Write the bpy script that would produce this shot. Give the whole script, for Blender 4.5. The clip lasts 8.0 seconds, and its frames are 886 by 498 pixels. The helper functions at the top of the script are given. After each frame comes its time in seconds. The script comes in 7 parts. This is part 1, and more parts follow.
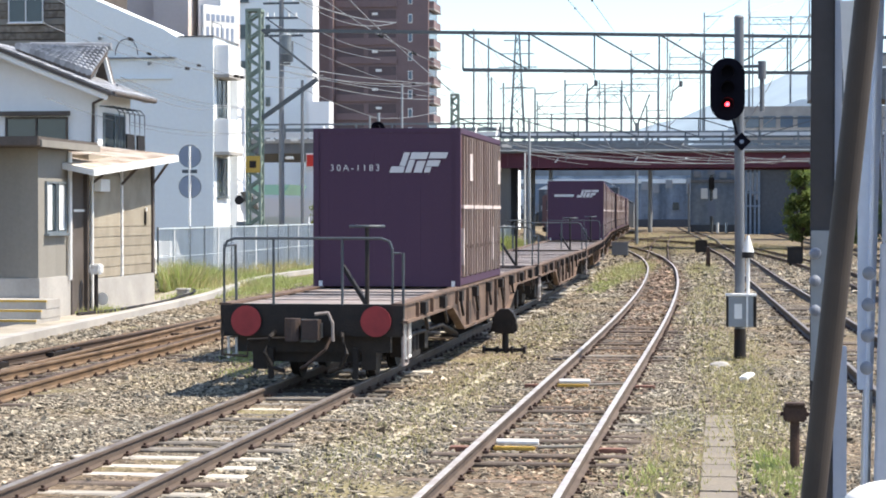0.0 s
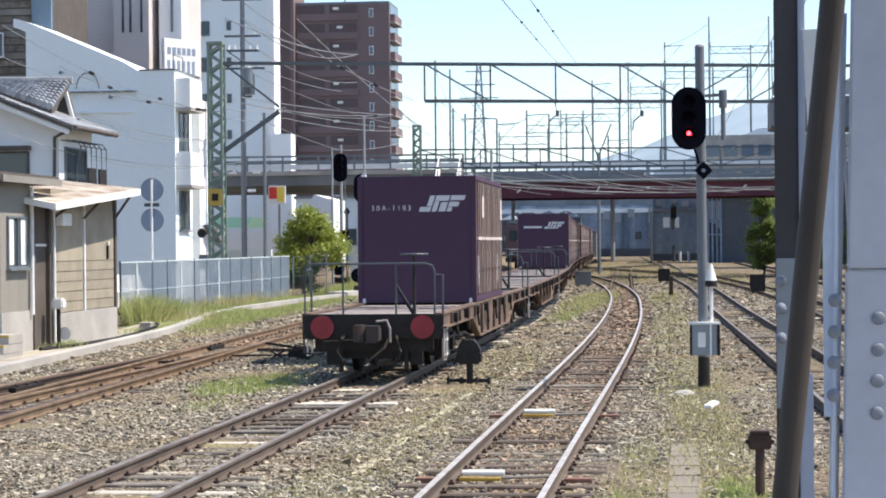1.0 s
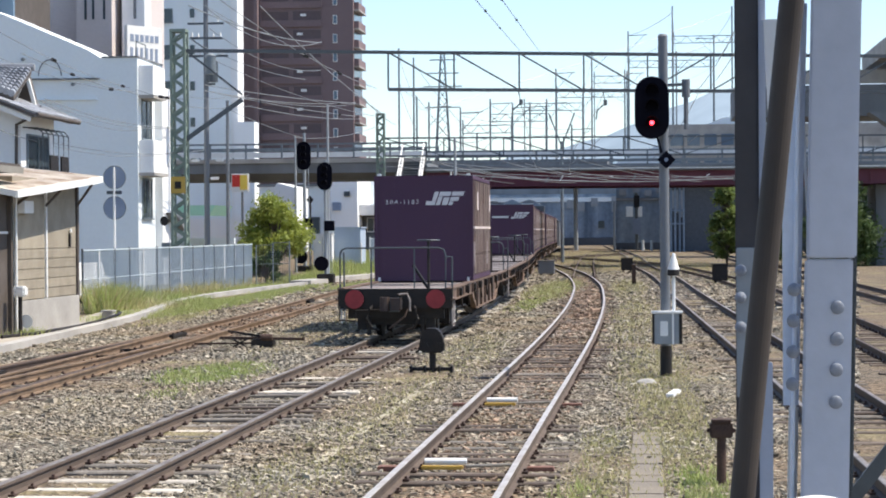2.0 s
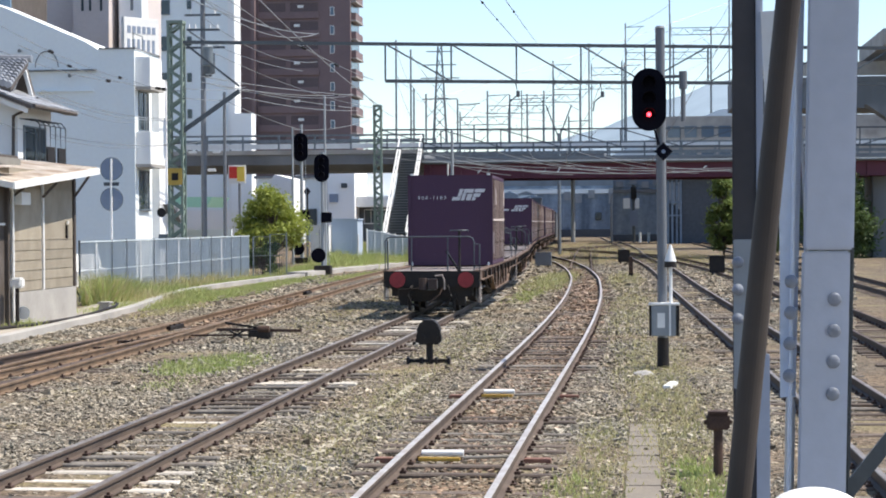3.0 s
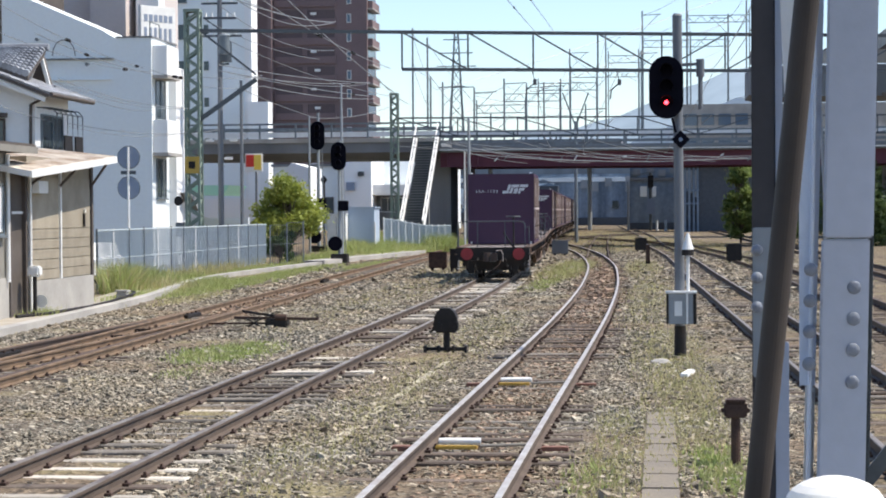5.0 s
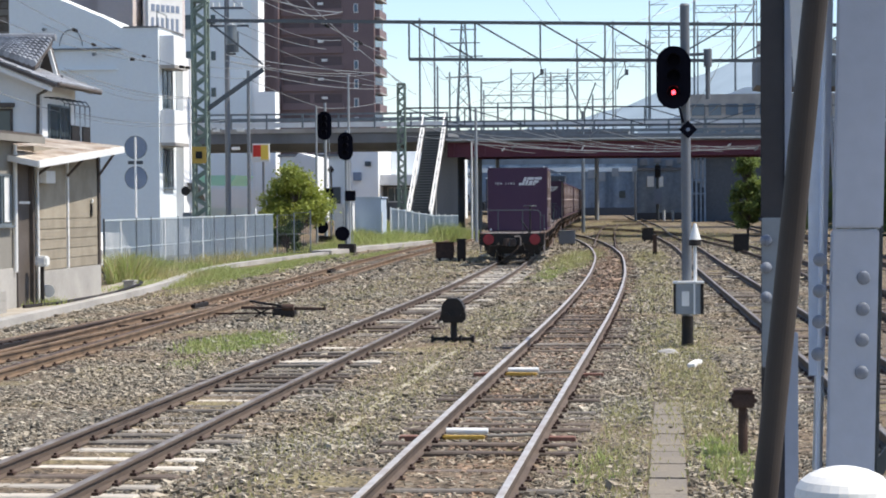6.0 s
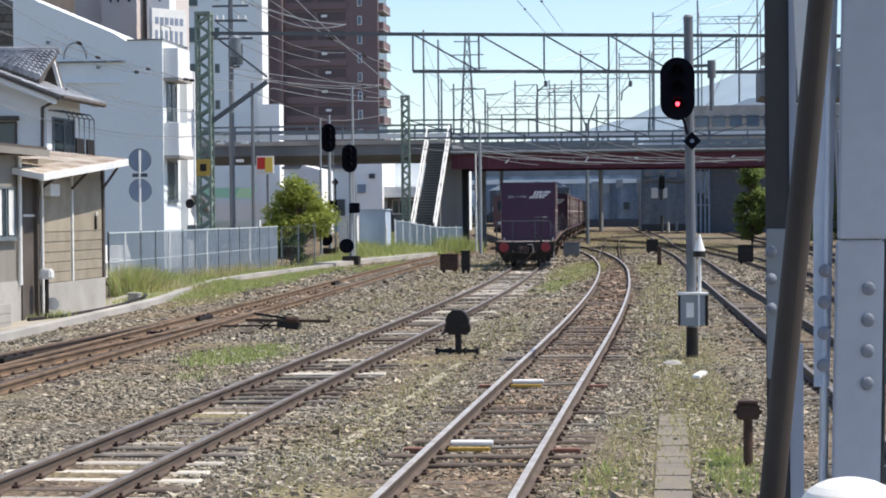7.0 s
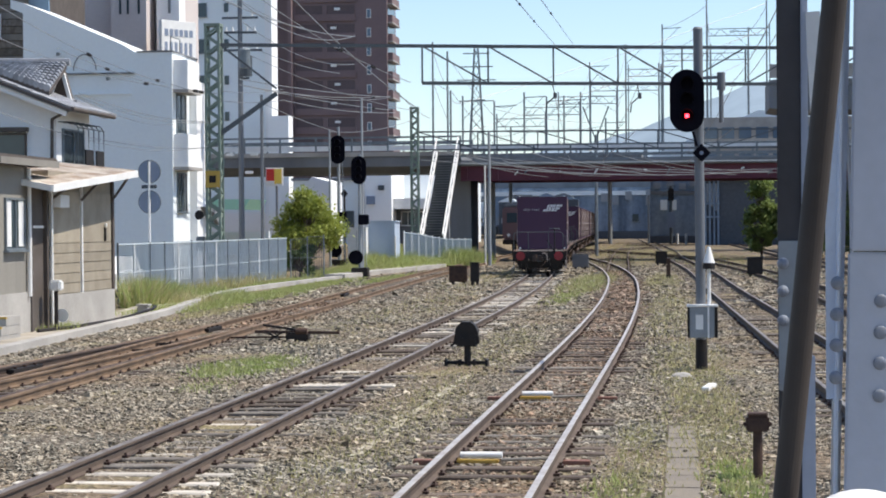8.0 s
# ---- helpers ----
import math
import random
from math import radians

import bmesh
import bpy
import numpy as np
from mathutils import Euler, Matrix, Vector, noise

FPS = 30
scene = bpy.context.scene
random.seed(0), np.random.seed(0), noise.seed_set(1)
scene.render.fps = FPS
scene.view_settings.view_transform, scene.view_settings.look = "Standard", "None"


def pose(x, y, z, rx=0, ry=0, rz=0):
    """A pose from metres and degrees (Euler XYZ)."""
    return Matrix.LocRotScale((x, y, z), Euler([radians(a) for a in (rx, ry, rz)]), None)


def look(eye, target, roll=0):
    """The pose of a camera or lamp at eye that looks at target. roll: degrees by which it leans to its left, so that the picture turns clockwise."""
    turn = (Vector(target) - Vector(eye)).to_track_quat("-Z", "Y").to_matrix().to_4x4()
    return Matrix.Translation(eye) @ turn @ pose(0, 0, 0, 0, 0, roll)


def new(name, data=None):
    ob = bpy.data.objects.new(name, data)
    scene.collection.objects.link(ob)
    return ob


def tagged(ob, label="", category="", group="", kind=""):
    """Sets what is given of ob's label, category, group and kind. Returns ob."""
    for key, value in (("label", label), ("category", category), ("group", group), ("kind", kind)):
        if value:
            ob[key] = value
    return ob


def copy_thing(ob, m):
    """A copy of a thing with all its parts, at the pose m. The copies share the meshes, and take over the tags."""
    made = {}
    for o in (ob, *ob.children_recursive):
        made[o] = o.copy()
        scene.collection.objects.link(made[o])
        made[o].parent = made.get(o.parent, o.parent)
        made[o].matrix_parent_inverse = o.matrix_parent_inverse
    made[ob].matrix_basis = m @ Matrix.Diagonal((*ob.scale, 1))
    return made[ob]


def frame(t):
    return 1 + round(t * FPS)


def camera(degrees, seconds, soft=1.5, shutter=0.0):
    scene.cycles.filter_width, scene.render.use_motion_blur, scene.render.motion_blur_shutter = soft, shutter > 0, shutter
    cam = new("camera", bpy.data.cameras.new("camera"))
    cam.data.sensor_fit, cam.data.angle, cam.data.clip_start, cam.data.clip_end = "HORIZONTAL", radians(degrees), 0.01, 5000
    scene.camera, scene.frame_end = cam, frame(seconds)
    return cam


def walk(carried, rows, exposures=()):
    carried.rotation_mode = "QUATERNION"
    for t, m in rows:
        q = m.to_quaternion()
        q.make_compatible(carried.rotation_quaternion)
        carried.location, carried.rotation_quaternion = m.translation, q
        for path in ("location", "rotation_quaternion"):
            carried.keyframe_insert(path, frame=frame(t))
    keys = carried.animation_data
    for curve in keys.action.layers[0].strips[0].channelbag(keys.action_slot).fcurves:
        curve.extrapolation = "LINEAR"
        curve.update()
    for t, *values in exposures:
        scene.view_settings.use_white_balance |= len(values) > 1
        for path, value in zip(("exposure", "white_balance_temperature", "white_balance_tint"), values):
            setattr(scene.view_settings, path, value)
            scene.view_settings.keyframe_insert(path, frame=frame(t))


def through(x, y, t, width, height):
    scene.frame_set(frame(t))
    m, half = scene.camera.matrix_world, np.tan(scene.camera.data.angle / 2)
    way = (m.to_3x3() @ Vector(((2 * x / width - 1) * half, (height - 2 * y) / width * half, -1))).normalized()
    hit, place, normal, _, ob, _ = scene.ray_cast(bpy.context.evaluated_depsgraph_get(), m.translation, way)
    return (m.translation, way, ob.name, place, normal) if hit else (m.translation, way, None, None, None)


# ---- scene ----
# ---- camera and walk ----
EYE = 2.49
cam = camera(24.24, 8.0, soft=1.9)


def aim(ex, yaw, pitch, roll):
    return pose(ex, 0, EYE, 90 + pitch, 0, 7.72 - yaw) @ pose(0, 0, 0, 0, 0, roll)


PATH = [
    (0.0, 0.004, 0.000, -1.020, 0.000), (0.5, 0.004, 0.756, -1.400, -0.076), (1.0, -0.003, 1.030, -0.161, -0.519),
    (1.5, 0.004, 1.434, -0.330, -0.304), (1.7, 0.003, 1.725, -0.388, -0.330), (2.8, 0.002, 2.280, -0.705, -0.377),
    (3.0, 0.002, 2.125, -0.718, -0.350), (3.5, 0.002, 2.081, -0.972, -0.377), (4.0, 0.000, 2.059, -0.991, -0.409),
    (4.5, 0.000, 1.862, -0.832, -0.576), (4.7, -0.001, 1.760, -0.965, -0.430), (5.8, -0.006, 1.470, -1.130, -0.440),
    (6.0, -0.007, 1.465, -1.317, -0.378), (6.5, -0.006, 1.333, -1.123, -0.732), (7.0, -0.008, 1.349, -0.985, -0.512),
    (7.5, -0.012, 1.216, -0.824, -0.452), (8.0, -0.014, 1.103, -0.657, -0.458)]
walk(cam, [(t, aim(ex, a, b, c)) for t, ex, a, b, c in PATH],
     exposures=[(0.0, 0.92, 6950, 11), (1.0, 0.72, 6850, 11), (3.0, 0.58, 6780, 11), (8.0, 0.34, 6700, 11)])

# ---- world and sun ----
SUN_ELEV, SUN_AZ = 59.0, 84.0          # azimuth: degrees from +y towards +x
world = bpy.data.worlds.new("daylight")
scene.world = world
world.use_nodes = True
wn = world.node_tree.nodes
sky = wn.new("ShaderNodeTexSky")
sky.sky_type, sky.sun_disc = "NISHITA", False
sky.sun_elevation, sky.sun_rotation = radians(SUN_ELEV), radians(SUN_AZ)
sky.air_density, sky.dust_density, sky.ozone_density = 0.85, 0.4, 3.0
wn["Background"].inputs["Strength"].default_value = 0.15
world.node_tree.links.new(sky.outputs[0], wn["Background"].inputs["Color"])
sun = new("sun", bpy.data.lights.new("sun", "SUN"))
sun.data.energy, sun.data.angle, sun.data.color = 4.6, radians(0.55), (1.0, 0.95, 0.87)
_e, _a = radians(SUN_ELEV), radians(SUN_AZ)
sun.matrix_world = look((math.sin(_a) * math.cos(_e) * 50, math.cos(_a) * math.cos(_e) * 50, math.sin(_e) * 50), (0, 0, 0))


# ---- materials ----
def mat(name, col, rough=0.7, metal=0.0, var=0.25, scale=3.0, fine=40.0, bump=0.15, tint=None, wear=0.35, spread=0.0, streak=False, spec=0.4):
    """A surface: base colour varied by a coarse and a fine noise, a second tint in patches, relief."""
    m = bpy.data.materials.new(name)
    m.use_nodes = True
    t = m.node_tree
    n, l = t.nodes, t.links
    b = n["Principled BSDF"]
    b.inputs["Metallic"].default_value = metal
    b.inputs["Specular IOR Level"].default_value = spec
    co = n.new("ShaderNodeTexCoord")
    src = co.outputs["Object"]
    if streak:
        mp = n.new("ShaderNodeMapping")
        mp.inputs["Scale"].default_value = (1, 1, 0.12)
        l.new(src, mp.inputs[0])
        src = mp.outputs[0]
    big, small = n.new("ShaderNodeTexNoise"), n.new("ShaderNodeTexNoise")
    big.inputs["Scale"].default_value, small.inputs["Scale"].default_value = scale, fine
    big.inputs["Detail"].default_value, small.inputs["Detail"].default_value = 5, 4
    l.new(src, big.inputs["Vector"]), l.new(co.outputs["Object"], small.inputs["Vector"])
    r1 = n.new("ShaderNodeValToRGB")
    r1.color_ramp.elements[0].position, r1.color_ramp.elements[1].position = 0.38, 0.68
    second = tint or [c * (1 - var) for c in col]
    r1.color_ramp.elements[0].color = (*col, 1)
    r1.color_ramp.elements[1].color = (*[c * (1 - wear) + s * wear for c, s in zip(col, second)], 1)
    l.new(big.outputs["Fac"], r1.inputs[0])
    mr = n.new("ShaderNodeMapRange")
    mr.inputs["To Min"].default_value, mr.inputs["To Max"].default_value = 1 - var, 1 + var
    l.new(small.outputs["Fac"], mr.inputs["Value"])
    val = mr.outputs[0]
    if spread:
        oi = n.new("ShaderNodeObjectInfo")
        m2 = n.new("ShaderNodeMapRange")
        m2.inputs["To Min"].default_value, m2.inputs["To Max"].default_value = 1 - spread, 1 + spread
        l.new(oi.outputs["Random"], m2.inputs["Value"])
        mm = n.new("ShaderNodeMath")
        mm.operation = "MULTIPLY"
        l.new(val, mm.inputs[0]), l.new(m2.outputs[0], mm.inputs[1])
        val = mm.outputs[0]
    mx = n.new("ShaderNodeVectorMath")
    mx.operation = "SCALE"
    l.new(r1.outputs[0], mx.inputs[0]), l.new(val, mx.inputs["Scale"])
    l.new(mx.outputs[0], b.inputs["Base Color"])
    rr = n.new("ShaderNodeMapRange")
    rr.inputs["To Min"].default_value, rr.inputs["To Max"].default_value = max(0.03, rough - 0.12), min(1, rough + 0.12)
    l.new(big.outputs["Fac"], rr.inputs["Value"]), l.new(rr.outputs[0], b.inputs["Roughness"])
    if bump:
        bp = n.new("ShaderNodeBump")
        bp.inputs["Strength"].default_value, bp.inputs["Distance"].default_value = bump, 0.02
        l.new(small.outputs["Fac"], bp.inputs["Height"]), l.new(bp.outputs[0], b.inputs["Normal"])
    return m


def glow(name, col, strength):
    m = bpy.data.materials.new(name)
    m.use_nodes = True
    b = m.node_tree.nodes["Principled BSDF"]
    b.inputs["Base Color"].default_value = (*col, 1)
    b.inputs["Emission Color"].default_value = (*col, 1)
    b.inputs["Emission Strength"].default_value = strength
    return m


def glass(name, col=(0.05, 0.07, 0.08)):
    m = mat(name, col, 0.08, 0, 0.1, 0.5, 3, 0, spec=0.6)
    return m


M_RAIL_SIDE = mat("rusty_rail_steel", (0.115, 0.084, 0.064), 0.8, 0.05, 0.3, 2, 30, 0.2, (0.075, 0.054, 0.044), 0.7)
M_RAIL_TOP = mat("worn_rail_head", (0.56, 0.52, 0.48), 0.4, 0.3, 0.2, 4, 60, 0.05, (0.32, 0.25, 0.2), 0.6)
M_RAIL_DULL = mat("dull_rail_head", (0.27, 0.24, 0.21), 0.5, 0.4, 0.25, 3, 40, 0.1, (0.1, 0.06, 0.045), 0.6)
M_TIE_WOOD = mat("grey_weathered_timber", (0.2, 0.18, 0.155), 0.9, 0, 0.3, 4, 30, 0.4, (0.09, 0.075, 0.06), 0.8, 0.35)
M_TIE_BROWN = mat("oiled_brown_timber", (0.12, 0.095, 0.075), 0.9, 0, 0.3, 4, 30, 0.4, (0.07, 0.05, 0.04), 0.8, 0.35)
M_TIE_PALE = mat("pale_concrete_tie", (0.54, 0.49, 0.41), 0.85, 0, 0.2, 4, 40, 0.2, (0.32, 0.3, 0.27), 0.7, 0.25)
M_IRON = mat("black_greasy_iron", (0.014, 0.012, 0.012), 0.65, 0.2, 0.4, 5, 40, 0.3, (0.034, 0.026, 0.021), 0.7)
M_RUST = mat("brown_rusty_iron", (0.085, 0.05, 0.036), 0.8, 0.2, 0.35, 6, 50, 0.3, (0.045, 0.03, 0.026), 0.7)
M_RUST_RED = mat("red_primed_iron", (0.22, 0.11, 0.08), 0.8, 0.1, 0.3, 6, 50, 0.3)
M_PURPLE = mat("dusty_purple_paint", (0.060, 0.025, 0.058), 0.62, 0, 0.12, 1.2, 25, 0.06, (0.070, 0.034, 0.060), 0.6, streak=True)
# Lighter copy of the container purple, with sunlight in the colour.
M_PURPLE_SIDE = mat("sunlit_maroon_paint", (0.15, 0.075, 0.075), 0.65, 0, 0.15, 1.5, 25, 0.08, (0.21, 0.12, 0.11), 0.6, 0.12, streak=True)
M_WAGON_SIDE = mat("dusty_rust_brown_paint", (0.17, 0.112, 0.08), 0.8, 0.05, 0.3, 2.2, 30, 0.2, (0.06, 0.042, 0.036), 0.8)
# Paler still: sun caught by the ribs is painted in.
M_RIB = mat("sunlit_rib_paint", (0.42, 0.345, 0.30), 0.7, 0, 0.2, 1.5, 25, 0.08, (0.20, 0.13, 0.11), 0.85, 0.15, streak=True)
M_WHITE = mat("white_paint", (0.78, 0.78, 0.76), 0.6, 0, 0.06, 2, 30, 0.05, (0.62, 0.62, 0.6), 0.5)
M_CHALK = mat("chalky_faded_marking", (0.62, 0.55, 0.52), 0.7, 0, 0.2, 4, 20, 0, (0.42, 0.33, 0.31), 0.8)
M_LETTER = mat("pale_lettering_paint", (0.62, 0.62, 0.63), 0.6, 0, 0.1, 4, 30, 0)
M_REDDISC = mat("red_enamel", (0.29, 0.028, 0.034), 0.5, 0, 0.15, 5, 40, 0.03, (0.19, 0.02, 0.025), 0.7)
M_DECK = mat("dusty_steel_deck", (0.30, 0.265, 0.25), 0.8, 0.1, 0.2, 2, 30, 0.15, (0.18, 0.13, 0.11), 0.6)
M_WAGON = mat("rusty_brown_wagon_paint", (0.046, 0.034, 0.032), 0.75, 0.1, 0.35, 2, 30, 0.2, (0.105, 0.064, 0.044), 0.7)
M_GREENSTEEL = mat("pale_green_paint", (0.18, 0.235, 0.195), 0.6, 0.1, 0.2, 2, 30, 0.1, (0.30, 0.35, 0.29), 0.6)
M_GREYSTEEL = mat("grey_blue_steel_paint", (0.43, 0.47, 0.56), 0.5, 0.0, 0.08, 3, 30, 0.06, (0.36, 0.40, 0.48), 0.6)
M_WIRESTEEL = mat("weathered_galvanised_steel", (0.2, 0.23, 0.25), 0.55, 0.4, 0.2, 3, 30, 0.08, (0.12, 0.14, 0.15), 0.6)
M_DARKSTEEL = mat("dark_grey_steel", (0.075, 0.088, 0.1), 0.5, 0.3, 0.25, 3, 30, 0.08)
M_WIRE = mat("wire", (0.27, 0.275, 0.28), 0.5, 0.4, 0.2, 1, 10, 0)
M_CONC = mat("weathered_concrete", (0.42, 0.40, 0.37), 0.9, 0, 0.15, 0.6, 14, 0.2, (0.24, 0.23, 0.21), 0.7)
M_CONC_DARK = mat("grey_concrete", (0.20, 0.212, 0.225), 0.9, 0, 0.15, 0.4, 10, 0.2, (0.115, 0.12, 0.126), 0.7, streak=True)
M_STUCCO = mat("white_stucco", (0.84, 0.84, 0.83), 0.9, 0, 0.04, 0.25, 8, 0.1, (0.74, 0.75, 0.75), 0.6, streak=True)
M_BLUEWALL = mat("pale_blue_grey_render", (0.80, 0.845, 0.85), 0.9, 0, 0.05, 0.12, 6, 0.08, (0.72, 0.77, 0.78), 0.6, streak=True)
M_BRICK = mat("brown_tile_cladding", (0.205, 0.145, 0.146), 0.8, 0, 0.18, 0.15, 4, 0.15, (0.155, 0.112, 0.115), 0.6)
# Darker brown that paints the shade of the tower's corridors.
M_RECESS = mat("brown_recess_shade", (0.13, 0.098, 0.10), 0.9, 0, 0.2, 0.3, 4, 0.1)
M_MAROON = mat("maroon_bridge_paint", (0.12, 0.028, 0.046), 0.6, 0, 0.2, 0.3, 6, 0.1, (0.10, 0.03, 0.042), 0.6)
M_TILE = mat("grey_glazed_roof_tile", (0.30, 0.31, 0.33), 0.35, 0, 0.25, 2, 20, 0.1, (0.14, 0.145, 0.16), 0.6, 0.3)
M_WOODWALL = mat("tan_board", (0.32, 0.28, 0.215), 0.8, 0, 0.15, 1.5, 20, 0.15, (0.22, 0.19, 0.145), 0.7, 0.12)
M_CREAM = mat("cream_render", (0.25, 0.235, 0.205), 0.85, 0, 0.12, 0.8, 14, 0.15, (0.15, 0.14, 0.128), 0.8, streak=True)
M_DARKWOOD = mat("dark_weathered_wood", (0.085, 0.07, 0.06), 0.8, 0, 0.3, 2, 25, 0.25, (0.13, 0.11, 0.1), 0.6)
M_GLASS = glass("window_glass")
M_GLASS_BLUE = glass("blue_tinted_glass", (0.10, 0.15, 0.21))
M_FENCE = mat("pale_fence_mesh", (0.50, 0.56, 0.60), 0.6, 0.2, 0.15, 1, 20, 0.05)


def leafy(name, col, second, through):
    """A leaf or blade that lets some of the light through."""
    m = mat(name, col, 0.6, 0, 0.35, 1.3, 8, 0, second, 0.8)
    t = m.node_tree
    n, l = t.nodes, t.links
    tl, mx = n.new("ShaderNodeBsdfTranslucent"), n.new("ShaderNodeMixShader")
    mx.inputs[0].default_value = through
    l.new(n["Principled BSDF"].inputs["Base Color"].links[0].from_socket, tl.inputs["Color"])
    l.new(n["Principled BSDF"].outputs[0], mx.inputs[1]), l.new(tl.outputs[0], mx.inputs[2])
    l.new(mx.outputs[0], n["Material Output"].inputs["Surface"])
    return m


M_LEAF = leafy("leaf_green", (0.36, 0.40, 0.09), (0.20, 0.26, 0.055), 0.45)
M_LEAF_DARK = leafy("dark_leaf_green", (0.09, 0.14, 0.045), (0.05, 0.08, 0.03), 0.35)
M_BARK = mat("bark", (0.12, 0.09, 0.07), 0.9, 0, 0.3, 4, 30, 0.4)
M_GRASS = leafy("summer_grass", (0.33, 0.40, 0.12), (0.44, 0.42, 0.20), 0.38)
M_DRYGRASS = leafy("dry_straw_weed", (0.50, 0.44, 0.24), (0.36, 0.36, 0.14), 0.35)
def stone_material(name="brown_grey_ballast_stone", a=(0.290, 0.260, 0.203), c=(0.255, 0.20, 0.138)):
    m = mat(name, a, 0.92, 0, 0.2, 0.35, 30, 0.2, c, 0.7, spec=0.25)
    t = m.node_tree
    n, l = t.nodes, t.links
    b = n["Principled BSDF"]
    g = n.new("ShaderNodeNewGeometry")
    r = n.new("ShaderNodeMapRange")
    r.inputs["To Min"].default_value, r.inputs["To Max"].default_value = 0.22, 1.85
    l.new(g.outputs["Random Per Island"], r.inputs["Value"])
    old = b.inputs["Base Color"].links[0].from_socket
    sc = n.new("ShaderNodeVectorMath")
    sc.operation = "SCALE"
    l.new(old, sc.inputs[0]), l.new(r.outputs[0], sc.inputs["Scale"])
    l.new(sc.outputs[0], b.inputs["Base Color"])
    return m


M_STONE = stone_material()
M_STONE_RUST = stone_material("rust_stained_ballast_stone", (0.28, 0.205, 0.148), (0.20, 0.13, 0.085))
M_SIGBLACK = mat("matt_black_signal_paint", (0.006, 0.006, 0.011), 0.95, 0, 0.2, 3, 30, 0.03, spec=0.08)
M_POLEGREY = mat("grey_concrete_pole", (0.30, 0.325, 0.345), 0.75, 0, 0.12, 1.5, 25, 0.1, (0.22, 0.24, 0.255), 0.6, streak=True)
M_MASTGREY = mat("dull_grey_galvanised_mast", (0.17, 0.185, 0.205), 0.65, 0.2, 0.15, 1.5, 25, 0.08, (0.11, 0.12, 0.135), 0.7, streak=True)
M_RIVET = mat("dull_blue_grey_rivet", (0.20, 0.225, 0.275), 0.55, 0, 0.2, 8, 60, 0.1)
M_DIRT = mat("pale_trodden_dirt", (0.40, 0.36, 0.30), 0.95, 0, 0.25, 0.9, 16, 0.5, (0.24, 0.215, 0.17), 0.9, spec=0.2)
M_PIPE = mat("brown_grey_painted_pipe", (0.034, 0.026, 0.022), 0.6, 0.0, 0.15, 3, 20, 0.03, (0.07, 0.056, 0.048), 0.5)
# Column steel with sky light put into a paler, bluer colour.
M_GUSSET = mat("sky_lit_steel_paint", (0.70, 0.77, 0.88), 0.4, 0.1, 0.12, 9, 40, 0.08, (0.46, 0.53, 0.66), 0.8, streak=True)
# Dark tone that stands in for the shade seen beneath the bridge.
M_SHADE = mat("painted_shade_cladding", (0.085, 0.098, 0.115), 0.95, 0, 0.25, 0.1, 3, 0.1, (0.12, 0.13, 0.145), 0.6, spec=0.1)
M_YELLOW = mat("yellow_paint", (0.50, 0.33, 0.07), 0.6, 0, 0.15, 4, 30, 0.05)
M_SIGNYELLOW = mat("bright_yellow_sign_paint", (0.80, 0.58, 0.10), 0.5, 0, 0.08, 3, 30, 0)
M_HUT = mat("blue_grey_hut_paint", (0.42, 0.50, 0.60), 0.6, 0, 0.08, 0.8, 12, 0.05, (0.36, 0.43, 0.52), 0.6, streak=True)
M_SIGNBLUE = mat("faded_blue_sign", (0.22, 0.27, 0.36), 0.6, 0, 0.1, 3, 30, 0.03)
M_REDPAINT = mat("red_sign_paint", (0.6, 0.04, 0.03), 0.5, 0, 0.08, 3, 30, 0)
M_MINT = mat("mint_green_panel", (0.46, 0.82, 0.62), 0.5, 0, 0.08, 1, 10, 0)
# Distance haze is mixed into the hill's blue.
M_HILL = mat("painted_haze_hill", (0.27, 0.34, 0.40), 1.0, 0, 0.08, 0.01, 0.08, 0, (0.22, 0.28, 0.33), 0.7, spec=0.0)
M_BLUESHED = mat("blue_grey_cladding", (0.25, 0.32, 0.40), 0.8, 0, 0.35, 0.5, 2.5, 0.1, (0.12, 0.165, 0.22), 0.95, streak=True)
M_RUSTROOF = mat("rusty_corrugated_sheet", (0.62, 0.56, 0.48), 0.75, 0.05, 0.3, 1.1, 9, 0.15, (0.24, 0.14, 0.08), 0.85)
M_RAIL_RUST = mat("orange_rust_rail", (0.21, 0.14, 0.088), 0.7, 0.1, 0.3, 2, 30, 0.15, (0.085, 0.06, 0.042), 0.7)
M_RAIL_DARK = mat("dark_oiled_rail", (0.062, 0.045, 0.037), 0.65, 0.2, 0.3, 2, 30, 0.15, (0.10, 0.068, 0.05), 0.7)
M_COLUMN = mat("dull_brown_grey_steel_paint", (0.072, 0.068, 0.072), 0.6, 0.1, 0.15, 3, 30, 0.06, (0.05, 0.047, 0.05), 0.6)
M_RED_LAMP = glow("red_signal_lens", (1.0, 0.03, 0.05), 9.0)


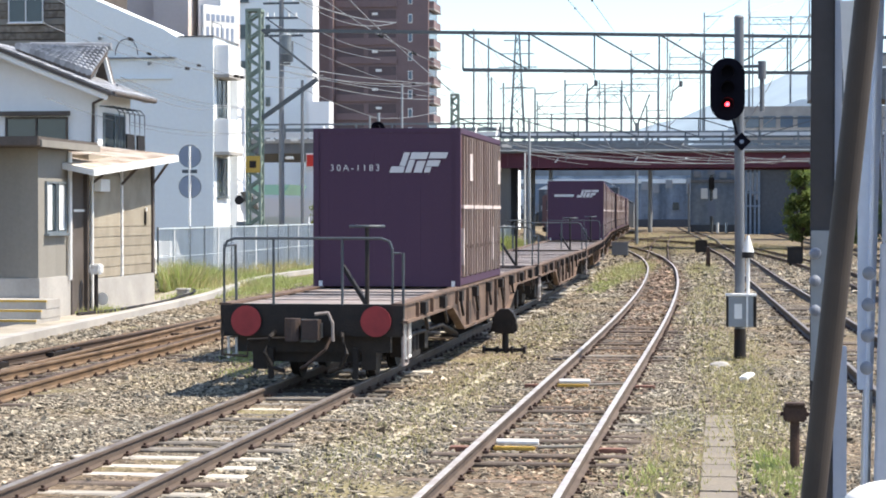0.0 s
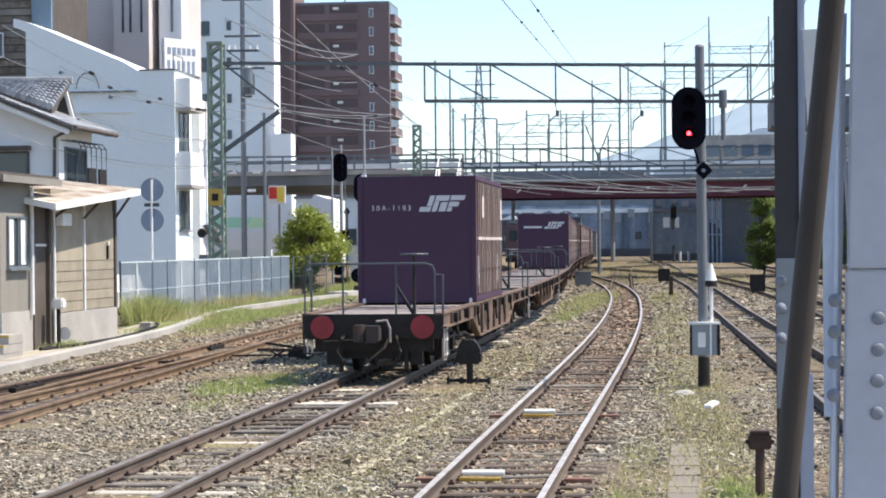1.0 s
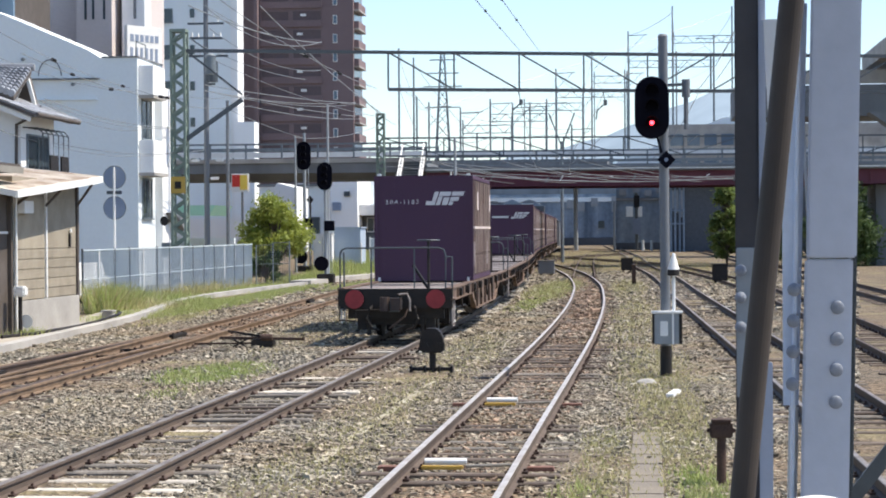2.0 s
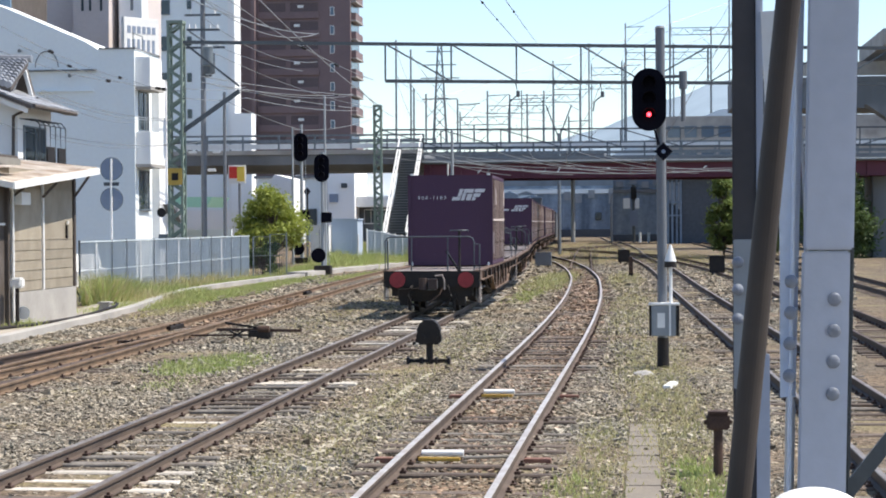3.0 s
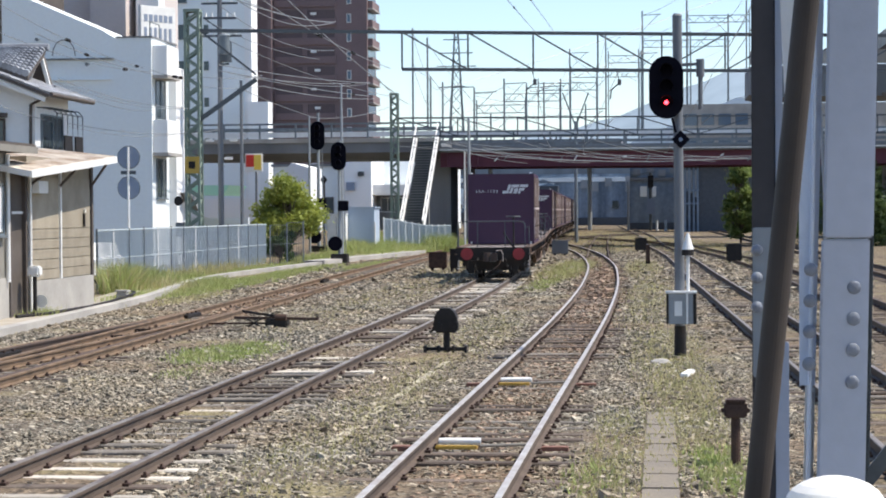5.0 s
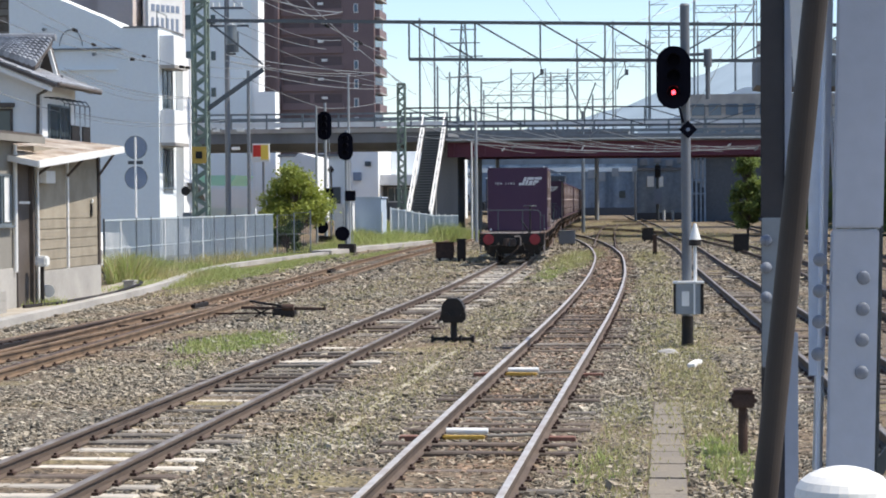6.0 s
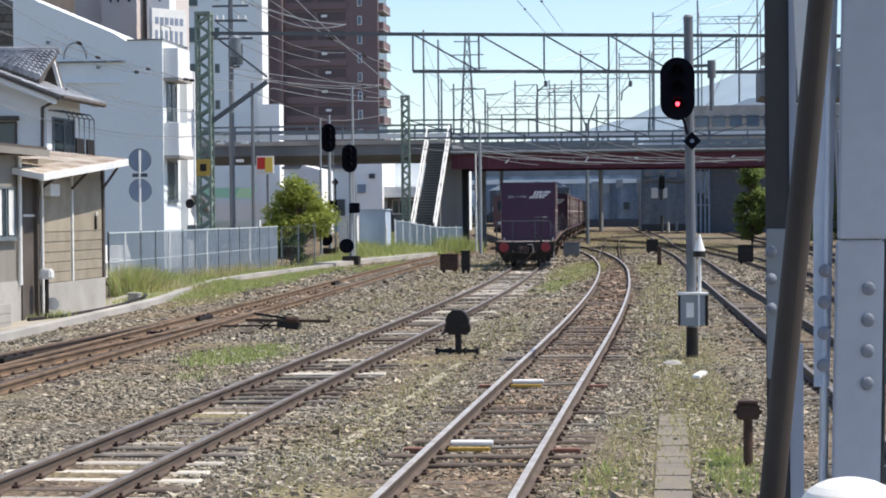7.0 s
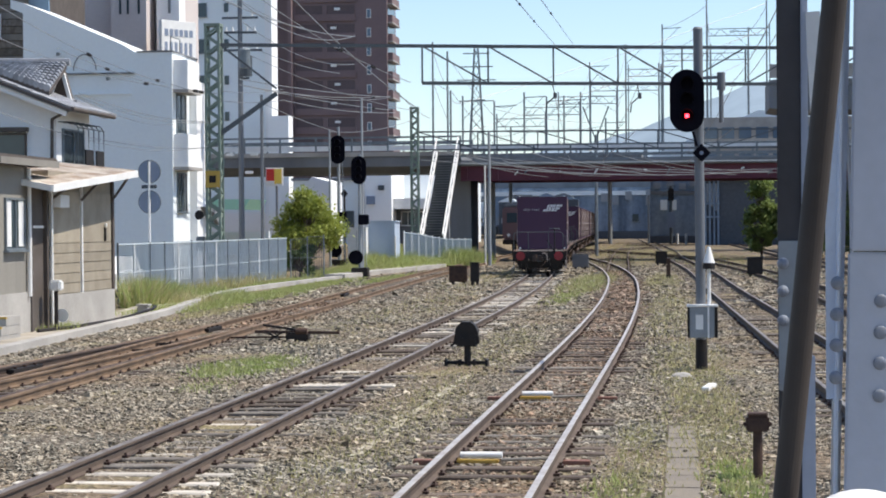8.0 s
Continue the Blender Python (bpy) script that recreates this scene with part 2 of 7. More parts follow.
def ground_material():
    m = mat("ballast_and_soil", (0.135, 0.111, 0.083), 0.95, 0, 0.4, 0.35, 22, 0.9, (0.215, 0.155, 0.10), 0.7, spec=0.2)
    t = m.node_tree
    n, l = t.nodes, t.links
    b = n["Principled BSDF"]
    co = n.new("ShaderNodeTexCoord")
    v = n.new("ShaderNodeTexVoronoi")
    v.inputs["Scale"].default_value = 16.0
    l.new(co.outputs["Object"], v.inputs["Vector"])
    hs = n.new("ShaderNodeMapRange")
    hs.inputs["To Min"].default_value, hs.inputs["To Max"].default_value = 0.22, 1.75
    l.new(v.outputs["Color"], hs.inputs["Value"])
    old = b.inputs["Base Color"].links[0].from_socket
    sc = n.new("ShaderNodeVectorMath")
    sc.operation = "SCALE"
    l.new(old, sc.inputs[0]), l.new(hs.outputs[0], sc.inputs["Scale"])
    # weeds and moss in patches
    p = n.new("ShaderNodeTexNoise")
    p.inputs["Scale"].default_value, p.inputs["Detail"].default_value = 0.45, 8
    l.new(co.outputs["Object"], p.inputs["Vector"])
    pr = n.new("ShaderNodeValToRGB")
    pr.color_ramp.elements[0].position, pr.color_ramp.elements[1].position = 0.52, 0.68
    l.new(p.outputs["Fac"], pr.inputs[0])
    mx = n.new("ShaderNodeMix")
    mx.data_type = "RGBA"
    l.new(pr.outputs[0], mx.inputs["Factor"]), l.new(sc.outputs[0], mx.inputs["A"])
    mx.inputs["B"].default_value = (0.25, 0.215, 0.115, 1)
    l.new(mx.outputs["Result"], b.inputs["Base Color"])
    bp = n.new("ShaderNodeBump")
    bp.inputs["Strength"].default_value, bp.inputs["Distance"].default_value = 1.0, 0.04
    l.new(v.outputs["Distance"], bp.inputs["Height"])
    l.new(bp.outputs[0], b.inputs["Normal"])
    return m


M_GROUND = ground_material()


# ---- mesh helpers ----
def put(name, bm, material, parent=None, label="", m=None):
    me = bpy.data.meshes.new(name)
    bm.normal_update()
    bm.to_mesh(me)
    bm.free()
    me.materials.append(material)
    ob = new(name, me)
    if parent:
        ob.parent = parent
    if m is not None:
        ob.matrix_basis = m
    if label:
        tagged(ob, label)
    return ob


def part(name, bm, material, parent, label=""):
    return put(name, bm, material, parent, label)


def share(name, me, parent, m):
    ob = new(name, me)
    ob.parent = parent
    ob.matrix_basis = m
    return ob


def base(name, m, label, category, group="", kind=""):
    ob = new(name)
    ob.matrix_basis = m
    ob.empty_display_size = 0.2
    return tagged(ob, label, category, group, kind)


def box(x0, x1, y0, y1, z0, z1, bevel=0.0, bm=None):
    own = bm is None
    bm = bm or bmesh.new()
    vs = bmesh.ops.create_cube(bm, size=1.0)["verts"]
    for v in vs:
        v.co = Vector(((x0 + x1) / 2 + v.co.x * (x1 - x0), (y0 + y1) / 2 + v.co.y * (y1 - y0), (z0 + z1) / 2 + v.co.z * (z1 - z0)))
    if bevel and own:
        bmesh.ops.bevel(bm, geom=bm.edges[:], offset=bevel, segments=2, affect="EDGES")
    return bm


def bar(a, b, w, h=None, bm=None, up=(0, 0, 1)):
    """A square bar from a to b, w across and h in the direction nearest to up."""
    bm = bm or bmesh.new()
    h = h or w
    a, b = Vector(a), Vector(b)
    d = (b - a).normalized()
    u = Vector(up)
    if abs(d.dot(u)) > 0.98:
        u = Vector((0, 1, 0))
    s = d.cross(u).normalized()
    u = s.cross(d)
    vs = [bm.verts.new(p + s * w / 2 * i + u * h / 2 * j) for p in (a, b) for i, j in ((-1, -1), (1, -1), (1, 1), (-1, 1))]
    for f in ((3, 2, 1, 0), (4, 5, 6, 7), (0, 1, 5, 4), (1, 2, 6, 5), (2, 3, 7, 6), (3, 0, 4, 7)):
        bm.faces.new([vs[i] for i in f])
    return bm


def rod(a, b, r, r2=None, n=10, bm=None):
    """A round bar from a to b."""
    bm = bm or bmesh.new()
    a, b = Vector(a), Vector(b)
    d = b - a
    m = Matrix.Translation((a + b) / 2) @ d.to_track_quat("Z", "Y").to_matrix().to_4x4()
    bmesh.ops.create_cone(bm, cap_ends=True, segments=n, radius1=r, radius2=r if r2 is None else r2, depth=d.length, matrix=m)
    return bm


def tube(pts, r, n=8, bm=None):
    """A bent round bar along pts."""
    bm = bm or bmesh.new()
    pts = [Vector(p) for p in pts]
    rings = []
    for i, p in enumerate(pts):
        d = (pts[min(i + 1, len(pts) - 1)] - pts[max(i - 1, 0)]).normalized()
        q = d.to_track_quat("Z", "Y").to_matrix()
        rings.append([bm.verts.new(p + q @ Vector((r * math.cos(k * math.tau / n), r * math.sin(k * math.tau / n), 0))) for k in range(n)])
    for a, b in zip(rings, rings[1:]):
        for k in range(n):
            bm.faces.new((a[k], a[(k + 1) % n], b[(k + 1) % n], b[k]))
    bm.faces.new(rings[0][::-1]), bm.faces.new(rings[-1])
    return bm


def prism(outline, depth, axis="y", at=0.0):
    """An outline of (u, z) drawn out along y or x."""
    bm = bmesh.new()
    def P3(u, z, d):
        return (u, at + d, z) if axis == "y" else (at + d, u, z)
    a = [bm.verts.new(P3(u, z, 0)) for u, z in outline]
    b = [bm.verts.new(P3(u, z, depth)) for u, z in outline]
    bm.faces.new(a), bm.faces.new(b[::-1])
    for i in range(len(a)):
        j = (i + 1) % len(a)
        bm.faces.new((a[j], a[i], b[i], b[j]))
    bmesh.ops.recalc_face_normals(bm, faces=bm.faces[:])
    return bm


def smoothstep(a, b, v):
    t = min(1.0, max(0.0, (v - a) / (b - a)))
    return t * t * (3 - 2 * t)


def along(points):
    """A smooth x(y) through (y, x) points."""
    ys, xs = [p[0] for p in points], [p[1] for p in points]
    k = [(xs[min(i + 1, len(xs) - 1)] - xs[max(i - 1, 0)]) / (ys[min(i + 1, len(ys) - 1)] - ys[max(i - 1, 0)]) for i in range(len(xs))]

    def f(y):
        i = max(0, min(len(ys) - 2, next((j - 1 for j, q in enumerate(ys) if q > y), len(ys) - 2)))
        h = ys[i + 1] - ys[i]
        t = (y - ys[i]) / h
        if t < 0:
            return xs[0] + k[0] * (y - ys[0])
        if t > 1:
            return xs[-1] + k[-1] * (y - ys[-1])
        return (2 * t**3 - 3 * t**2 + 1) * xs[i] + (t**3 - 2 * t**2 + t) * h * k[i] + (3 * t**2 - 2 * t**3) * xs[i + 1] + (t**3 - t**2) * h * k[i + 1]
    return f


# ---- ground and tracks ----
RAIL = 0.16                                   # rail head above the ballast
xA = along([(0, -11.3), (30, -11.0), (45, -10.7), (56, -10.85), (70, -11.35), (85, -11.9), (110, -12.5), (150, -13.0), (260, -13.6)])
xA2 = along([(0, -9.0), (25, -9.85), (36, -10.2), (46, -10.55), (54, -10.80)])
xB = along([(0, -5.47), (25, -5.47), (46, -5.48), (59, -5.57), (72, -5.81), (85, -6.21), (94, -6.54), (104, -7.0), (117, -7.6), (130, -8.15), (160, -9.2), (180, -9.8), (300, -13.4)])
xC = along([(0, -1.95), (20, -1.90), (45, -1.80), (63, -1.93), (78, -2.25), (90, -2.65), (105, -3.45), (118, -4.4), (130, -5.5), (152, -8.0)])
xD = along([(0, 3.0), (27, 2.6), (40, 2.3), (58, 1.85), (76, 1.42), (106, 0.8), (140, -0.4), (182, -1.25), (226, -2.75), (333, -6.7)])
xE = along([(0, 5.0), (45, 4.95), (75, 4.6), (92, 4.1), (104, 3.6), (120, 2.6), (139, 1.3), (155, -0.9), (166, -3.4), (176, -5.9), (190, -8.6), (206, -11.2)])
xF = along([(0, 8.6), (60, 8.5), (120, 8.0), (330, 4.0)])
xX = along([(150, -8.3), (170, -8.2), (182, -7.4), (194, -5.6), (206, -3.3), (222, -2.5), (240, -3.2)])


def gz(x, y):
    """Height of the ground: a low bank beside the line beyond the cabinets."""
    return 0.95 * smoothstep(100, 126, y) * smoothstep(-14.0, -17.5, x)


def build_ground():
    bm = bmesh.new()
    xs = sorted({-3000, -1200, -500, -250, -150, -100, -70, *range(-50, -20, 3), *[-20 + 0.5 * i for i in range(60)], *range(10, 40, 3), 60, 100, 200, 500, 1200, 3000})
    ys = sorted({-600, -200, -60, -20, 0, *[8 + 1.0 * i for i in range(60)], *range(68, 200, 4), *range(200, 400, 20), 500, 800, 1500, 3500})
    grid = {}
    for x in xs:
        for y in ys:
            z = gz(x, y)
            if -60 < x < 40 and 5 < y < 150:
                z += 0.03 * noise.noise((x * 0.6, y * 0.35, 0)) - 0.005
            grid[x, y] = bm.verts.new((x, y, z))
    for a, b in zip(xs, xs[1:]):
        for c, d in zip(ys, ys[1:]):
            bm.faces.new((grid[a, c], grid[b, c], grid[b, d], grid[a, d])).smooth = True
    return tagged(put("ground", bm, M_GROUND), "brown grey ballast and soil of a railway yard", "ground", kind="structure")


ground = build_ground()


def sweep(f, y0, y1, off, profile, step=2.0):
    """A rail profile of (across, up) swept along x = f(y) + off."""
    bm = bmesh.new()
    n = max(2, int((y1 - y0) / step) + 1)
    rows = []
    for i in range(n):
        y = y0 + (y1 - y0) * i / (n - 1)
        d = (f(y + 0.1) - f(y - 0.1)) / 0.2
        L = math.hypot(1, d)
        rows.append([bm.verts.new((f(y) + (off + u) / L, y - (off + u) * d / L, z)) for u, z in profile])
    k = len(profile)
    for a, b in zip(rows, rows[1:]):
        for j in range(k):
            bm.faces.new((a[j], a[(j + 1) % k], b[(j + 1) % k], b[j]))
    bm.faces.new(rows[0]), bm.faces.new(rows[-1][::-1])
    bmesh.ops.recalc_face_normals(bm, faces=bm.faces[:])
    return bm


RAIL_BODY = [(-0.06, 0.015), (0.06, 0.015), (0.06, 0.03), (0.012, 0.045), (0.012, 0.115), (0.034, 0.125), (0.034, 0.152), (-0.034, 0.152), (-0.034, 0.125), (-0.012, 0.115), (-0.012, 0.045), (-0.06, 0.03)]
RAIL_HEAD = [(-0.033, 0.1522), (0.033, 0.1522), (0.029, RAIL), (-0.029, RAIL)]


def tie_mesh(name, material, w=2.05, d=0.2, bevel=0.015):
    me = bpy.data.meshes.new(name)
    bm = box(-w / 2, w / 2, -d / 2, d / 2, -0.13, 0.018)
    bmesh.ops.bevel(bm, geom=[e for e in bm.edges if all(v.co.z > 0 for v in e.verts)], offset=bevel, segments=1, affect="EDGES")
    bm.to_mesh(me)
    bm.free()
    me.materials.append(material)
    return me


def clip_mesh():
    me = bpy.data.meshes.new("rail_clip")
    bm = box(-0.115, -0.055, -0.05, 0.05, 0.005, 0.035)
    box(0.055, 0.115, -0.05, 0.05, 0.005, 0.035, bm=bm)
    box(-0.095, -0.07, -0.02, 0.02, 0.035, 0.06, bm=bm)
    box(0.07, 0.095, -0.02, 0.02, 0.035, 0.06, bm=bm)
    bm.to_mesh(me)
    bm.free()
    me.materials.append(M_RUST)
    return me


ME_TIE_GREY, ME_TIE_BROWN, ME_TIE_PALE = tie_mesh("grey_tie", M_TIE_WOOD), tie_mesh("brown_tie", M_TIE_BROWN), tie_mesh("pale_tie", M_TIE_PALE)
ME_CLIP = clip_mesh()


def railway(name, f, y0, y1, label, tops, ties, far, seed, sides=None, spacing=0.66, clips=70, sink=0.0):
    rnd = random.Random(seed)
    tr = base(name, pose(0, 0, 0), label, "railway track", kind="structure")
    for side in (-1, 1):
        r = part("rail", sweep(f, y0, y1, side * 0.5665, RAIL_BODY), sides or M_RAIL_SIDE, tr)
        part("rail_head", sweep(f, y0, y1, side * 0.5665, RAIL_HEAD), tops, r, "worn running surface of the rail")
    y, k, m = y0 + 0.3, 0, 0
    while y < min(y1, far):
        d = math.degrees(math.atan((f(y + 0.2) - f(y - 0.2)) / 0.4))
        me = ties[rnd.choices(range(len(ties)), [3, 3, 1.0][:len(ties)])[0]]
        p = pose(f(y), y + rnd.uniform(-0.04, 0.04), rnd.uniform(-0.035, 0.014) - sink, rnd.uniform(-1, 1), 0, -d + rnd.uniform(-1.5, 1.5))
        if k < 240:
            share("tie", me, tr, p @ pose(rnd.uniform(-0.05, 0.05), 0, 0))
            k += 1
        if m < clips:
            for s in (-1, 1):
                share("rail_clip", ME_CLIP, tr, p @ pose(s * 0.5665, 0, 0.01))
            m += 1
        y += spacing
    return tr


railway("track_1", xB, 8, 300, "railway track with rusty rails and pale grey ties", M_RAIL_DULL, [ME_TIE_GREY, ME_TIE_PALE, ME_TIE_BROWN], 130, 1, sink=-0.012)
railway("track_2", xC, 8, 152, "railway track with shiny worn rail heads and brown ties", M_RAIL_TOP, [ME_TIE_BROWN, ME_TIE_BROWN, ME_TIE_GREY], 140, 2, sink=-0.006)
railway("track_3", xA, 10, 300, "rust-brown railway track beside a concrete kerb", M_RAIL_RUST, [ME_TIE_BROWN, ME_TIE_GREY], 130, 3, M_RAIL_RUST, clips=90)
railway("track_4", xA2, 10, 54, "rust-brown diverging rails of a railway switch", M_RAIL_RUST, [ME_TIE_BROWN], 44, 4, M_RAIL_RUST)
railway("track_5", xD, 8, 330, "dark rusty railway track behind the signal post", M_RAIL_DULL, [ME_TIE_BROWN, ME_TIE_GREY], 140, 5, M_RAIL_DARK)
railway("track_6", xE, 10, 205, "dark rusty railway track joining at a crossing", M_RAIL_DARK, [ME_TIE_BROWN], 200, 6, M_RAIL_DARK)
railway("track_7", xF, 20, 330, "dark rusty railway track along the viaduct", M_RAIL_DARK, [ME_TIE_BROWN], 110, 7, M_RAIL_DARK)
railway("track_8", xX, 150, 240, "dark rusty crossover rails of the yard", M_RAIL_DARK, [ME_TIE_BROWN], 235, 8, M_RAIL_DARK)
xG = along([(100, -3.15), (111, -3.42), (135, -4.1), (160, -4.74), (190, -5.3), (240, -5.9)])
railway("track_9", xG, 106, 215, "brown rusty rails running straight on past the curve", M_RAIL_SIDE, [ME_TIE_BROWN], 200, 9)


# ---- the freight train ----
def wheelset(parent, y):
    ax = part("wheelset", rod((-0.95, y, 0.43), (0.95, y, 0.43), 0.07), M_IRON, parent)
    for s in (-1, 1):
        bm = rod((s * 0.50, y, 0.43), (s * 0.60, y, 0.43), 0.43, n=28)
        rod((s * 0.475, y, 0.43), (s * 0.50, y, 0.43), 0.46, n=28, bm=bm)
        rod((s * 0.60, y, 0.43), (s * 0.63, y, 0.43), 0.14, n=14, bm=bm)
        part("wheel", bm, M_IRON, ax, "dark steel rail wheel")


def bogie(parent, y):
    bm = bmesh.new()
    for s in (-1, 1):
        bar((s * 0.92, y - 1.25, 0.55), (s * 0.92, y - 0.55, 0.68), 0.12, 0.2, bm)
        bar((s * 0.92, y - 0.55, 0.68), (s * 0.92, y + 0.55, 0.68), 0.12, 0.24, bm)
        bar((s * 0.92, y + 0.55, 0.68), (s * 0.92, y + 1.25, 0.55), 0.12, 0.2, bm)
        for d in (-0.95, 0.95):
            box(s * 0.92 - 0.11, s * 0.92 + 0.11, y + d - 0.17, y + d + 0.17, 0.28, 0.62, bm=bm)
        for d in (-0.18, 0.18):
            rod((s * 0.92, y + d, 0.3), (s * 0.92, y + d, 0.62), 0.11, n=10, bm=bm)
        box(s * 0.92 - 0.1, s * 0.92 + 0.1, y - 0.4, y + 0.4, 0.22, 0.3, bm=bm)
    bar((-0.95, y, 0.5), (0.95, y, 0.5), 0.35, 0.22, bm)
    fr = part("bogie_frame", bm, M_IRON, parent, "black greasy bogie frame with springs")
    for d in (-0.95, 0.95):
        bb = bmesh.new()
        for s in (-1, 1):
            box(s * 0.55 - 0.05, s * 0.55 + 0.05, y + d * 1.52 - 0.06, y + d * 1.52 + 0.06, 0.28, 0.58, bm=bb)
        bar((-0.7, y + d * 1.5, 0.38), (0.7, y + d * 1.5, 0.38), 0.08, 0.1, bb)
        part("brake_beam", bb, M_IRON, fr)
    for d in (-0.95, 0.95):
        wheelset(parent, y + d)


def plain_mesh(name, bm, material):
    me = bpy.data.meshes.new(name)
    bm.normal_update()
    bm.to_mesh(me)
    bm.free()
    me.materials.append(material)
    return me


ME_BRACKET = plain_mesh("lashing_bracket", bar((0.05, 0.0, 0.92), (0.05, 0.37, 0.66), 0.04, 0.05, box(0.0, 0.09, -0.13, 0.13, 0.90, 1.06)), M_IRON)
# Black plate on the solid web, painting the shade of a gap.
ME_OPENING = plain_mesh("sill_gap_shade", box(0.001, 0.012, -0.27, 0.27, 0.52, 0.84), M_IRON)


def wagon():
    w = base("flat_wagon", pose(0, 0, 0), "rusty brown container flat wagon with end railing", "freight wagon", "wagons of the train")
    L, W = 19.6, 1.24
    # deck of cross plates between long sills
    bm = bmesh.new()
    box(-W + 0.06, W - 0.06, 0.05, 1.75, 1.03, 1.075, bm=bm)
    y = 2.1
    while y < L - 0.3:
        box(-W + 0.08, W - 0.08, y, y + (0.32 if int(y * 10) % 3 else 0.75), 1.02, 1.07, bm=bm)
        y += 1.02
    box(-0.22, 0.22, 0.3, L - 0.3, 0.70, 1.02, bm=bm)
    part("deck", bm, M_DECK, w, "dusty steel deck plates")
    # side sills, deepened to a fish belly between the bogies
    for s in (-1, 1):
        out = [(0.02, 1.1), (L - 0.02, 1.1), (L - 0.02, 0.84), (14.9, 0.84), (13.4, 0.42), (6.2, 0.42), (4.7, 0.84), (0.02, 0.84)]
        bm = prism(out, 0.06, "x", s * W - 0.03 - 0.03 * s)
        for z0, z1 in ((1.08, 1.11),):
            box(min(s * (W - 0.15), s * (W + 0.025)), max(s * (W - 0.15), s * (W + 0.025)), 0.0, L, z0, z1, bm=bm)
        sill = part("side_sill", bm, M_WAGON_SIDE, w, "rusty brown side sill with a deep middle")
        rb = bmesh.new()
        for i in range(13):
            yy = 1.2 + i * 1.43
            z0 = 0.46 if 6.0 < yy < 13.5 else 0.86
            box(min(s * W, s * (W + 0.05)), max(s * W, s * (W + 0.05)), yy, yy + 0.07, z0, 1.075, bm=rb)
        for y0, z0, y1, z1 in ((4.7, 0.86, 6.2, 0.44), (6.2, 0.44, 13.4, 0.44), (13.4, 0.44, 14.9, 0.86), (0, 0.86, 4.7, 0.86), (14.9, 0.86, L, 0.86)):
            bar((s * (W + 0.02), y0, z0), (s * (W + 0.02), y1, z1), 0.1, 0.035, rb)
        part("rib", rb, M_WAGON_SIDE, sill)
        # lashing gear and brake rigging below the sill
        gb = bmesh.new()
        rod((s * 0.9, 6.6, 0.62), (s * 0.9, 7.9, 0.62), 0.19, n=14, bm=gb)
        box(s * 0.95 - 0.15, s * 0.95 + 0.15, 8.3, 8.8, 0.4, 0.72, bm=gb)
        bar((s * 1.1, 5.0, 0.5), (s * 1.1, 6.4, 0.33), 0.05, 0.05, gb)
        bar((s * 1.05, 6.2, 0.30), (s * 1.05, 9.6, 0.30), 0.3, 0.04, gb)
        part("air_tank", gb, M_IRON, w)
        for i in range(9):
            yy = 1.7 + i * 2.05
            share("lashing_bracket", ME_BRACKET, sill, pose(s * W, yy, 0, 0, 0, 0 if s > 0 else 180))
        for i in range(5):
            share("sill_gap_shade", ME_OPENING, sill, pose(s * W, 7.17 + i * 1.43, 0, 0, 0, 0 if s > 0 else 180))
        part("lever_rod", tube([(s * (W - 0.1), 1.0, 0.62), (s * (W - 0.1), 4.6, 0.58), (s * (W - 0.06), 6.2, 0.36)], 0.03, 6), M_IRON, w)
        st = bmesh.new()
        for zz in (0.36, 0.62):
            bar((s * (W - 0.02), 0.35, zz), (s * (W - 0.02), 0.8, zz), 0.05, 0.03, st)
        for yy in (0.35, 0.8):
            bar((s * (W - 0.02), yy, 0.34), (s * (W - 0.02), yy, 0.9), 0.03, 0.03, st)
        part("step", st, M_WHITE, w, "pale painted footstep")
    for e in (0, 1):
        y0 = 0.0 if e == 0 else L
        d = -1 if e == 0 else 1
        bm = box(-W - 0.01, W + 0.01, min(y0, y0 - d * 0.14), max(y0, y0 - d * 0.14), 0.66, 1.095, 0.015)
        hb = part("headstock", bm, M_WAGON if e else M_IRON, w, "black steel headstock beam")
        # coupler
        bm = box(-0.16, 0.16, min(y0 - d * 0.1, y0 + d * 0.30), max(y0 - d * 0.1, y0 + d * 0.30), 0.60, 0.90, 0.05)
        part("coupler", bm, M_DARKSTEEL, w, "knuckle coupler")
        if e == 0:
            cb = bmesh.new()
            rod((-0.19, -0.30, 0.62), (-0.19, -0.30, 0.92), 0.11, n=12, bm=cb)
            box(-0.05, 0.16, -0.40, -0.12, 0.64, 0.90, bm=cb)
            part("coupler_knuckle", cb, M_WAGON, w, "worn grey coupler jaw")
            part("coupler_ring", tube([(0.12, -0.36, 0.98), (0.3, -0.36, 1.0), (0.36, -0.36, 0.86), (0.36, -0.34, 0.62)], 0.022, 8), M_DECK, w)
            ug = box(-0.62, 0.62, 0.3, 0.5, 0.3, 0.66)
            box(-1.05, 1.05, 0.16, 0.3, 0.44, 0.66, bm=ug)
            for gx in (-0.75, 0.75):
                box(gx - 0.1, gx + 0.1, 0.2, 0.42, 0.2, 0.5, bm=ug)
            part("brake_gear", ug, M_IRON, w, "black brake gear below the headstock")
            part("brake_pipe", tube([(0.28, -0.06, 0.66), (0.22, -0.12, 0.5), (-0.02, -0.14, 0.3), (-0.12, -0.12, 0.24)], 0.022, 8), M_WAGON, w)
            part("rail_guard", box(-0.62, -0.54, 0.1, 0.16, 0.08, 0.5, 0.01), M_IRON, w)
            part("rail_guard", box(0.54, 0.62, 0.1, 0.16, 0.08, 0.5, 0.01), M_IRON, w)
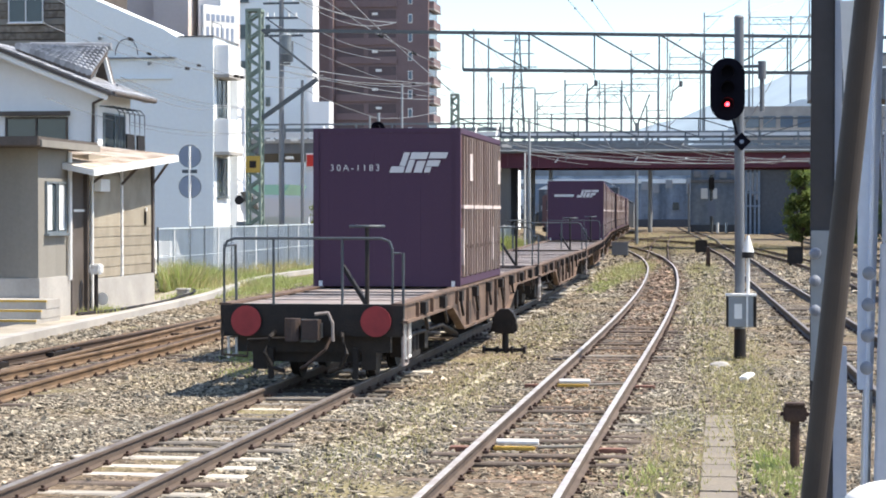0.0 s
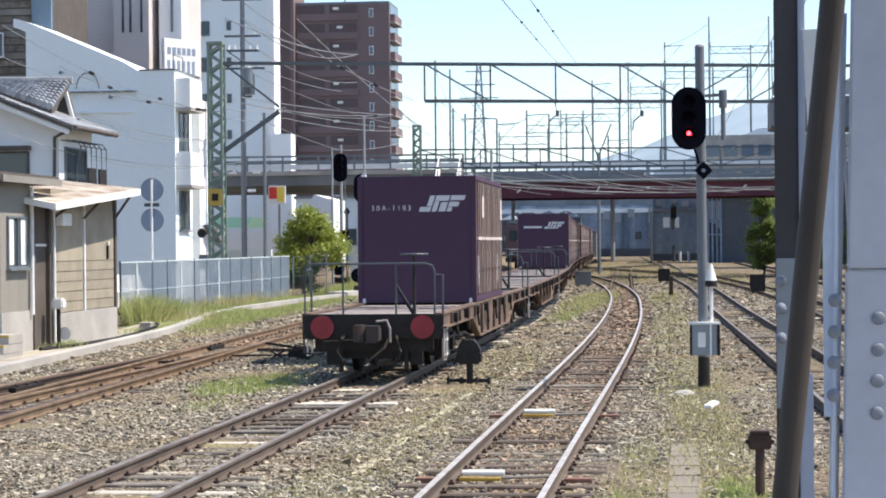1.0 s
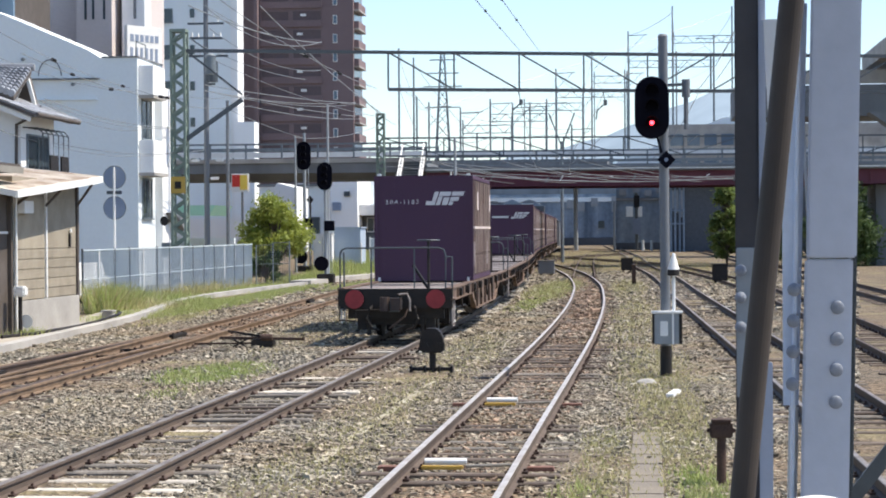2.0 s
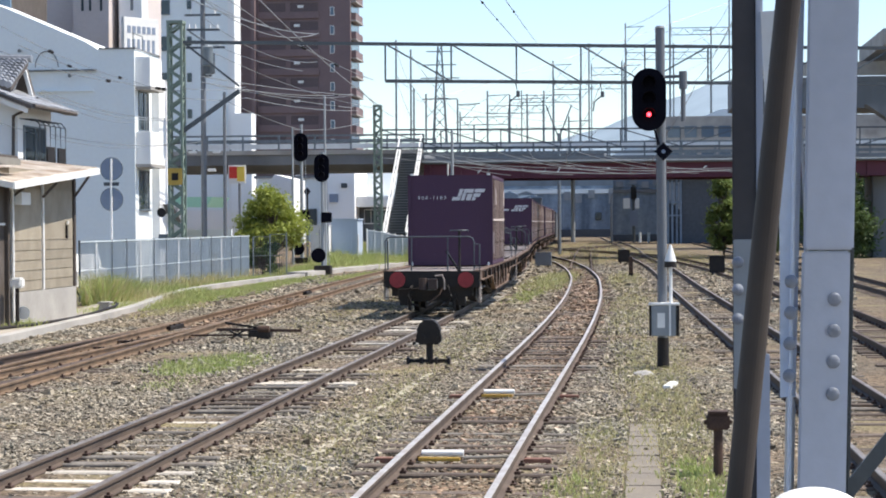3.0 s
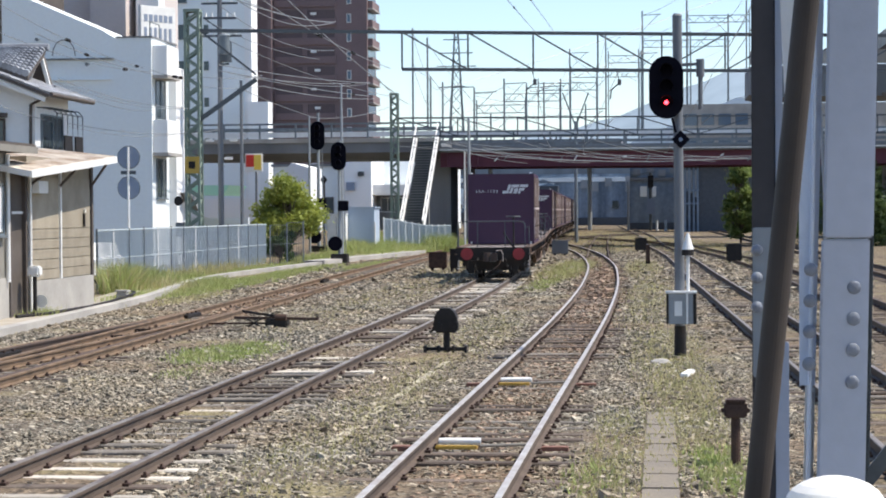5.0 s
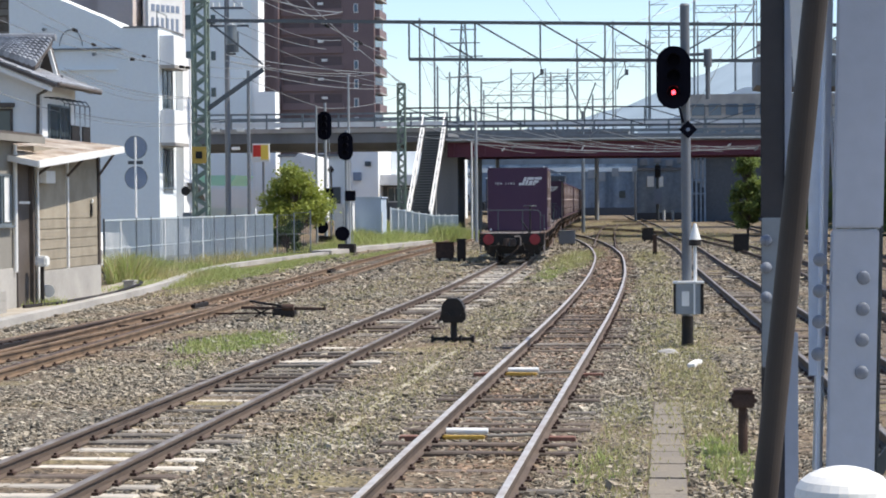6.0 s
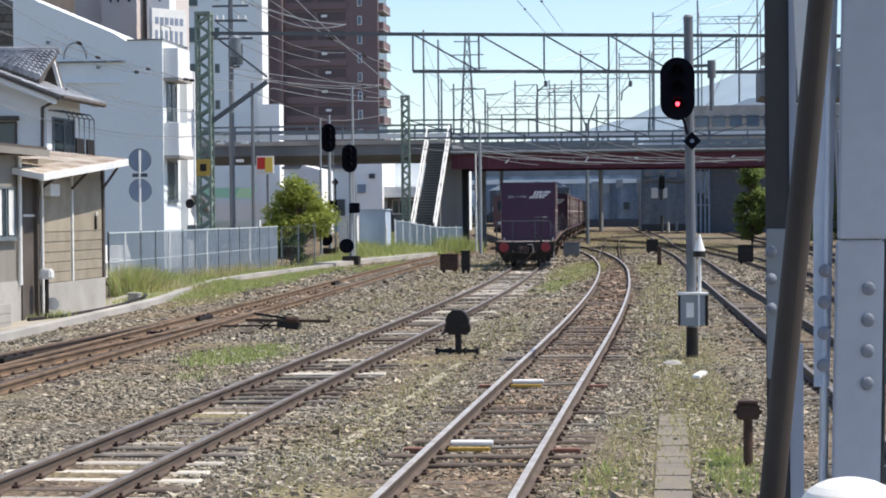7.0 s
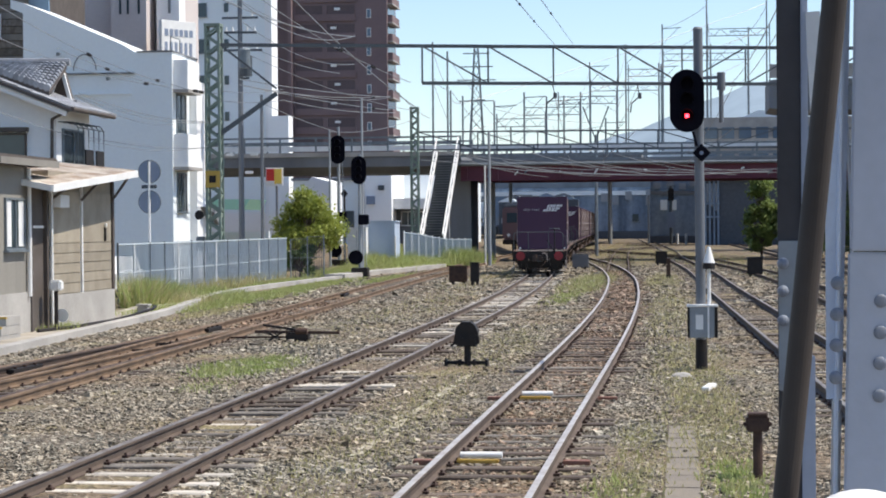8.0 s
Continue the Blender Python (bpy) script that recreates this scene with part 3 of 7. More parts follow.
            part("foot_ladder", tube([(1.24, 0.04, 0.9), (1.24, 0.04, 0.28), (1.24, 0.42, 0.28), (1.24, 0.42, 0.9)], 0.022, 6), M_DECK, w)
            for hx, sg in ((0.42, 1), (-0.5, -1)):
                part("air_hose", tube([(hx, -0.02, 0.72), (hx + 0.03 * sg, -0.16, 0.66), (hx + 0.1 * sg, -0.2, 0.45), (hx + 0.0 * sg, -0.14, 0.25), (hx - 0.16 * sg, -0.1, 0.2)], 0.03), M_IRON, w)
            part("uncoupling_lever", tube([(-1.2, -0.08, 0.72), (-1.2, -0.12, 0.42), (-0.85, -0.12, 0.40), (-0.85, -0.1, 0.62), (0.0, -0.1, 0.66), (0.15, -0.18, 0.74)], 0.02), M_IRON, w)
            for s in (-1, 1):
                bm = rod((s * 0.885, -0.03, 0.87), (s * 0.885, -0.055, 0.87), 0.205, n=32)
                rod((s * 0.885, -0.0, 0.87), (s * 0.885, -0.03, 0.87), 0.06, n=12, bm=bm)
                part("tail_disc", bm, M_REDDISC, w, "round red tail disc")
            # end railing with rounded corners
            rr = bmesh.new()
            top = 1.98
            arc = [(-1.2, 0.02, 1.08), (-1.2, 0.02, top - 0.14), (-1.16, 0.02, top - 0.04), (-1.06, 0.02, top), (0.95, 0.02, top), (1.06, 0.02, top - 0.04), (1.1, 0.02, top - 0.14), (1.1, 0.02, 1.08)]
            tube(arc, 0.019, 8, rr)
            for px in (-0.52, 0.42):
                rod((px, 0.02, 1.08), (px, 0.02, top), 0.018, n=8, bm=rr)
            tube([(1.12, 0.05, top - 0.2), (1.24, 0.06, top - 0.2), (1.24, 0.06, 0.7)], 0.02, 8, rr)
            tube([(-1.2, 0.02, top - 0.1), (-1.22, 0.75, top - 0.1), (-1.22, 0.8, 1.08)], 0.02, 8, rr)
            part("end_railing", rr, M_DARKSTEEL, w, "bent tube end railing")
            bk = bmesh.new()
            rod((0.7, 0.35, 1.07), (0.7, 0.35, 2.12), 0.03, n=8, bm=bk)
            bar((0.7, 0.35, 1.07), (0.35, 0.45, 1.6), 0.06, 0.05, bk)
            bs = part("brake_column", bk, M_IRON, w)
            wh = tube([(0.7 + 0.23 * math.cos(a * math.tau / 20), 0.35 + 0.23 * math.sin(a * math.tau / 20), 2.14) for a in range(21)], 0.022, 6)
            for a in range(3):
                bar((0.7, 0.35, 2.14), (0.7 + 0.22 * math.cos(a * 2.1), 0.35 + 0.22 * math.sin(a * 2.1), 2.14), 0.03, 0.02, wh)
            part("handwheel", wh, M_DARKSTEEL, bs, "horizontal brake handwheel")
    bogie(w, 2.75)
    bogie(w, 16.85)
    return w


CW, CH, CL = 2.45, 2.60, 6.06


def glyph_bars(c, m):
    """The painted mark as plain slanted shapes."""
    def para(u0, u1, z0, z1, sl=0.35):
        bm = bmesh.new()
        vs = [bm.verts.new((u + sl * z, -0.012, z)) for u, z in ((u0, z0), (u1, z0), (u1, z1), (u0, z1))]
        bm.faces.new(vs)
        vb = [bm.verts.new((v.co.x, 0.0, v.co.z)) for v in vs]
        for i in range(4):
            bm.faces.new((vs[(i + 1) % 4], vs[i], vb[i], vb[(i + 1) % 4]))
        part("painted_bar", bm, M_LETTER, c, "slanted pale grey emblem shape").matrix_basis = m
    for q in ((0.0, 0.23, 0.0, 0.10), (0.13, 0.23, 0.11, 0.33), (0.26, 0.54, 0.22, 0.33), (0.26, 0.36, 0.0, 0.21), (0.40, 0.54, 0.0, 0.19), (0.57, 0.86, 0.23, 0.33), (0.57, 0.78, 0.10, 0.20), (0.57, 0.67, 0.0, 0.09)):
        para(*q)


def container(number):
    c = base("freight_container", pose(0, 0, 0), "purple steel freight container with ribbed maroon sides", "container", "containers on the train")
    hw = CW / 2
    bm = bmesh.new()
    box(-hw + 0.05, hw - 0.05, 0.03, CL - 0.03, 0.12, CH - 0.05, bm=bm)
    part("shell", bm, M_PURPLE_SIDE, c, "purple sheet side painted maroon as if sunlit")
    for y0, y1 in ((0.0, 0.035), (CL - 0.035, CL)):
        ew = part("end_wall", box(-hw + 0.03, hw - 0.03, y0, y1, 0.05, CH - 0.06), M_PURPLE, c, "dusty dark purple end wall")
        for i in range(9):
            u = -hw + 0.2 + i * 0.256
            yy = y0 - 0.003 if y0 == 0 else y1
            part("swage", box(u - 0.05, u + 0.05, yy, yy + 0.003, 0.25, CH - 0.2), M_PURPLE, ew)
    fr = bmesh.new()
    for sx in (-1, 1):
        for yy in (0.02, CL - 0.02):
            box(sx * hw - (0.09 if sx > 0 else 0), sx * hw + (0 if sx > 0 else 0.09), yy - 0.045, yy + 0.045, 0.0, CH, bm=fr)
        box(min(sx * hw, sx * (hw - 0.08)), max(sx * hw, sx * (hw - 0.08)), 0.05, CL - 0.05, 0.02, 0.14, bm=fr)
        box(min(sx * hw, sx * (hw - 0.08)), max(sx * hw, sx * (hw - 0.08)), 0.05, CL - 0.05, CH - 0.09, CH, bm=fr)
    for yy in (-0.012, CL - 0.08):
        box(-hw, hw, yy, yy + 0.09, CH - 0.075, CH, bm=fr)
        box(-hw, hw, yy, yy + 0.09, 0.0, 0.10, bm=fr)
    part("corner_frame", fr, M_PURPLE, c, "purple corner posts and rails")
    part("roof", box(-hw + 0.02, hw - 0.02, 0.02, CL - 0.02, CH - 0.045, CH - 0.008), M_PURPLE, c)
    for s in (-1, 1):
        for i in range(4):
            bm = bmesh.new()
            y0 = 0.12 + i * 1.46
            a, b = sorted((s * (hw - 0.05), s * (hw - 0.015)))
            box(a, b, y0 + 0.02, y0 + 1.42, 0.16, CH - 0.12, bm=bm)
            d = part("door", bm, M_PURPLE_SIDE, c, "side door leaf painted sunlit maroon")
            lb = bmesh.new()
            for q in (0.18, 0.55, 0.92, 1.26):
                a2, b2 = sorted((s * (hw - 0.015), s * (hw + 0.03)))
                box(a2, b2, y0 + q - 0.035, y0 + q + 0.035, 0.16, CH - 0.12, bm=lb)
            part("rib", lb, M_RIB, d, "upright rib painted pale as if sunlit")
            rb = bmesh.new()
            for q in (0.36, 1.08):
                rod((s * (hw + 0.012), y0 + q, 0.14), (s * (hw + 0.012), y0 + q, CH - 0.14), 0.018, n=6, bm=rb)
                box(s * (hw + 0.02) - 0.02, s * (hw + 0.02) + 0.02, y0 + q - 0.16, y0 + q + 0.16, 0.62, 0.68, bm=rb)
            part("lock_rod", rb, M_RUST, d, "rusty lock rod with handle")
            wb = bmesh.new()
            a3, b3 = sorted((s * (hw - 0.016), s * (hw + 0.034)))
            box(a3, b3, y0 + 0.06, y0 + 1.38, 1.28, 1.34, bm=wb)
            if i in (0, 3):
                box(a3, b3, y0 + 0.04, y0 + 0.13, 0.35, 0.95, bm=wb)
                box(a3, b3, y0 + 0.9, y0 + 1.3, 1.75, 2.2, bm=wb)
            part("white_marking", wb, M_CHALK, d, "chalky white paint marking")
    glyph_bars(c, pose(hw - 1.18, -0.009, CH - 0.73))
    if number:
        cu = bpy.data.curves.new("number", "FONT")
        cu.body, cu.size, cu.extrude, cu.space_character = number, 0.15, 0.002, 1.45
        tmp = bpy.data.objects.new("number", cu)
        me = bpy.data.meshes.new_from_object(tmp)
        bpy.data.objects.remove(tmp)
        me.materials.append(M_LETTER)
        share("number", me, c, pose(-hw + 0.28, -0.022, CH - 0.70, 90, 0, 0))
    else:
        part("number", box(-hw + 0.3, -hw + 1.15, -0.014, -0.009, CH - 0.70, CH - 0.60), M_LETTER, c, "small unreadable pale lettering")
    for s in (-1, 1):
        part("roof_lug", box(s * (hw - 0.12) - 0.05, s * (hw - 0.12) + 0.05, 0.02, 0.14, CH - 0.01, CH + 0.05, 0.01), M_WHITE, c)
        part("corner_casting", box(s * (hw - 0.09) - 0.07, s * (hw - 0.09) + 0.07, -0.02, 0.14, -0.012, 0.1, 0.01), M_WHITE, c, "pale corner casting")
    return c


PITCH = 20.4
FIRST_WAGON = wagon()
FIRST_BOX = container("30A-1183")
PLAIN_BOX = container("")
WAGONS = [FIRST_WAGON] + [copy_thing(FIRST_WAGON, pose(0, 0, 0)) for _ in range(8)]
LOADS = [(0, 6.3, FIRST_BOX), (3, 2.2, PLAIN_BOX)]
for w_, offs in ((3, (13.3,)), (4, (0.9, 7.0, 13.0)), (5, (0.9, 7.0)), (6, (0.9, 7.0, 13.0)), (7, (0.9, 7.0, 13.0)), (8, (7.0, 13.0))):
    for o in offs:
        LOADS.append((w_, o, copy_thing(PLAIN_BOX, pose(0, 0, 0))))


def tail_at(t):
    """Where the rear end of the train stands along the line at t seconds."""
    return 27.2 + 8.6 * t


def wagon_pose(i, t):
    s = tail_at(t) + i * PITCH
    a, b = s + 2.75, s + 16.85
    d = (xB(b) - xB(a)) / (b - a)
    return pose(xB(a) - d * 2.75, s, RAIL, 0, 0, -math.degrees(math.atan(d)))


TIMES = [0.5 * i for i in range(17)]


def motions():
    for i, w in enumerate(WAGONS):
        walk(w, [(t, wagon_pose(i, t)) for t in TIMES])
    for i, off, c in LOADS:
        walk(c, [(t, wagon_pose(i, t) @ pose(0, off, 1.112)) for t in TIMES])


# ---- buildings beside the line ----
def window(parent, x0, x1, y, z0, z1, m_frame=None, depth=0.08, axis="y", panes=2, sign=-1):
    """A window of frame, panes and sill on a wall that faces -y (axis y) or +x (axis x)."""
    m_frame = m_frame or M_WIRESTEEL
    bm = bmesh.new()
    t = 0.05
    def bx(u0, u1, d0, d1, a, b, target):
        lo, hi = sorted((y + sign * d0, y + sign * d1))
        if axis == "y":
            box(u0, u1, lo, hi, a, b, bm=target)
        else:
            box(lo, hi, u0, u1, a, b, bm=target)
    bx(x0, x1, 0, depth, z0, z0 + t, bm), bx(x0, x1, 0, depth, z1 - t, z1, bm)
    for i in range(panes + 1):
        u = x0 + (x1 - x0 - t) * i / panes
        bx(u, u + t, 0, depth, z0 + t, z1 - t, bm)
    w = part("window_frame", bm, m_frame, parent)
    for i in range(panes):
        u = x0 + (x1 - x0 - t) * i / panes + t
        g = bmesh.new()
        bx(u, x0 + (x1 - x0 - t) * (i + 1) / panes, 0.004, depth * 0.45, z0 + t, z1 - t, g)
        part("pane", g, M_GLASS, w, "dark reflecting window pane")
    s = bmesh.new()
    bx(x0 - 0.06, x1 + 0.06, 0, depth + 0.07, z0 - 0.05, z0, s)
    part("sill", s, m_frame, w)
    return w


def trackside_shed():
    s = base("trackside_shed", pose(0, 0, 0), "tan boarded lean-to shed with rusty sheet roof", "shed")
    X0 = -15.2
    part("plinth", box(X0 - 2.2, X0 + 0.03, 48.5, 54.05, -0.05, 0.86, 0.01), M_CONC, s, "stained concrete plinth")
    part("wall", box(X0 - 2.2, X0 - 0.05, 48.5, 54.05, 0.86, 3.9), M_WOODWALL, s)
    z = 0.88
    rows = []
    while z < 1.9:
        rows.append((z, z + 0.235))
        z += 0.25
    rows.append((z, 3.40))
    for a, b in rows:
        for y0, y1 in ((48.56, 51.05), (51.2, 53.9)):
            part("board", box(X0 - 0.05, X0 - 0.02, y0, y1, a, b, 0.004), M_WOODWALL, s)
    for yy, mt, w in ((48.5, M_WHITE, 0.09), (51.08, M_WHITE, 0.1), (53.95, M_DARKWOOD, 0.16)):
        part("post", box(X0 - 0.04, X0 + 0.02, yy, yy + w, 0.8, 3.75), mt, s)
    part("dark_doorway", box(X0 - 0.5, X0 - 0.12, 47.1, 48.5, -0.05, 3.75), M_DARKWOOD, s, "dark weathered wooden doorway")
    part("door_rail", box(X0 - 0.12, X0 - 0.09, 47.2, 48.45, 2.5, 2.56), M_WHITE, s)
    for yy in (47.1, 48.3):
        part("door_post", box(X0 - 0.13, X0 - 0.02, yy, yy + 0.12, -0.05, 3.5), M_DARKWOOD, s)
    part("drain_pipe", rod((X0 + 0.05, 48.45, 0.0), (X0 + 0.05, 48.45, 3.35), 0.035), M_WHITE, s)
    h = part("door_latch", box(X0 - 0.02, X0 + 0.03, 53.2, 53.3, 2.15, 2.5, 0.01), M_IRON, s)
    part("knob", box(X0 + 0.0, X0 + 0.05, 53.2, 53.32, 2.52, 2.62, 0.015), M_WHITE, h)
    # sloping sheet roof, rising along the line
    y = 46.7
    i = 0
    while y < 54.1:
        bm = bmesh.new()
        k = (y - 46.7) / 7.5
        za, zb = 3.50 + 0.52 * k, 4.02 + 0.30 * k
        y2 = y + 0.11
        dz = 0.03 * (i % 2)
        v = [bm.verts.new(p) for p in ((-14.58, y, za + dz), (-14.58, y2, za + 0.03 - dz), (-17.3, y2, zb + 0.03 - dz), (-17.3, y, zb + dz))]
        bm.faces.new(v)
        v2 = [bm.verts.new((q.co.x, q.co.y, q.co.z - 0.02)) for q in v]
        bm.faces.new(v2[::-1])
        for j in range(4):
            bm.faces.new((v[(j + 1) % 4], v[j], v2[j], v2[(j + 1) % 4]))
        part("roof_rib", bm, M_RUSTROOF, s)
        y += 0.11
        i += 1
    bm = bmesh.new()
    bar((-14.56, 46.65, 3.42), (-14.56, 54.2, 3.94), 0.05, 0.17, bm)
    bar((-14.56, 46.65, 3.42), (-16.9, 46.65, 3.9), 0.05, 0.14, bm)
    part("fascia", bm, M_WHITE, s, "white fascia board")
    for yy in (48.6, 51.1, 53.9):
        part("bracket", bar((-15.2, yy, 3.2), (-14.65, yy, 3.45 + (yy - 46.7) * 0.07), 0.05, 0.06), M_DARKWOOD, s)
    part("meter_box", box(-15.2, -15.02, 48.75, 49.5, 3.0, 3.3, 0.01), M_WHITE, s)
    return s


def crossing_cabin():
    c = base("flat_roofed_cabin", pose(0, 0, 0), "cream rendered flat-roofed cabin with dark roof slab", "cabin")
    part("plinth", box(-24, -15.26, 44.85, 47.1, -0.05, 1.0, 0.01), M_CONC, c, "grey concrete plinth")
    part("wall", box(-24, -15.3, 44.9, 47.1, 1.0, 3.95), M_CREAM, c)
    part("roof_slab", box(-24.5, -14.95, 43.9, 48.3, 3.96, 4.17, 0.02), M_DARKWOOD, c, "dark weathered roof slab")
    part("roof_edge", box(-14.95, -14.9, 44.0, 48.3, 3.94, 4.10), M_CREAM, c)
    w = window(c, 45.35, 46.75, -15.3, 2.0, 3.2, M_WIRESTEEL, 0.06, "x", 2, 1)
    for y0, y1 in ((45.42, 45.78), (46.3, 46.68)):
        part("curtain", box(-15.272, -15.266, y0, y1, 2.08, 3.14), M_WHITE, w, "pale drawn curtain")
    part("switch_box", box(-16.9, -16.4, 44.78, 44.9, 2.6, 3.2, 0.01), M_CREAM, c)
    part("vent_pipe", rod((-15.22, 46.95, 0.9), (-15.22, 46.95, 3.9), 0.05), M_WHITE, c)
    st = base("concrete_steps", pose(0, 0, 0), "yellow-edged concrete steps beside the cabin", "steps")
    for i in range(3):
        b = part("step", box(-17.2, -14.75, 43.1 + 0.35 * i, 44.8, -0.05 + 0.2 * i, 0.15 + 0.2 * i, 0.01), M_CONC, st)
        part("nosing", box(-17.2, -14.745, 43.09 + 0.35 * i, 43.16 + 0.35 * i, 0.11 + 0.2 * i, 0.156 + 0.2 * i), M_YELLOW, b, "yellow painted step edge")
    mc = base("relay_post", pose(-14.95, 48.1, 0), "small white fittings on a trackside post", "post")
    part("pole", rod((0, 0, 0), (0, 0, 1.15), 0.05), M_IRON, mc)
    part("head", box(-0.15, 0.15, -0.15, 0.15, 1.0, 1.25, 0.04), M_WHITE, mc)
    part("bell", rod((0.1, 0.15, 0.4), (0.1, 0.3, 0.42), 0.16, 0.08, 14), M_WHITE, mc)


def tiled_house():
    h = base("tiled_house", pose(0, 0, 0), "white stucco house with grey tiled roof", "house")
    # walls: gable end towards -y
    ridge_x, ridge_z, eave_z, xe, xw = -20.6, 7.28, 5.93, -17.6, -23.6
    bm = prism([(xw, 0), (xe, 0), (xe, eave_z), (ridge_x, 7.1), (xw, eave_z)], 3.3, "y", 56.8)
    part("wall", bm, M_STUCCO, h)
    # roof slopes of overlapping tile courses
    for sgn, xo in ((1, -16.95), (-1, -24.25)):
        run, rise = xo - ridge_x, eave_z - 0.08 - ridge_z
        sl = part("roof_slope", prism([(ridge_x, ridge_z), (xo, ridge_z + rise), (xo, ridge_z + rise - 0.1), (ridge_x, ridge_z - 0.12)], 4.3, "y", 56.1), M_TILE, h)
        me = None
        for c in range(9):
            k = c / 9
            for j in range(14):
                yy = 56.1 + j * 0.305
                if me is None:
                    t = bmesh.new()
                    L = math.hypot(run, rise) / 9 + 0.05
                    n = 5
                    top = []
                    for a in range(n + 1):
                        u = a / n
                        zc = 0.05 * math.sin(u * math.pi) + 0.01
                        top.append([t.verts.new((0, u * 0.28, zc)), t.verts.new((sgn * L, u * 0.28, zc + 0.02))])
                    for a, b in zip(top, top[1:]):
                        t.faces.new((a[0], a[1], b[1], b[0]) if sgn > 0 else (a[0], b[0], b[1], a[1]))
                    low = t.verts.new((sgn * L, 0, -0.02)), t.verts.new((sgn * L, 0.28, -0.02))
                    t.faces.new([q[1] for q in top] + [low[1], low[0]])
                    me = bpy.data.meshes.new("roof_tile")
                    t.to_mesh(me)
                    t.free()
                    me.materials.append(M_TILE)
                if sgn > 0:
                    share("roof_tile", me, sl, pose(ridge_x + run * k, yy, ridge_z + rise * k + 0.01, 0, math.degrees(math.atan2(-rise, abs(run))) * sgn, 0))
    part("drain_pipe", tube([(-17.23, 56.68, 5.80), (-17.68, 56.68, 5.58), (-17.70, 56.68, 4.29)], 0.05, 8), M_DARKWOOD, h, "brown drain pipe")
    part("verge_board", bar((ridge_x, 56.07, ridge_z - 0.06), (-16.98, 56.07, eave_z - 0.14), 0.05, 0.09), M_DARKWOOD, h)
    part("barge_board", bar((ridge_x, 56.16, ridge_z - 0.2), (-17.1, 56.16, eave_z - 0.24), 0.05, 0.14), M_STUCCO, h, "white barge board")
    # upper roof with its ridge across, and a small gable at its end
    ul, ur, ll, lr = Vector((-20.5, 59.5, 7.36)), Vector((-18.1, 59.5, 7.32)), Vector((-19.9, 56.5, 7.16)), Vector((-17.7, 56.5, 6.36))
    up = part("upper_roof", bar(ul, ur, 0.1, 0.1), M_TILE, h, "grey tile ribs of the upper roof")
    for c in range(15):
        a, b = ul.lerp(ur, (c + 0.5) / 15), ll.lerp(lr, (c + 0.5) / 15)
        for k in range(9):
            p, q = a.lerp(b, k / 9), a.lerp(b, (k + 1.06) / 9)
            part("roof_tile", rod(p + Vector((0, 0, 0.03)), q + Vector((0, 0, 0.075)), 0.085, 0.105, 8), M_TILE, up)
    sl_ = bmesh.new()
    vs = [sl_.verts.new(p) for p in (ul, ur, lr, ll)] + [sl_.verts.new(p - Vector((0, 0, 0.12))) for p in (ul, ur, lr, ll)]
    for f in ((0, 1, 2, 3), (7, 6, 5, 4), (0, 4, 5, 1), (1, 5, 6, 2), (2, 6, 7, 3), (3, 7, 4, 0)):
        sl_.faces.new([vs[i] for i in f])
    part("roof_boarding", sl_, M_DARKWOOD, h)
    part("ridge_tiles", tube([ul.lerp(ur + Vector((0.1, 0, 0)), i / 8) + Vector((0, 0, 0.1)) for i in range(9)], 0.11, 8), M_TILE, h, "rounded ridge tiles")
    dg = part("gable_face", prism([(-18.5, 6.35), (-17.95, 6.2), (-18.2, 7.15)], 0.5, "y", 59.3), M_DARKWOOD, h, "small dark gable with white edges")
    for a, b in (((-18.55, 59.2, 6.35), (-18.17, 59.2, 7.22)), ((-17.88, 59.2, 6.15), (-18.17, 59.2, 7.22))):
        part("gable_board", bar(a, b, 0.1, 0.1), M_WHITE, dg, "white gable board")
    part("skirt_tiles", bar((-17.85, 59.0, 6.2), (-17.1, 60.6, 5.85), 0.5, 0.12), M_TILE, h)
    part("eave_gutter", tube([(-16.92, 56.1, eave_z - 0.1), (-16.92, 60.4, eave_z - 0.12)], 0.06, 8), M_DARKWOOD, h)
    window(h, -20.3, -18.46, 56.8, 4.45, 5.2, M_DARKWOOD)
    part("shutter_box", box(-20.5, -18.4, 56.55, 56.8, 5.24, 5.36), M_DARKWOOD, h)
    window(h, 57.3, 59.4, -17.6, 4.2, 5.35, M_WIRESTEEL, 0.06, "x", 2, 1)
    # window railing of bent tubes with planter panels
    wr = part("window_railing", tube([(-17.02, 57.0, 4.3), (-17.02, 59.6, 4.3)], 0.02, 6), M_DARKSTEEL, h, "bent tube window railing")
    part("rail_tube", tube([(-17.02, 57.0, 5.35), (-17.02, 59.6, 5.35)], 0.02, 6), M_DARKSTEEL, wr)
    for i in range(6):
        yy = 57.0 + i * 0.52
        part("bent_tube", tube([(-17.6, yy, 5.52), (-17.15, yy, 5.50), (-17.02, yy, 5.35), (-17.02, yy, 4.25), (-17.6, yy, 4.22)], 0.02, 6), M_DARKSTEEL, wr)
    for yy in (57.7, 58.8):
        part("railing_panel", box(-17.05, -17.0, yy, yy + 0.75, 4.25, 4.75, 0.01), M_IRON, h, "dark brown railing panel")
    return h


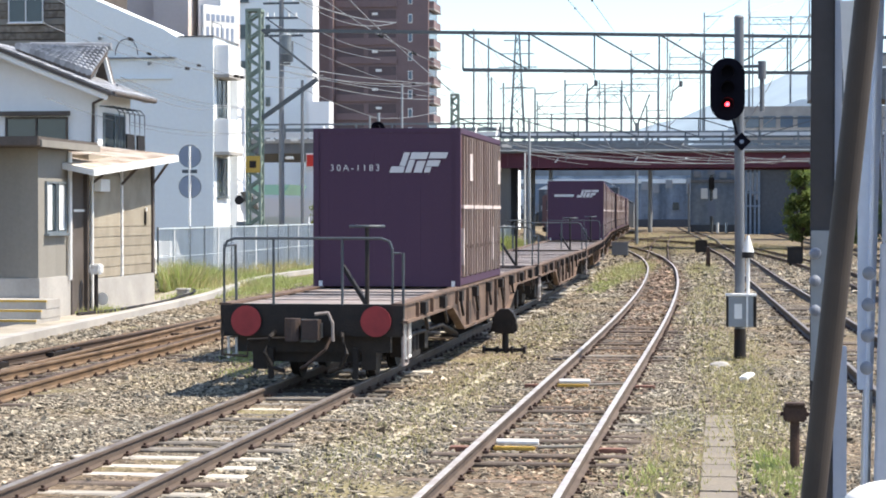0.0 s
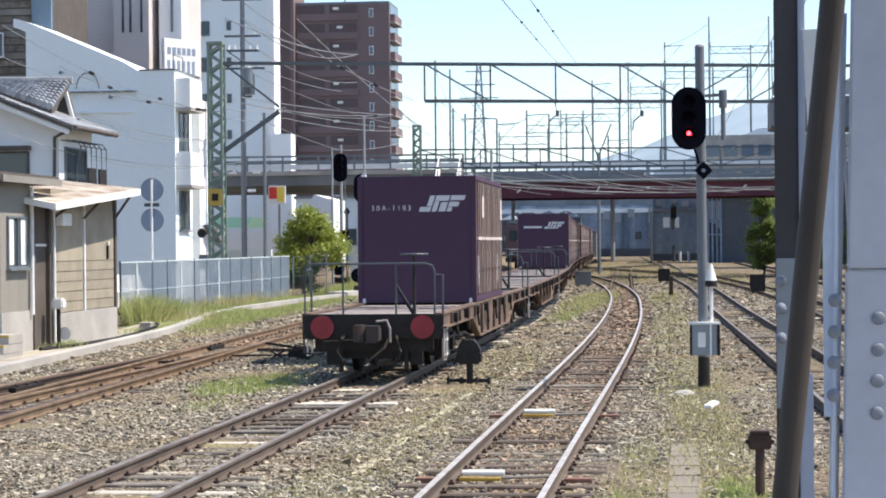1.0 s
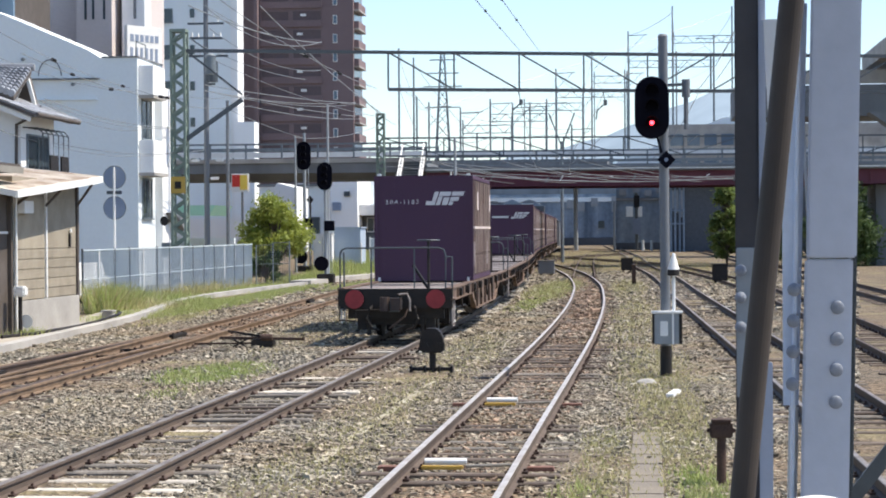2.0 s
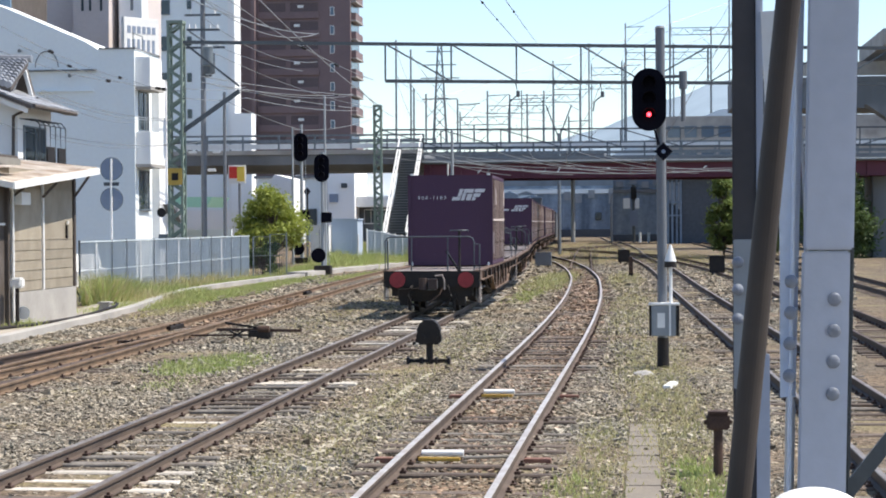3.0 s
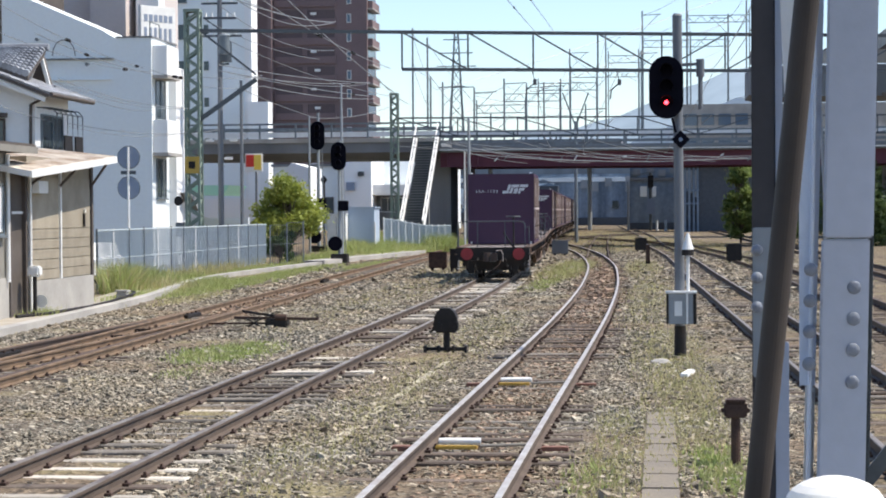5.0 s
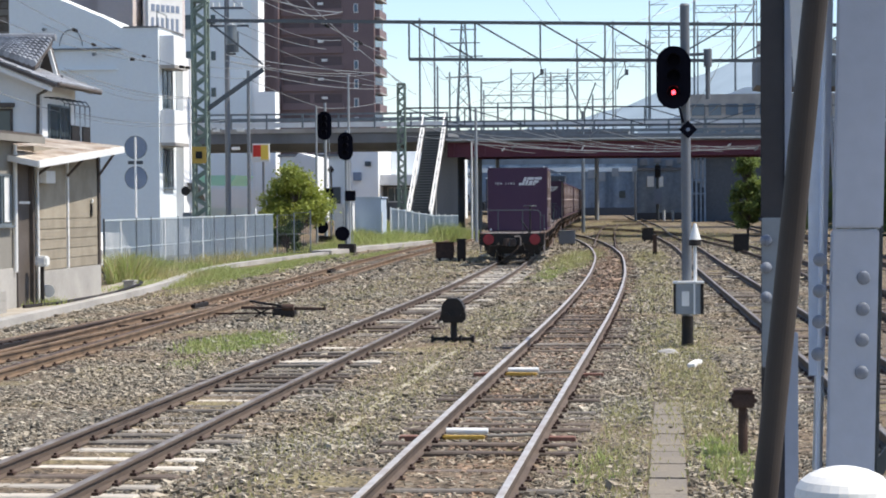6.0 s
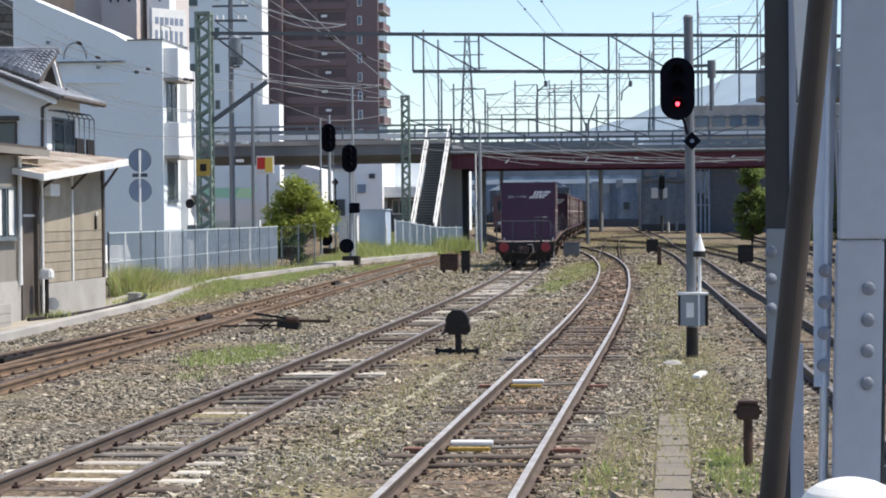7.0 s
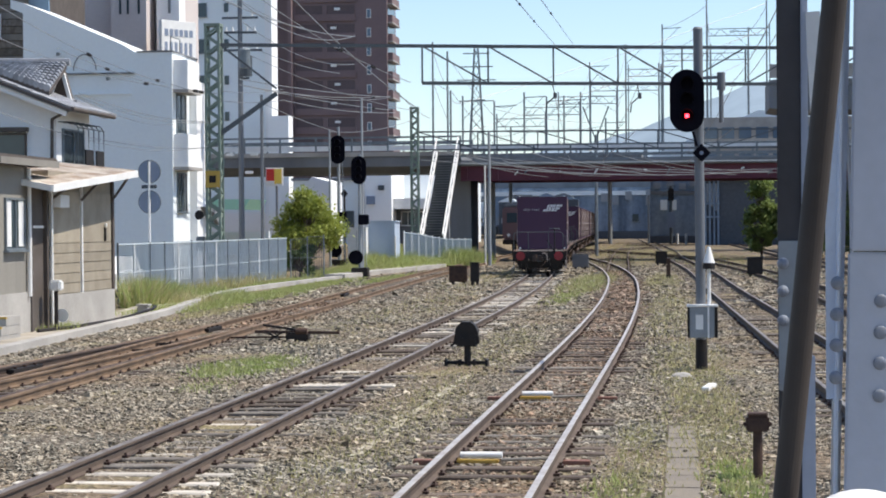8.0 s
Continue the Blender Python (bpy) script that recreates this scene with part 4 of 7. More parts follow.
def white_block():
    b = base("white_apartment_block", pose(0, 0, 0), "white stucco block with sloping parapet and balconies", "building")
    out = [(-31.0, -0.2), (-23.8, -0.2), (-23.8, 10.75), (-25.55, 10.75), (-26.2, 11.15), (-31.0, 13.2), (-31.6, 13.35), (-31.6, 12.95), (-31.0, 12.7)]
    part("wall", prism(out, 5.0, "y", 95.0), M_BLUEWALL, b, "pale blue grey rendered wall")
    part("parapet_cap", box(-25.5, -23.75, 94.95, 100, 10.75, 10.82), M_CONC_DARK, b)
    part("wall_ledge", box(-31.0, -25.6, 94.85, 95.0, 9.75, 9.82), M_CONC_DARK, b)
    part("wall_ledge", box(-30.4, -25.75, 94.88, 95.0, 8.78, 8.84), M_BLUEWALL, b)
    part("plaster_arch", tube([(-28.0 + 0.55 * math.cos(a), 94.97, 9.95 + 0.75 * math.sin(a)) for a in [math.pi * i / 12 for i in range(13)]], 0.025, 6), M_CONC_DARK, b)
    for z0, z1, y1 in ((9.0, 10.4, 97.6), (5.35, 6.9, 97.8)):
        k = part("balcony", box(-23.8, -23.1, 95.2, y1, z0, z1, 0.02), M_STUCCO, b, "white balcony parapet")
        part("slab", box(-23.8, -23.05, 95.1, y1 + 0.1, z0 - 0.15, z0), M_CONC, k)
    part("stair_tower", box(-23.8, -23.45, 98.4, 100.4, 0, 9.6), M_STUCCO, b)
    for zz in (6.95, 3.2):
        window(b, 95.7, 97.6, -23.8, zz, zz + 1.9, M_WIRESTEEL, 0.06, "x", 2, 1)
    part("entrance_canopy", prism([(99, 3.5), (101, 3.5), (101, 2.6)], 0.5, "x", -23.45), M_CONC_DARK, b)
    for dx, zz in ((-29.2, 10.75), (-26.8, 9.55), (-28.9, 9.6)):
        l = part("wall_lamp", rod((dx, 94.98, zz), (dx, 94.6, zz - 0.05), 0.05, 0.09), M_WIRESTEEL, b)
    part("roof_rail", tube([(-23.9, 95.2, 10.8), (-23.9, 95.2, 11.5), (-23.9, 97, 11.5), (-23.9, 97, 10.8)], 0.025, 6), M_WIRESTEEL, b)
    n = base("sided_house", pose(0, 0, 0), "brown house with horizontal siding boards", "house")
    part("wall", box(-45, -31.8, 99, 108, 0, 17), M_DARKWOOD, n)
    for i in range(44):
        part("siding_board", box(-45, -31.78, 98.93, 99.0, 1.0 + 0.36 * i, 1.31 + 0.36 * i), M_TIE_WOOD if i % 3 else M_CREAM, n)
    window(n, -35.2, -33.4, 98.93, 11.9, 13.1, M_STUCCO)
    part("blue_panel", box(-31.9, -30.9, 98.7, 98.9, 12.4, 17), M_GLASS_BLUE, n)


def back_blocks():
    g = base("grey_shop_building", pose(0, 0, 0), "dark grey and pink building with narrow slots", "building")
    pink = mat("dusty_pink_panel", (0.62, 0.55, 0.52), 0.85, 0, 0.08, 0.3, 6, 0.1, (0.54, 0.47, 0.45), 0.7)
    part("wall", box(-42, -32.9, 118, 130, 0, 24), pink, g, "dusty pink grey wall")
    pk = part("panel_wall", box(-32.9, -30.8, 117, 130, 0, 24), pink, g, "dusty pink panel wall")
    for dx in (-32.4, -31.95, -31.3):
        part("slot", box(dx, dx + 0.13, 116.95, 117.0, 14.9, 17.2), M_GLASS, pk)
    # Dark grey puts this wing's shade into its colour.
    part("painted_shade_wing", box(-30.8, -30.45, 119, 119.6, 0, 24), M_CONC_DARK, g)
    w = base("white_sign_building", pose(0, 0, 0), "narrow white building with a rooftop sign board", "building")
    part("wall", box(-30.45, -29.1, 118, 119.5, 0, 24), M_STUCCO, w)
    part("window_band", box(-29.75, -29.6, 117.94, 118.0, 15.0, 24), M_CONC_DARK, w)
    sb = part("sign_board", box(-1.35, 1.35, -0.12, 0.12, -1.45, 1.45, 0.03), M_WHITE, w, "white sign board with grey unreadable writing")
    sb.matrix_basis = pose(-29.0, 117.2, 13.0, 0, 0, 56)
    for i in range(6):
        part("writing_bar", box(-1.1 + 0.38 * i, -0.84 + 0.38 * i, -0.14, -0.12, 0.55, 0.95), M_SIGNBLUE, sb)
        part("writing_bar", box(-1.1 + 0.38 * i, -0.9 + 0.38 * i, -0.14, -0.12, -0.9, 0.2), M_SIGNBLUE, sb)
    b = base("pale_office_block", pose(0, 0, 0), "pale blue grey block with dark square windows", "building")
    part("wall", box(-58, -36.6, 180, 183, 0, 34), M_BLUEWALL, b)
    # Whiter strip stands in for the block's narrow sunlit side.
    part("lit_side_strip", box(-36.6, -36.0, 179.8, 182.5, 0, 34), M_STUCCO, b)
    for i in range(8):
        zz = 8.3 + 3.22 * i
        for u in (-43.6, -46.5, -49.4):
            window(b, u, u + 1.75, 180.0, zz, zz + 1.25, M_WIRESTEEL, 0.1)
        part("vent", box(-40.3, -39.9, 179.9, 180, zz + 0.4, zz + 1.2), M_GLASS, b)
    part("low_annex", box(-36.0, -34.2, 178, 180, 0, 12.2), M_STUCCO, b)


def brown_tower():
    t = base("brown_apartment_tower", pose(0, 0, 0), "tall brown tiled apartment tower with stacked balconies", "apartment tower")
    part("wall", box(-61.0, -45.7, 320, 330, 0, 40.1), M_BRICK, t, "brown tile wall")
    part("rear_wing", box(-68, -61.0, 323, 330, 0, 47), M_BRICK, t)
    part("corner_fin", box(-61.2, -60.6, 318.5, 323, 0, 44), M_BRICK, t)
    part("roof_parapet", box(-61.0, -45.7, 319.9, 330, 40.1, 40.5), M_CONC_DARK, t)
    part("antenna", rod((-53, 322, 40.4), (-53, 322, 42), 0.12), M_WIRESTEEL, t)
    for i in range(13):
        z = 2.0 + 2.95 * i
        k = part("balcony", box(-45.7, -44.95, 321, 329, z, z + 1.15, 0.05), M_BRICK, t, "brown balcony parapet")
        part("slab", box(-45.7, -44.85, 320.6, 329.2, z - 0.22, z), M_CONC, k, "pale slab edge")
        # Flat dark glass sheet stands in for the shaded balcony recess.
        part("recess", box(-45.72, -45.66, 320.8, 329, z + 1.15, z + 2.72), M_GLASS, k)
        w = part("window", box(-48.9, -48.2, 319.9, 320.0, z + 0.6, z + 2.0), M_WHITE, t, "small pale window")
        part("pane", box(-48.8, -48.3, 319.86, 319.9, z + 0.7, z + 1.9), M_GLASS_BLUE, w)
        part("parapet_band", box(-60.4, -50.6, 319.7, 320.0, z + 0.2, z + 1.3, 0.03), M_BRICK, t)
        # No real opening: corridor shade is a dark sheet on the wall.
        c = part("corridor", box(-60.2, -50.8, 319.93, 320.0, z + 1.3, z + 2.7), M_RECESS, t, "flat dark sheet painted as corridor shade")
        part("corridor_pier", box(-55.9, -55.2, 319.75, 319.93, z + 1.3, z + 2.7), M_BRICK, c)
        part("corridor_lamp", box(-54.6 + 0.6 * (i % 2), -53.7 + 0.6 * (i % 2), 319.8, 319.93, z + 1.9, z + 2.3), M_WHITE, c)
        part("wing_window", box(-66.5, -64.0, 322.9, 323.0, z + 0.7, z + 2.1), M_GLASS, t)


def far_low_buildings():
    h = base("low_white_hall", pose(0, 0, 0), "low white hall behind the railway bridge", "building")
    part("wall", box(-33.0, -26.8, 174, 190, 0, 6.4), M_BLUEWALL, h)
    part("gable_block", box(-26.8, -24.3, 172, 190, 0, 7.0), M_STUCCO, h, "white rendered end block")
    part("rear_wall", box(-24.3, -18.5, 180, 190, 0, 7.0), M_BLUEWALL, h, "pale blue rear wall")
    part("porch_roof", box(-24.3, -19.0, 173, 180, 3.9, 4.8, 0.03), M_WHITE, h, "bright white porch roof")
    part("porch_wall", box(-24.3, -19.0, 175, 180, 0, 3.9), M_CONC_DARK, h, "grey porch front")
    part("roof", box(-33.2, -26.8, 173.7, 190, 6.4, 6.6), M_CONC_DARK, h)
    for i in range(3):
        window(h, -23.9 + 1.5 * i, -22.7 + 1.5 * i, 175, 2.5, 3.7, M_WHITE)
    for i in range(2):
        window(h, -32.0 + 2.6 * i, -30.4 + 2.6 * i, 174, 2.0, 3.8)
    part("vent_box", box(-26.4, -25.7, 171.7, 172, 4.3, 5.0, 0.02), M_SIGNBLUE, h)
    part("vent_box", box(-25.4, -24.9, 171.7, 172, 5.5, 5.9, 0.02), M_DARKSTEEL, h)
    g = base("grey_gabled_hall", pose(0, 0, 0), "pale gabled hall with slanting roof edge", "building")
    part("wall", prism([(-38, 0), (-27.5, 0), (-27.5, 6.0), (-28.9, 6.4), (-31.4, 3.6), (-38, 3.6)], 6, "y", 160), M_STUCCO, g)
    c = base("carport", pose(0, 0, 0), "mint green carport canopy on white posts", "carport")
    part("canopy", prism([(-33.5, 4.1), (-25.0, 4.1), (-25.4, 3.5), (-33.5, 3.7)], 5, "y", 118), M_MINT, c, "mint green canopy")
    for xx in (-33, -29.5, -25.6):
        part("post", rod((xx, 118.3, 0), (xx, 118.3, 3.7), 0.07), M_WHITE, c)
    part("low_wall", box(-33.5, -24.5, 121, 121.3, 0, 2.2), M_BLUEWALL, c)
    sg = base("shop_sign", pose(-27.6, 138.5, 0), "red and yellow shop sign on a pole", "sign")
    part("pole", rod((0.1, 0.2, 0), (0.1, 0.2, 5.4), 0.08), M_MASTGREY, sg)
    sb = part("board", box(-0.62, 0.58, -0.1, 0.1, 5.28, 6.52, 0.03), M_WHITE, sg)
    part("red_field", box(-0.55, 0.0, -0.13, -0.1, 5.62, 6.42), M_REDPAINT, sb, "red field of the sign")
    part("yellow_field", box(0.0, 0.5, -0.13, -0.1, 5.42, 6.42), M_SIGNYELLOW, sb, "yellow field of the sign")
    car = base("parked_car", pose(-20.9, 71.5, 0), "silver parked car behind the fence", "car")
    body = prism([(-0.85, 0.3), (0.85, 0.3), (0.88, 0.85), (0.7, 0.95), (0.58, 1.42), (-0.58, 1.42), (-0.7, 0.95), (-0.88, 0.85)], 4.0, "y", 0)
    part("body", body, M_WHITE, car)
    part("rear_window", box(-0.58, 0.58, -0.02, 0.0, 0.98, 1.34), M_GLASS, car)
    for s_ in (-1, 1):
        part("tail_light", box(s_ * 0.76 - 0.08, s_ * 0.76 + 0.08, -0.02, 0.0, 0.7, 0.95), M_REDDISC, car)
        for yy in (0.7, 3.2):
            part("wheel", rod((s_ * 0.7, yy, 0.31), (s_ * 0.86, yy, 0.31), 0.31, n=18), M_IRON, car)


trackside_shed(), crossing_cabin(), tiled_house(), white_block(), back_blocks(), brown_tower(), far_low_buildings()


# ---- kerbs, fence, bank ----
def kerb(name, f, y0, y1, w, z, label, material=None):
    bm = sweep(f, y0, y1, 0, [(-w / 2, -0.1), (w / 2, -0.1), (w / 2, z), (-w / 2, z)])
    return tagged(put(name, bm, material or M_CONC), label, "kerb", kind="structure")


kerb("kerb", along([(30, -12.9), (47, -13.9), (58, -14.7), (70, -16.3), (78, -16.75), (90, -16.4), (99, -15.9)]), 30, 99, 0.3, 0.16, "weathered pale concrete kerb")
kerb("pavement", along([(30, -13.9), (47, -14.6), (58, -15.6), (66, -16.6)]), 30, 66, 1.5, 0.06, "pale trodden strip along the shed", M_DIRT)
kerb("kerb_2", along([(96, -16.3), (105, -15.6), (114, -14.7), (120, -14.4)]), 96, 121, 1.0, 0.22, "pale concrete trough cover")


def fence():
    f = base("metal_fence", pose(0, 0, 0), "pale galvanised mesh fence with posts", "fence")
    pts = [(-18.25, 65.4), (-18.25, 77.6), (-18.3, 86.0), (-18.4, 95.0)]
    for (x0, y0), (x1, y1) in zip(pts, pts[1:]):
        n = max(1, round((y1 - y0) / 2.0))
        for i in range(n):
            a, b = i / n, (i + 1) / n
            pa, pb = Vector((x0 + (x1 - x0) * a, y0 + (y1 - y0) * a, 0)), Vector((x0 + (x1 - x0) * b, y0 + (y1 - y0) * b, 0))
            part("post", rod(pa, pa + Vector((0, 0, 2.0)), 0.035, n=8), M_WHITE if i % 3 == 1 else M_DARKSTEEL, f)
            bm = bmesh.new()
            for z in (0.12, 1.0, 1.95):
                bar(pa + Vector((0, 0, z)), pb + Vector((0, 0, z)), 0.05 if z > 1.5 else 0.02, 0.05 if z > 1.5 else 0.02, bm)
            p = part("panel", bm, M_FENCE, f, "fence panel of thin pales")
            m = 18
            for j in range(m):
                q = pa.lerp(pb, (j + 0.5) / m)
                part("pale", bar(q + Vector((0, 0, 0.12)), q + Vector((0, 0, 1.95)), 0.02, 0.012), M_FENCE, p)
    # the far run closes across the bank
    g = base("metal_fence", pose(0, 0, 0), "pale fence climbing the grassy bank", "fence")
    n = 10
    for i in range(n):
        ends = [Vector((-16.1 + 2.7 * k / n, 119.0 + 12.0 * k / n, 0)) for k in (i, i + 1)]
        pa, pb = [e + Vector((0, 0, gz(e.x, e.y))) for e in ends]
        part("post", rod(pa - Vector((0, 0, 0.2)), pa + Vector((0, 0, 1.7)), 0.04, n=8), M_WHITE, g)
        for k in range(8):
            q = pa.lerp(pb, (k + 0.5) / 8)
            part("pale", bar(q, q + Vector((0, 0, 1.6)), 0.1, 0.02), M_FENCE, g)
        bm = bmesh.new()
        for zz in (0.15, 1.6):
            bar(pa + Vector((0, 0.04, zz)), pb + Vector((0, 0.04, zz)), 0.05, 0.05, bm)
        part("panel", bm, M_FENCE, g)
    d = base("chain_fence", pose(0, 0, 0), "dark mesh fence beside the bush", "fence")
    for i in range(3):
        xx = -18.4 + 0.6 * i
        part("post", rod((xx, 96 + 1.1 * i, 0), (xx, 96 + 1.1 * i, 1.9 + 0.1 * i), 0.035), M_WIRESTEEL, d)
        if i < 2:
            bm = bmesh.new()
            a, b = Vector((xx, 96 + 1.1 * i, 0)), Vector((xx + 0.6, 97.1 + 1.1 * i, 0))
            for z in (0.1, 1.0, 1.9 + 0.1 * i):
                bar(a + Vector((0, 0, z)), b + Vector((0, 0, z)), 0.03, 0.03, bm)
            for j in range(7):
                q = a.lerp(b, j / 7)
                part("pale", bar(q, q + Vector((0, 0, 1.9)), 0.02, 0.02), M_DARKSTEEL, d)
            part("mesh", bm, M_DARKSTEEL, d)


fence()


# ---- road bridge over the yard ----
def road_bridge():
    b = base("road_bridge", pose(0, 0, 0), "road bridge with concrete approach and maroon steel span", "bridge")
    Y0, Y1 = 140.0, 148.0
    # concrete approach with a curved soffit edge
    out = [(Y0, 7.25), (Y1, 7.25), (Y1, 6.6), (Y1 - 1.2, 6.1), (Y0 + 1.2, 6.1), (Y0, 6.55)]
    part("approach_girder", prism(out, 75, "x", -90), M_CONC_DARK, b, "grey concrete approach girder")
    part("approach_kerb", box(-90, -15, Y0 - 0.15, Y0 + 0.25, 7.25, 7.55), M_CONC, b)
    # steel span
    g = bmesh.new()
    box(-15.0, 70, Y0, Y0 + 0.3, 5.5, 6.5, bm=g)
    box(-15.0, 70, Y0 - 0.15, Y0 + 0.45, 5.5, 5.56, bm=g)
    box(-15.0, 70, Y0 - 0.15, Y0 + 0.45, 6.44, 6.5, bm=g)
    for i in range(40):
        box(-14.6 + 2.1 * i, -14.52 + 2.1 * i, Y0 - 0.13, Y0, 5.56, 6.44, bm=g)
    part("steel_girder", g, M_MAROON, b, "maroon plate girder with stiffeners")
    part("back_girder", box(-15.0, 70, Y1 - 0.3, Y1, 5.5, 6.5), M_MAROON, b)
    part("deck", box(-15.0, 70, Y0 + 0.3, Y1 - 0.3, 6.3, 6.6), M_CONC_DARK, b)
    part("span_kerb", box(-15.0, 70, Y0 - 0.2, Y0 + 0.2, 6.5, 6.9), M_CONC_DARK, b)
    for x0, x1, z in ((-90, -15, 7.55), (-15, 70, 6.9)):
        for off in (0.0, Y1 - Y0):
            n = int((x1 - x0) / 2.5)
            for i in range(n + 1):
                xx = x0 + (x1 - x0) * i / n
                if -66 < xx < 30:
                    part("rail_post", box(xx - 0.06, xx + 0.06, Y0 + off - 0.05, Y0 + off + 0.05, z, z + 1.05), M_WIRESTEEL, b)
            for zz in ((0.3, 0.65, 1.02) if x0 == -15 else (0.55, 1.0)):
                part("hand_rail", box(x0, x1, Y0 + off - 0.04, Y0 + off + 0.04, z + zz - 0.06, z + zz + 0.06), M_WIRESTEEL, b)
    part("guard_rail", box(-90, 70, Y0 + 1.6, Y0 + 1.7, 7.7, 8.05), M_WHITE, b, "white steel guard rail")
    for xx, w in ((-15.2, 1.5), (-13.4, 0.35), (-40, 1.6), (-62, 1.6), (16, 1.4)):
        part("pier", box(xx - w / 2, xx + w / 2, Y0 + 1.4, Y1 - 1.4, -0.2, 6.15 if xx < -14.5 else 5.5, 0.05), M_CONC_DARK, b, "grey concrete pier")
    # tie rods and pipes along the steel span
    part("service_pipe", tube([(-15, Y0 - 0.35, 6.62), (25, Y0 - 0.35, 6.62)], 0.1, 8), M_WIRESTEEL, b)
    for i in range(16):
        xx = -13.2 + 1.55 * i + 0.5 * math.sin(i * 2.3)
        part("wire_fitting", rod((xx, Y0 - 0.3, 5.75 + 0.12 * (i % 4)), (xx + 0.22, Y0 - 0.3, 6.0 + 0.12 * (i % 3)), 0.045, n=8), M_WHITE if i % 2 else M_WIRESTEEL, b)
    st = base("footbridge_stairs", pose(0, 0, 0), "concrete stairs with white stringers up to the bridge", "stairs")
    X0, X1 = -16.6, -15.15
    n = 36
    for i in range(n):
        k = i / n
        y, z = 130.5 + 9.2 * k, 1.0 + 6.4 * k
        part("step", box(X0 + 0.12, X1 - 0.12, y, y + 0.3, z + 0.0, z + 0.05), M_CONC_DARK, st)
        part("riser", box(X0 + 0.12, X1 - 0.12, y + 0.22, y + 0.26, z - 0.16, z - 0.0), M_DARKSTEEL, st)
    for xx in (X0, X1):
        s = part("stringer", bar((xx, 130.3, 0.95), (xx, 139.9, 7.5), 0.1, 0.36), M_WHITE, st, "white painted stringer")
        part("handrail", bar((xx, 130.3, 1.9), (xx, 139.9, 8.5), 0.08, 0.10), M_WHITE, st)
        for i in range(7):
            k = (i + 0.3) / 7
            part("baluster", box(xx - 0.03, xx + 0.03, 130.3 + 9.6 * k, 130.36 + 9.6 * k, 0.95 + 6.55 * k, 1.9 + 6.6 * k), M_WHITE, st)
    part("support", box(X0 + 0.3, X1 - 0.3, 136.6, 137.2, 0, 5.0), M_CONC_DARK, st)


road_bridge()


# ---- catenary gantries, masts and wires ----
def lattice_mast(name, x, y, z0, z1, w, material, label, seg=0.85, group="lattice masts"):
    m = base(name, pose(x, y, z0), label, "mast", group)
    h = z1 - z0
    for sx in (-1, 1):
        for sy in (-1, 1):
            part("leg", box(sx * w / 2 - 0.05, sx * w / 2 + 0.05, sy * w / 2 - 0.05, sy * w / 2 + 0.05, -0.3, h), material, m)
    n = int(h / seg)
    for s in (-1, 1):
        for axis in (0, 1):
            for i in range(n):
                a, b = h * i / n, h * (i + 1) / n
                u, v = (-w / 2, w / 2) if i % 2 else (w / 2, -w / 2)
                ends = ((u, s * w / 2, a), (v, s * w / 2, b)) if axis == 0 else ((s * w / 2, u, a), (s * w / 2, v, b))
                part("lacing_bar", bar(*ends, 0.03, 0.10), material, m)
    part("cap", box(-w / 2 - 0.06, w / 2 + 0.06, -w / 2 - 0.06, w / 2 + 0.06, h, h + 0.12), material, m)
    part("footing", box(-w / 2 - 0.25, w / 2 + 0.25, -w / 2 - 0.25, w / 2 + 0.25, -0.4, 0.12), M_CONC, m, "concrete footing")
    return m


def truss(name, a, b, h, bay, label, chord=0.14, first=0.0):
    """A flat truss beam from a to b (bottom chord), h high."""
    t = base(name, pose(*a), label, "gantry beam", "gantry beams")
    d = Vector(b) - Vector(a)
    part("top_chord", bar((0, 0, h), d + Vector((0, 0, h)), chord, chord), M_DARKSTEEL, t)
    part("bottom_chord", bar(d * first, d, chord, chord), M_DARKSTEEL, t)
    n = max(1, round(d.length / bay))
    for i in range(n):
        k, k2 = i / n, (i + 1) / n
        if k < first - 0.01:
            continue
        part("upright", bar(d * k, d * k + Vector((0, 0, h)), 0.07, 0.07), M_DARKSTEEL, t)
        part("diagonal", bar(d * k + Vector((0, 0, h)), d * k2, 0.06, 0.06) if i < n // 2 else bar(d * k, d * k2 + Vector((0, 0, h)), 0.06, 0.06), M_DARKSTEEL, t)
    return t


def beam_y(x):
    return 85 + (x + 19.2) * 0.27


mast_a = lattice_mast("lattice_mast", -19.5, 85, 0, 10.9, 0.56, M_GREENSTEEL, "pale green lattice mast with yellow plate", 0.38)
part("yellow_plate", box(-0.3, 0.3, -0.42, -0.38, 4.15, 4.85, 0.01), M_YELLOW, mast_a, "yellow warning plate")
part("plate_mark", box(-0.14, 0.14, -0.428, -0.42, 4.35, 4.65), M_IRON, mast_a)
part("speaker_horn", rod((-0.45, -0.2, 3.0), (-0.55, -0.6, 3.0), 0.06, 0.2, 14), M_IRON, mast_a)
part("junction_box", box(-0.75, -0.4, -0.3, 0.0, 1.5, 2.1, 0.02), M_WIRESTEEL, mast_a)
part("strut", bar((0.1, 0, 6.3), (2.55, 0.6, 8.1), 0.13, 0.2), M_DARKSTEEL, mast_a, "slanting dark green strut")
part("strut_brace", bar((0.2, 0, 10.2), (2.55, 0.6, 8.3), 0.08, 0.08), M_DARKSTEEL, mast_a)
truss("gantry_beam", (-19.2, 85, 8.55), (22, beam_y(22), 8.55), 1.58, 2.76, "dark steel truss beam across the tracks", first=0.2)
mast_a2 = lattice_mast("lattice_mast", 22.3, beam_y(22), 0, 10.9, 0.6, M_GREENSTEEL, "pale green lattice mast beyond the tracks")
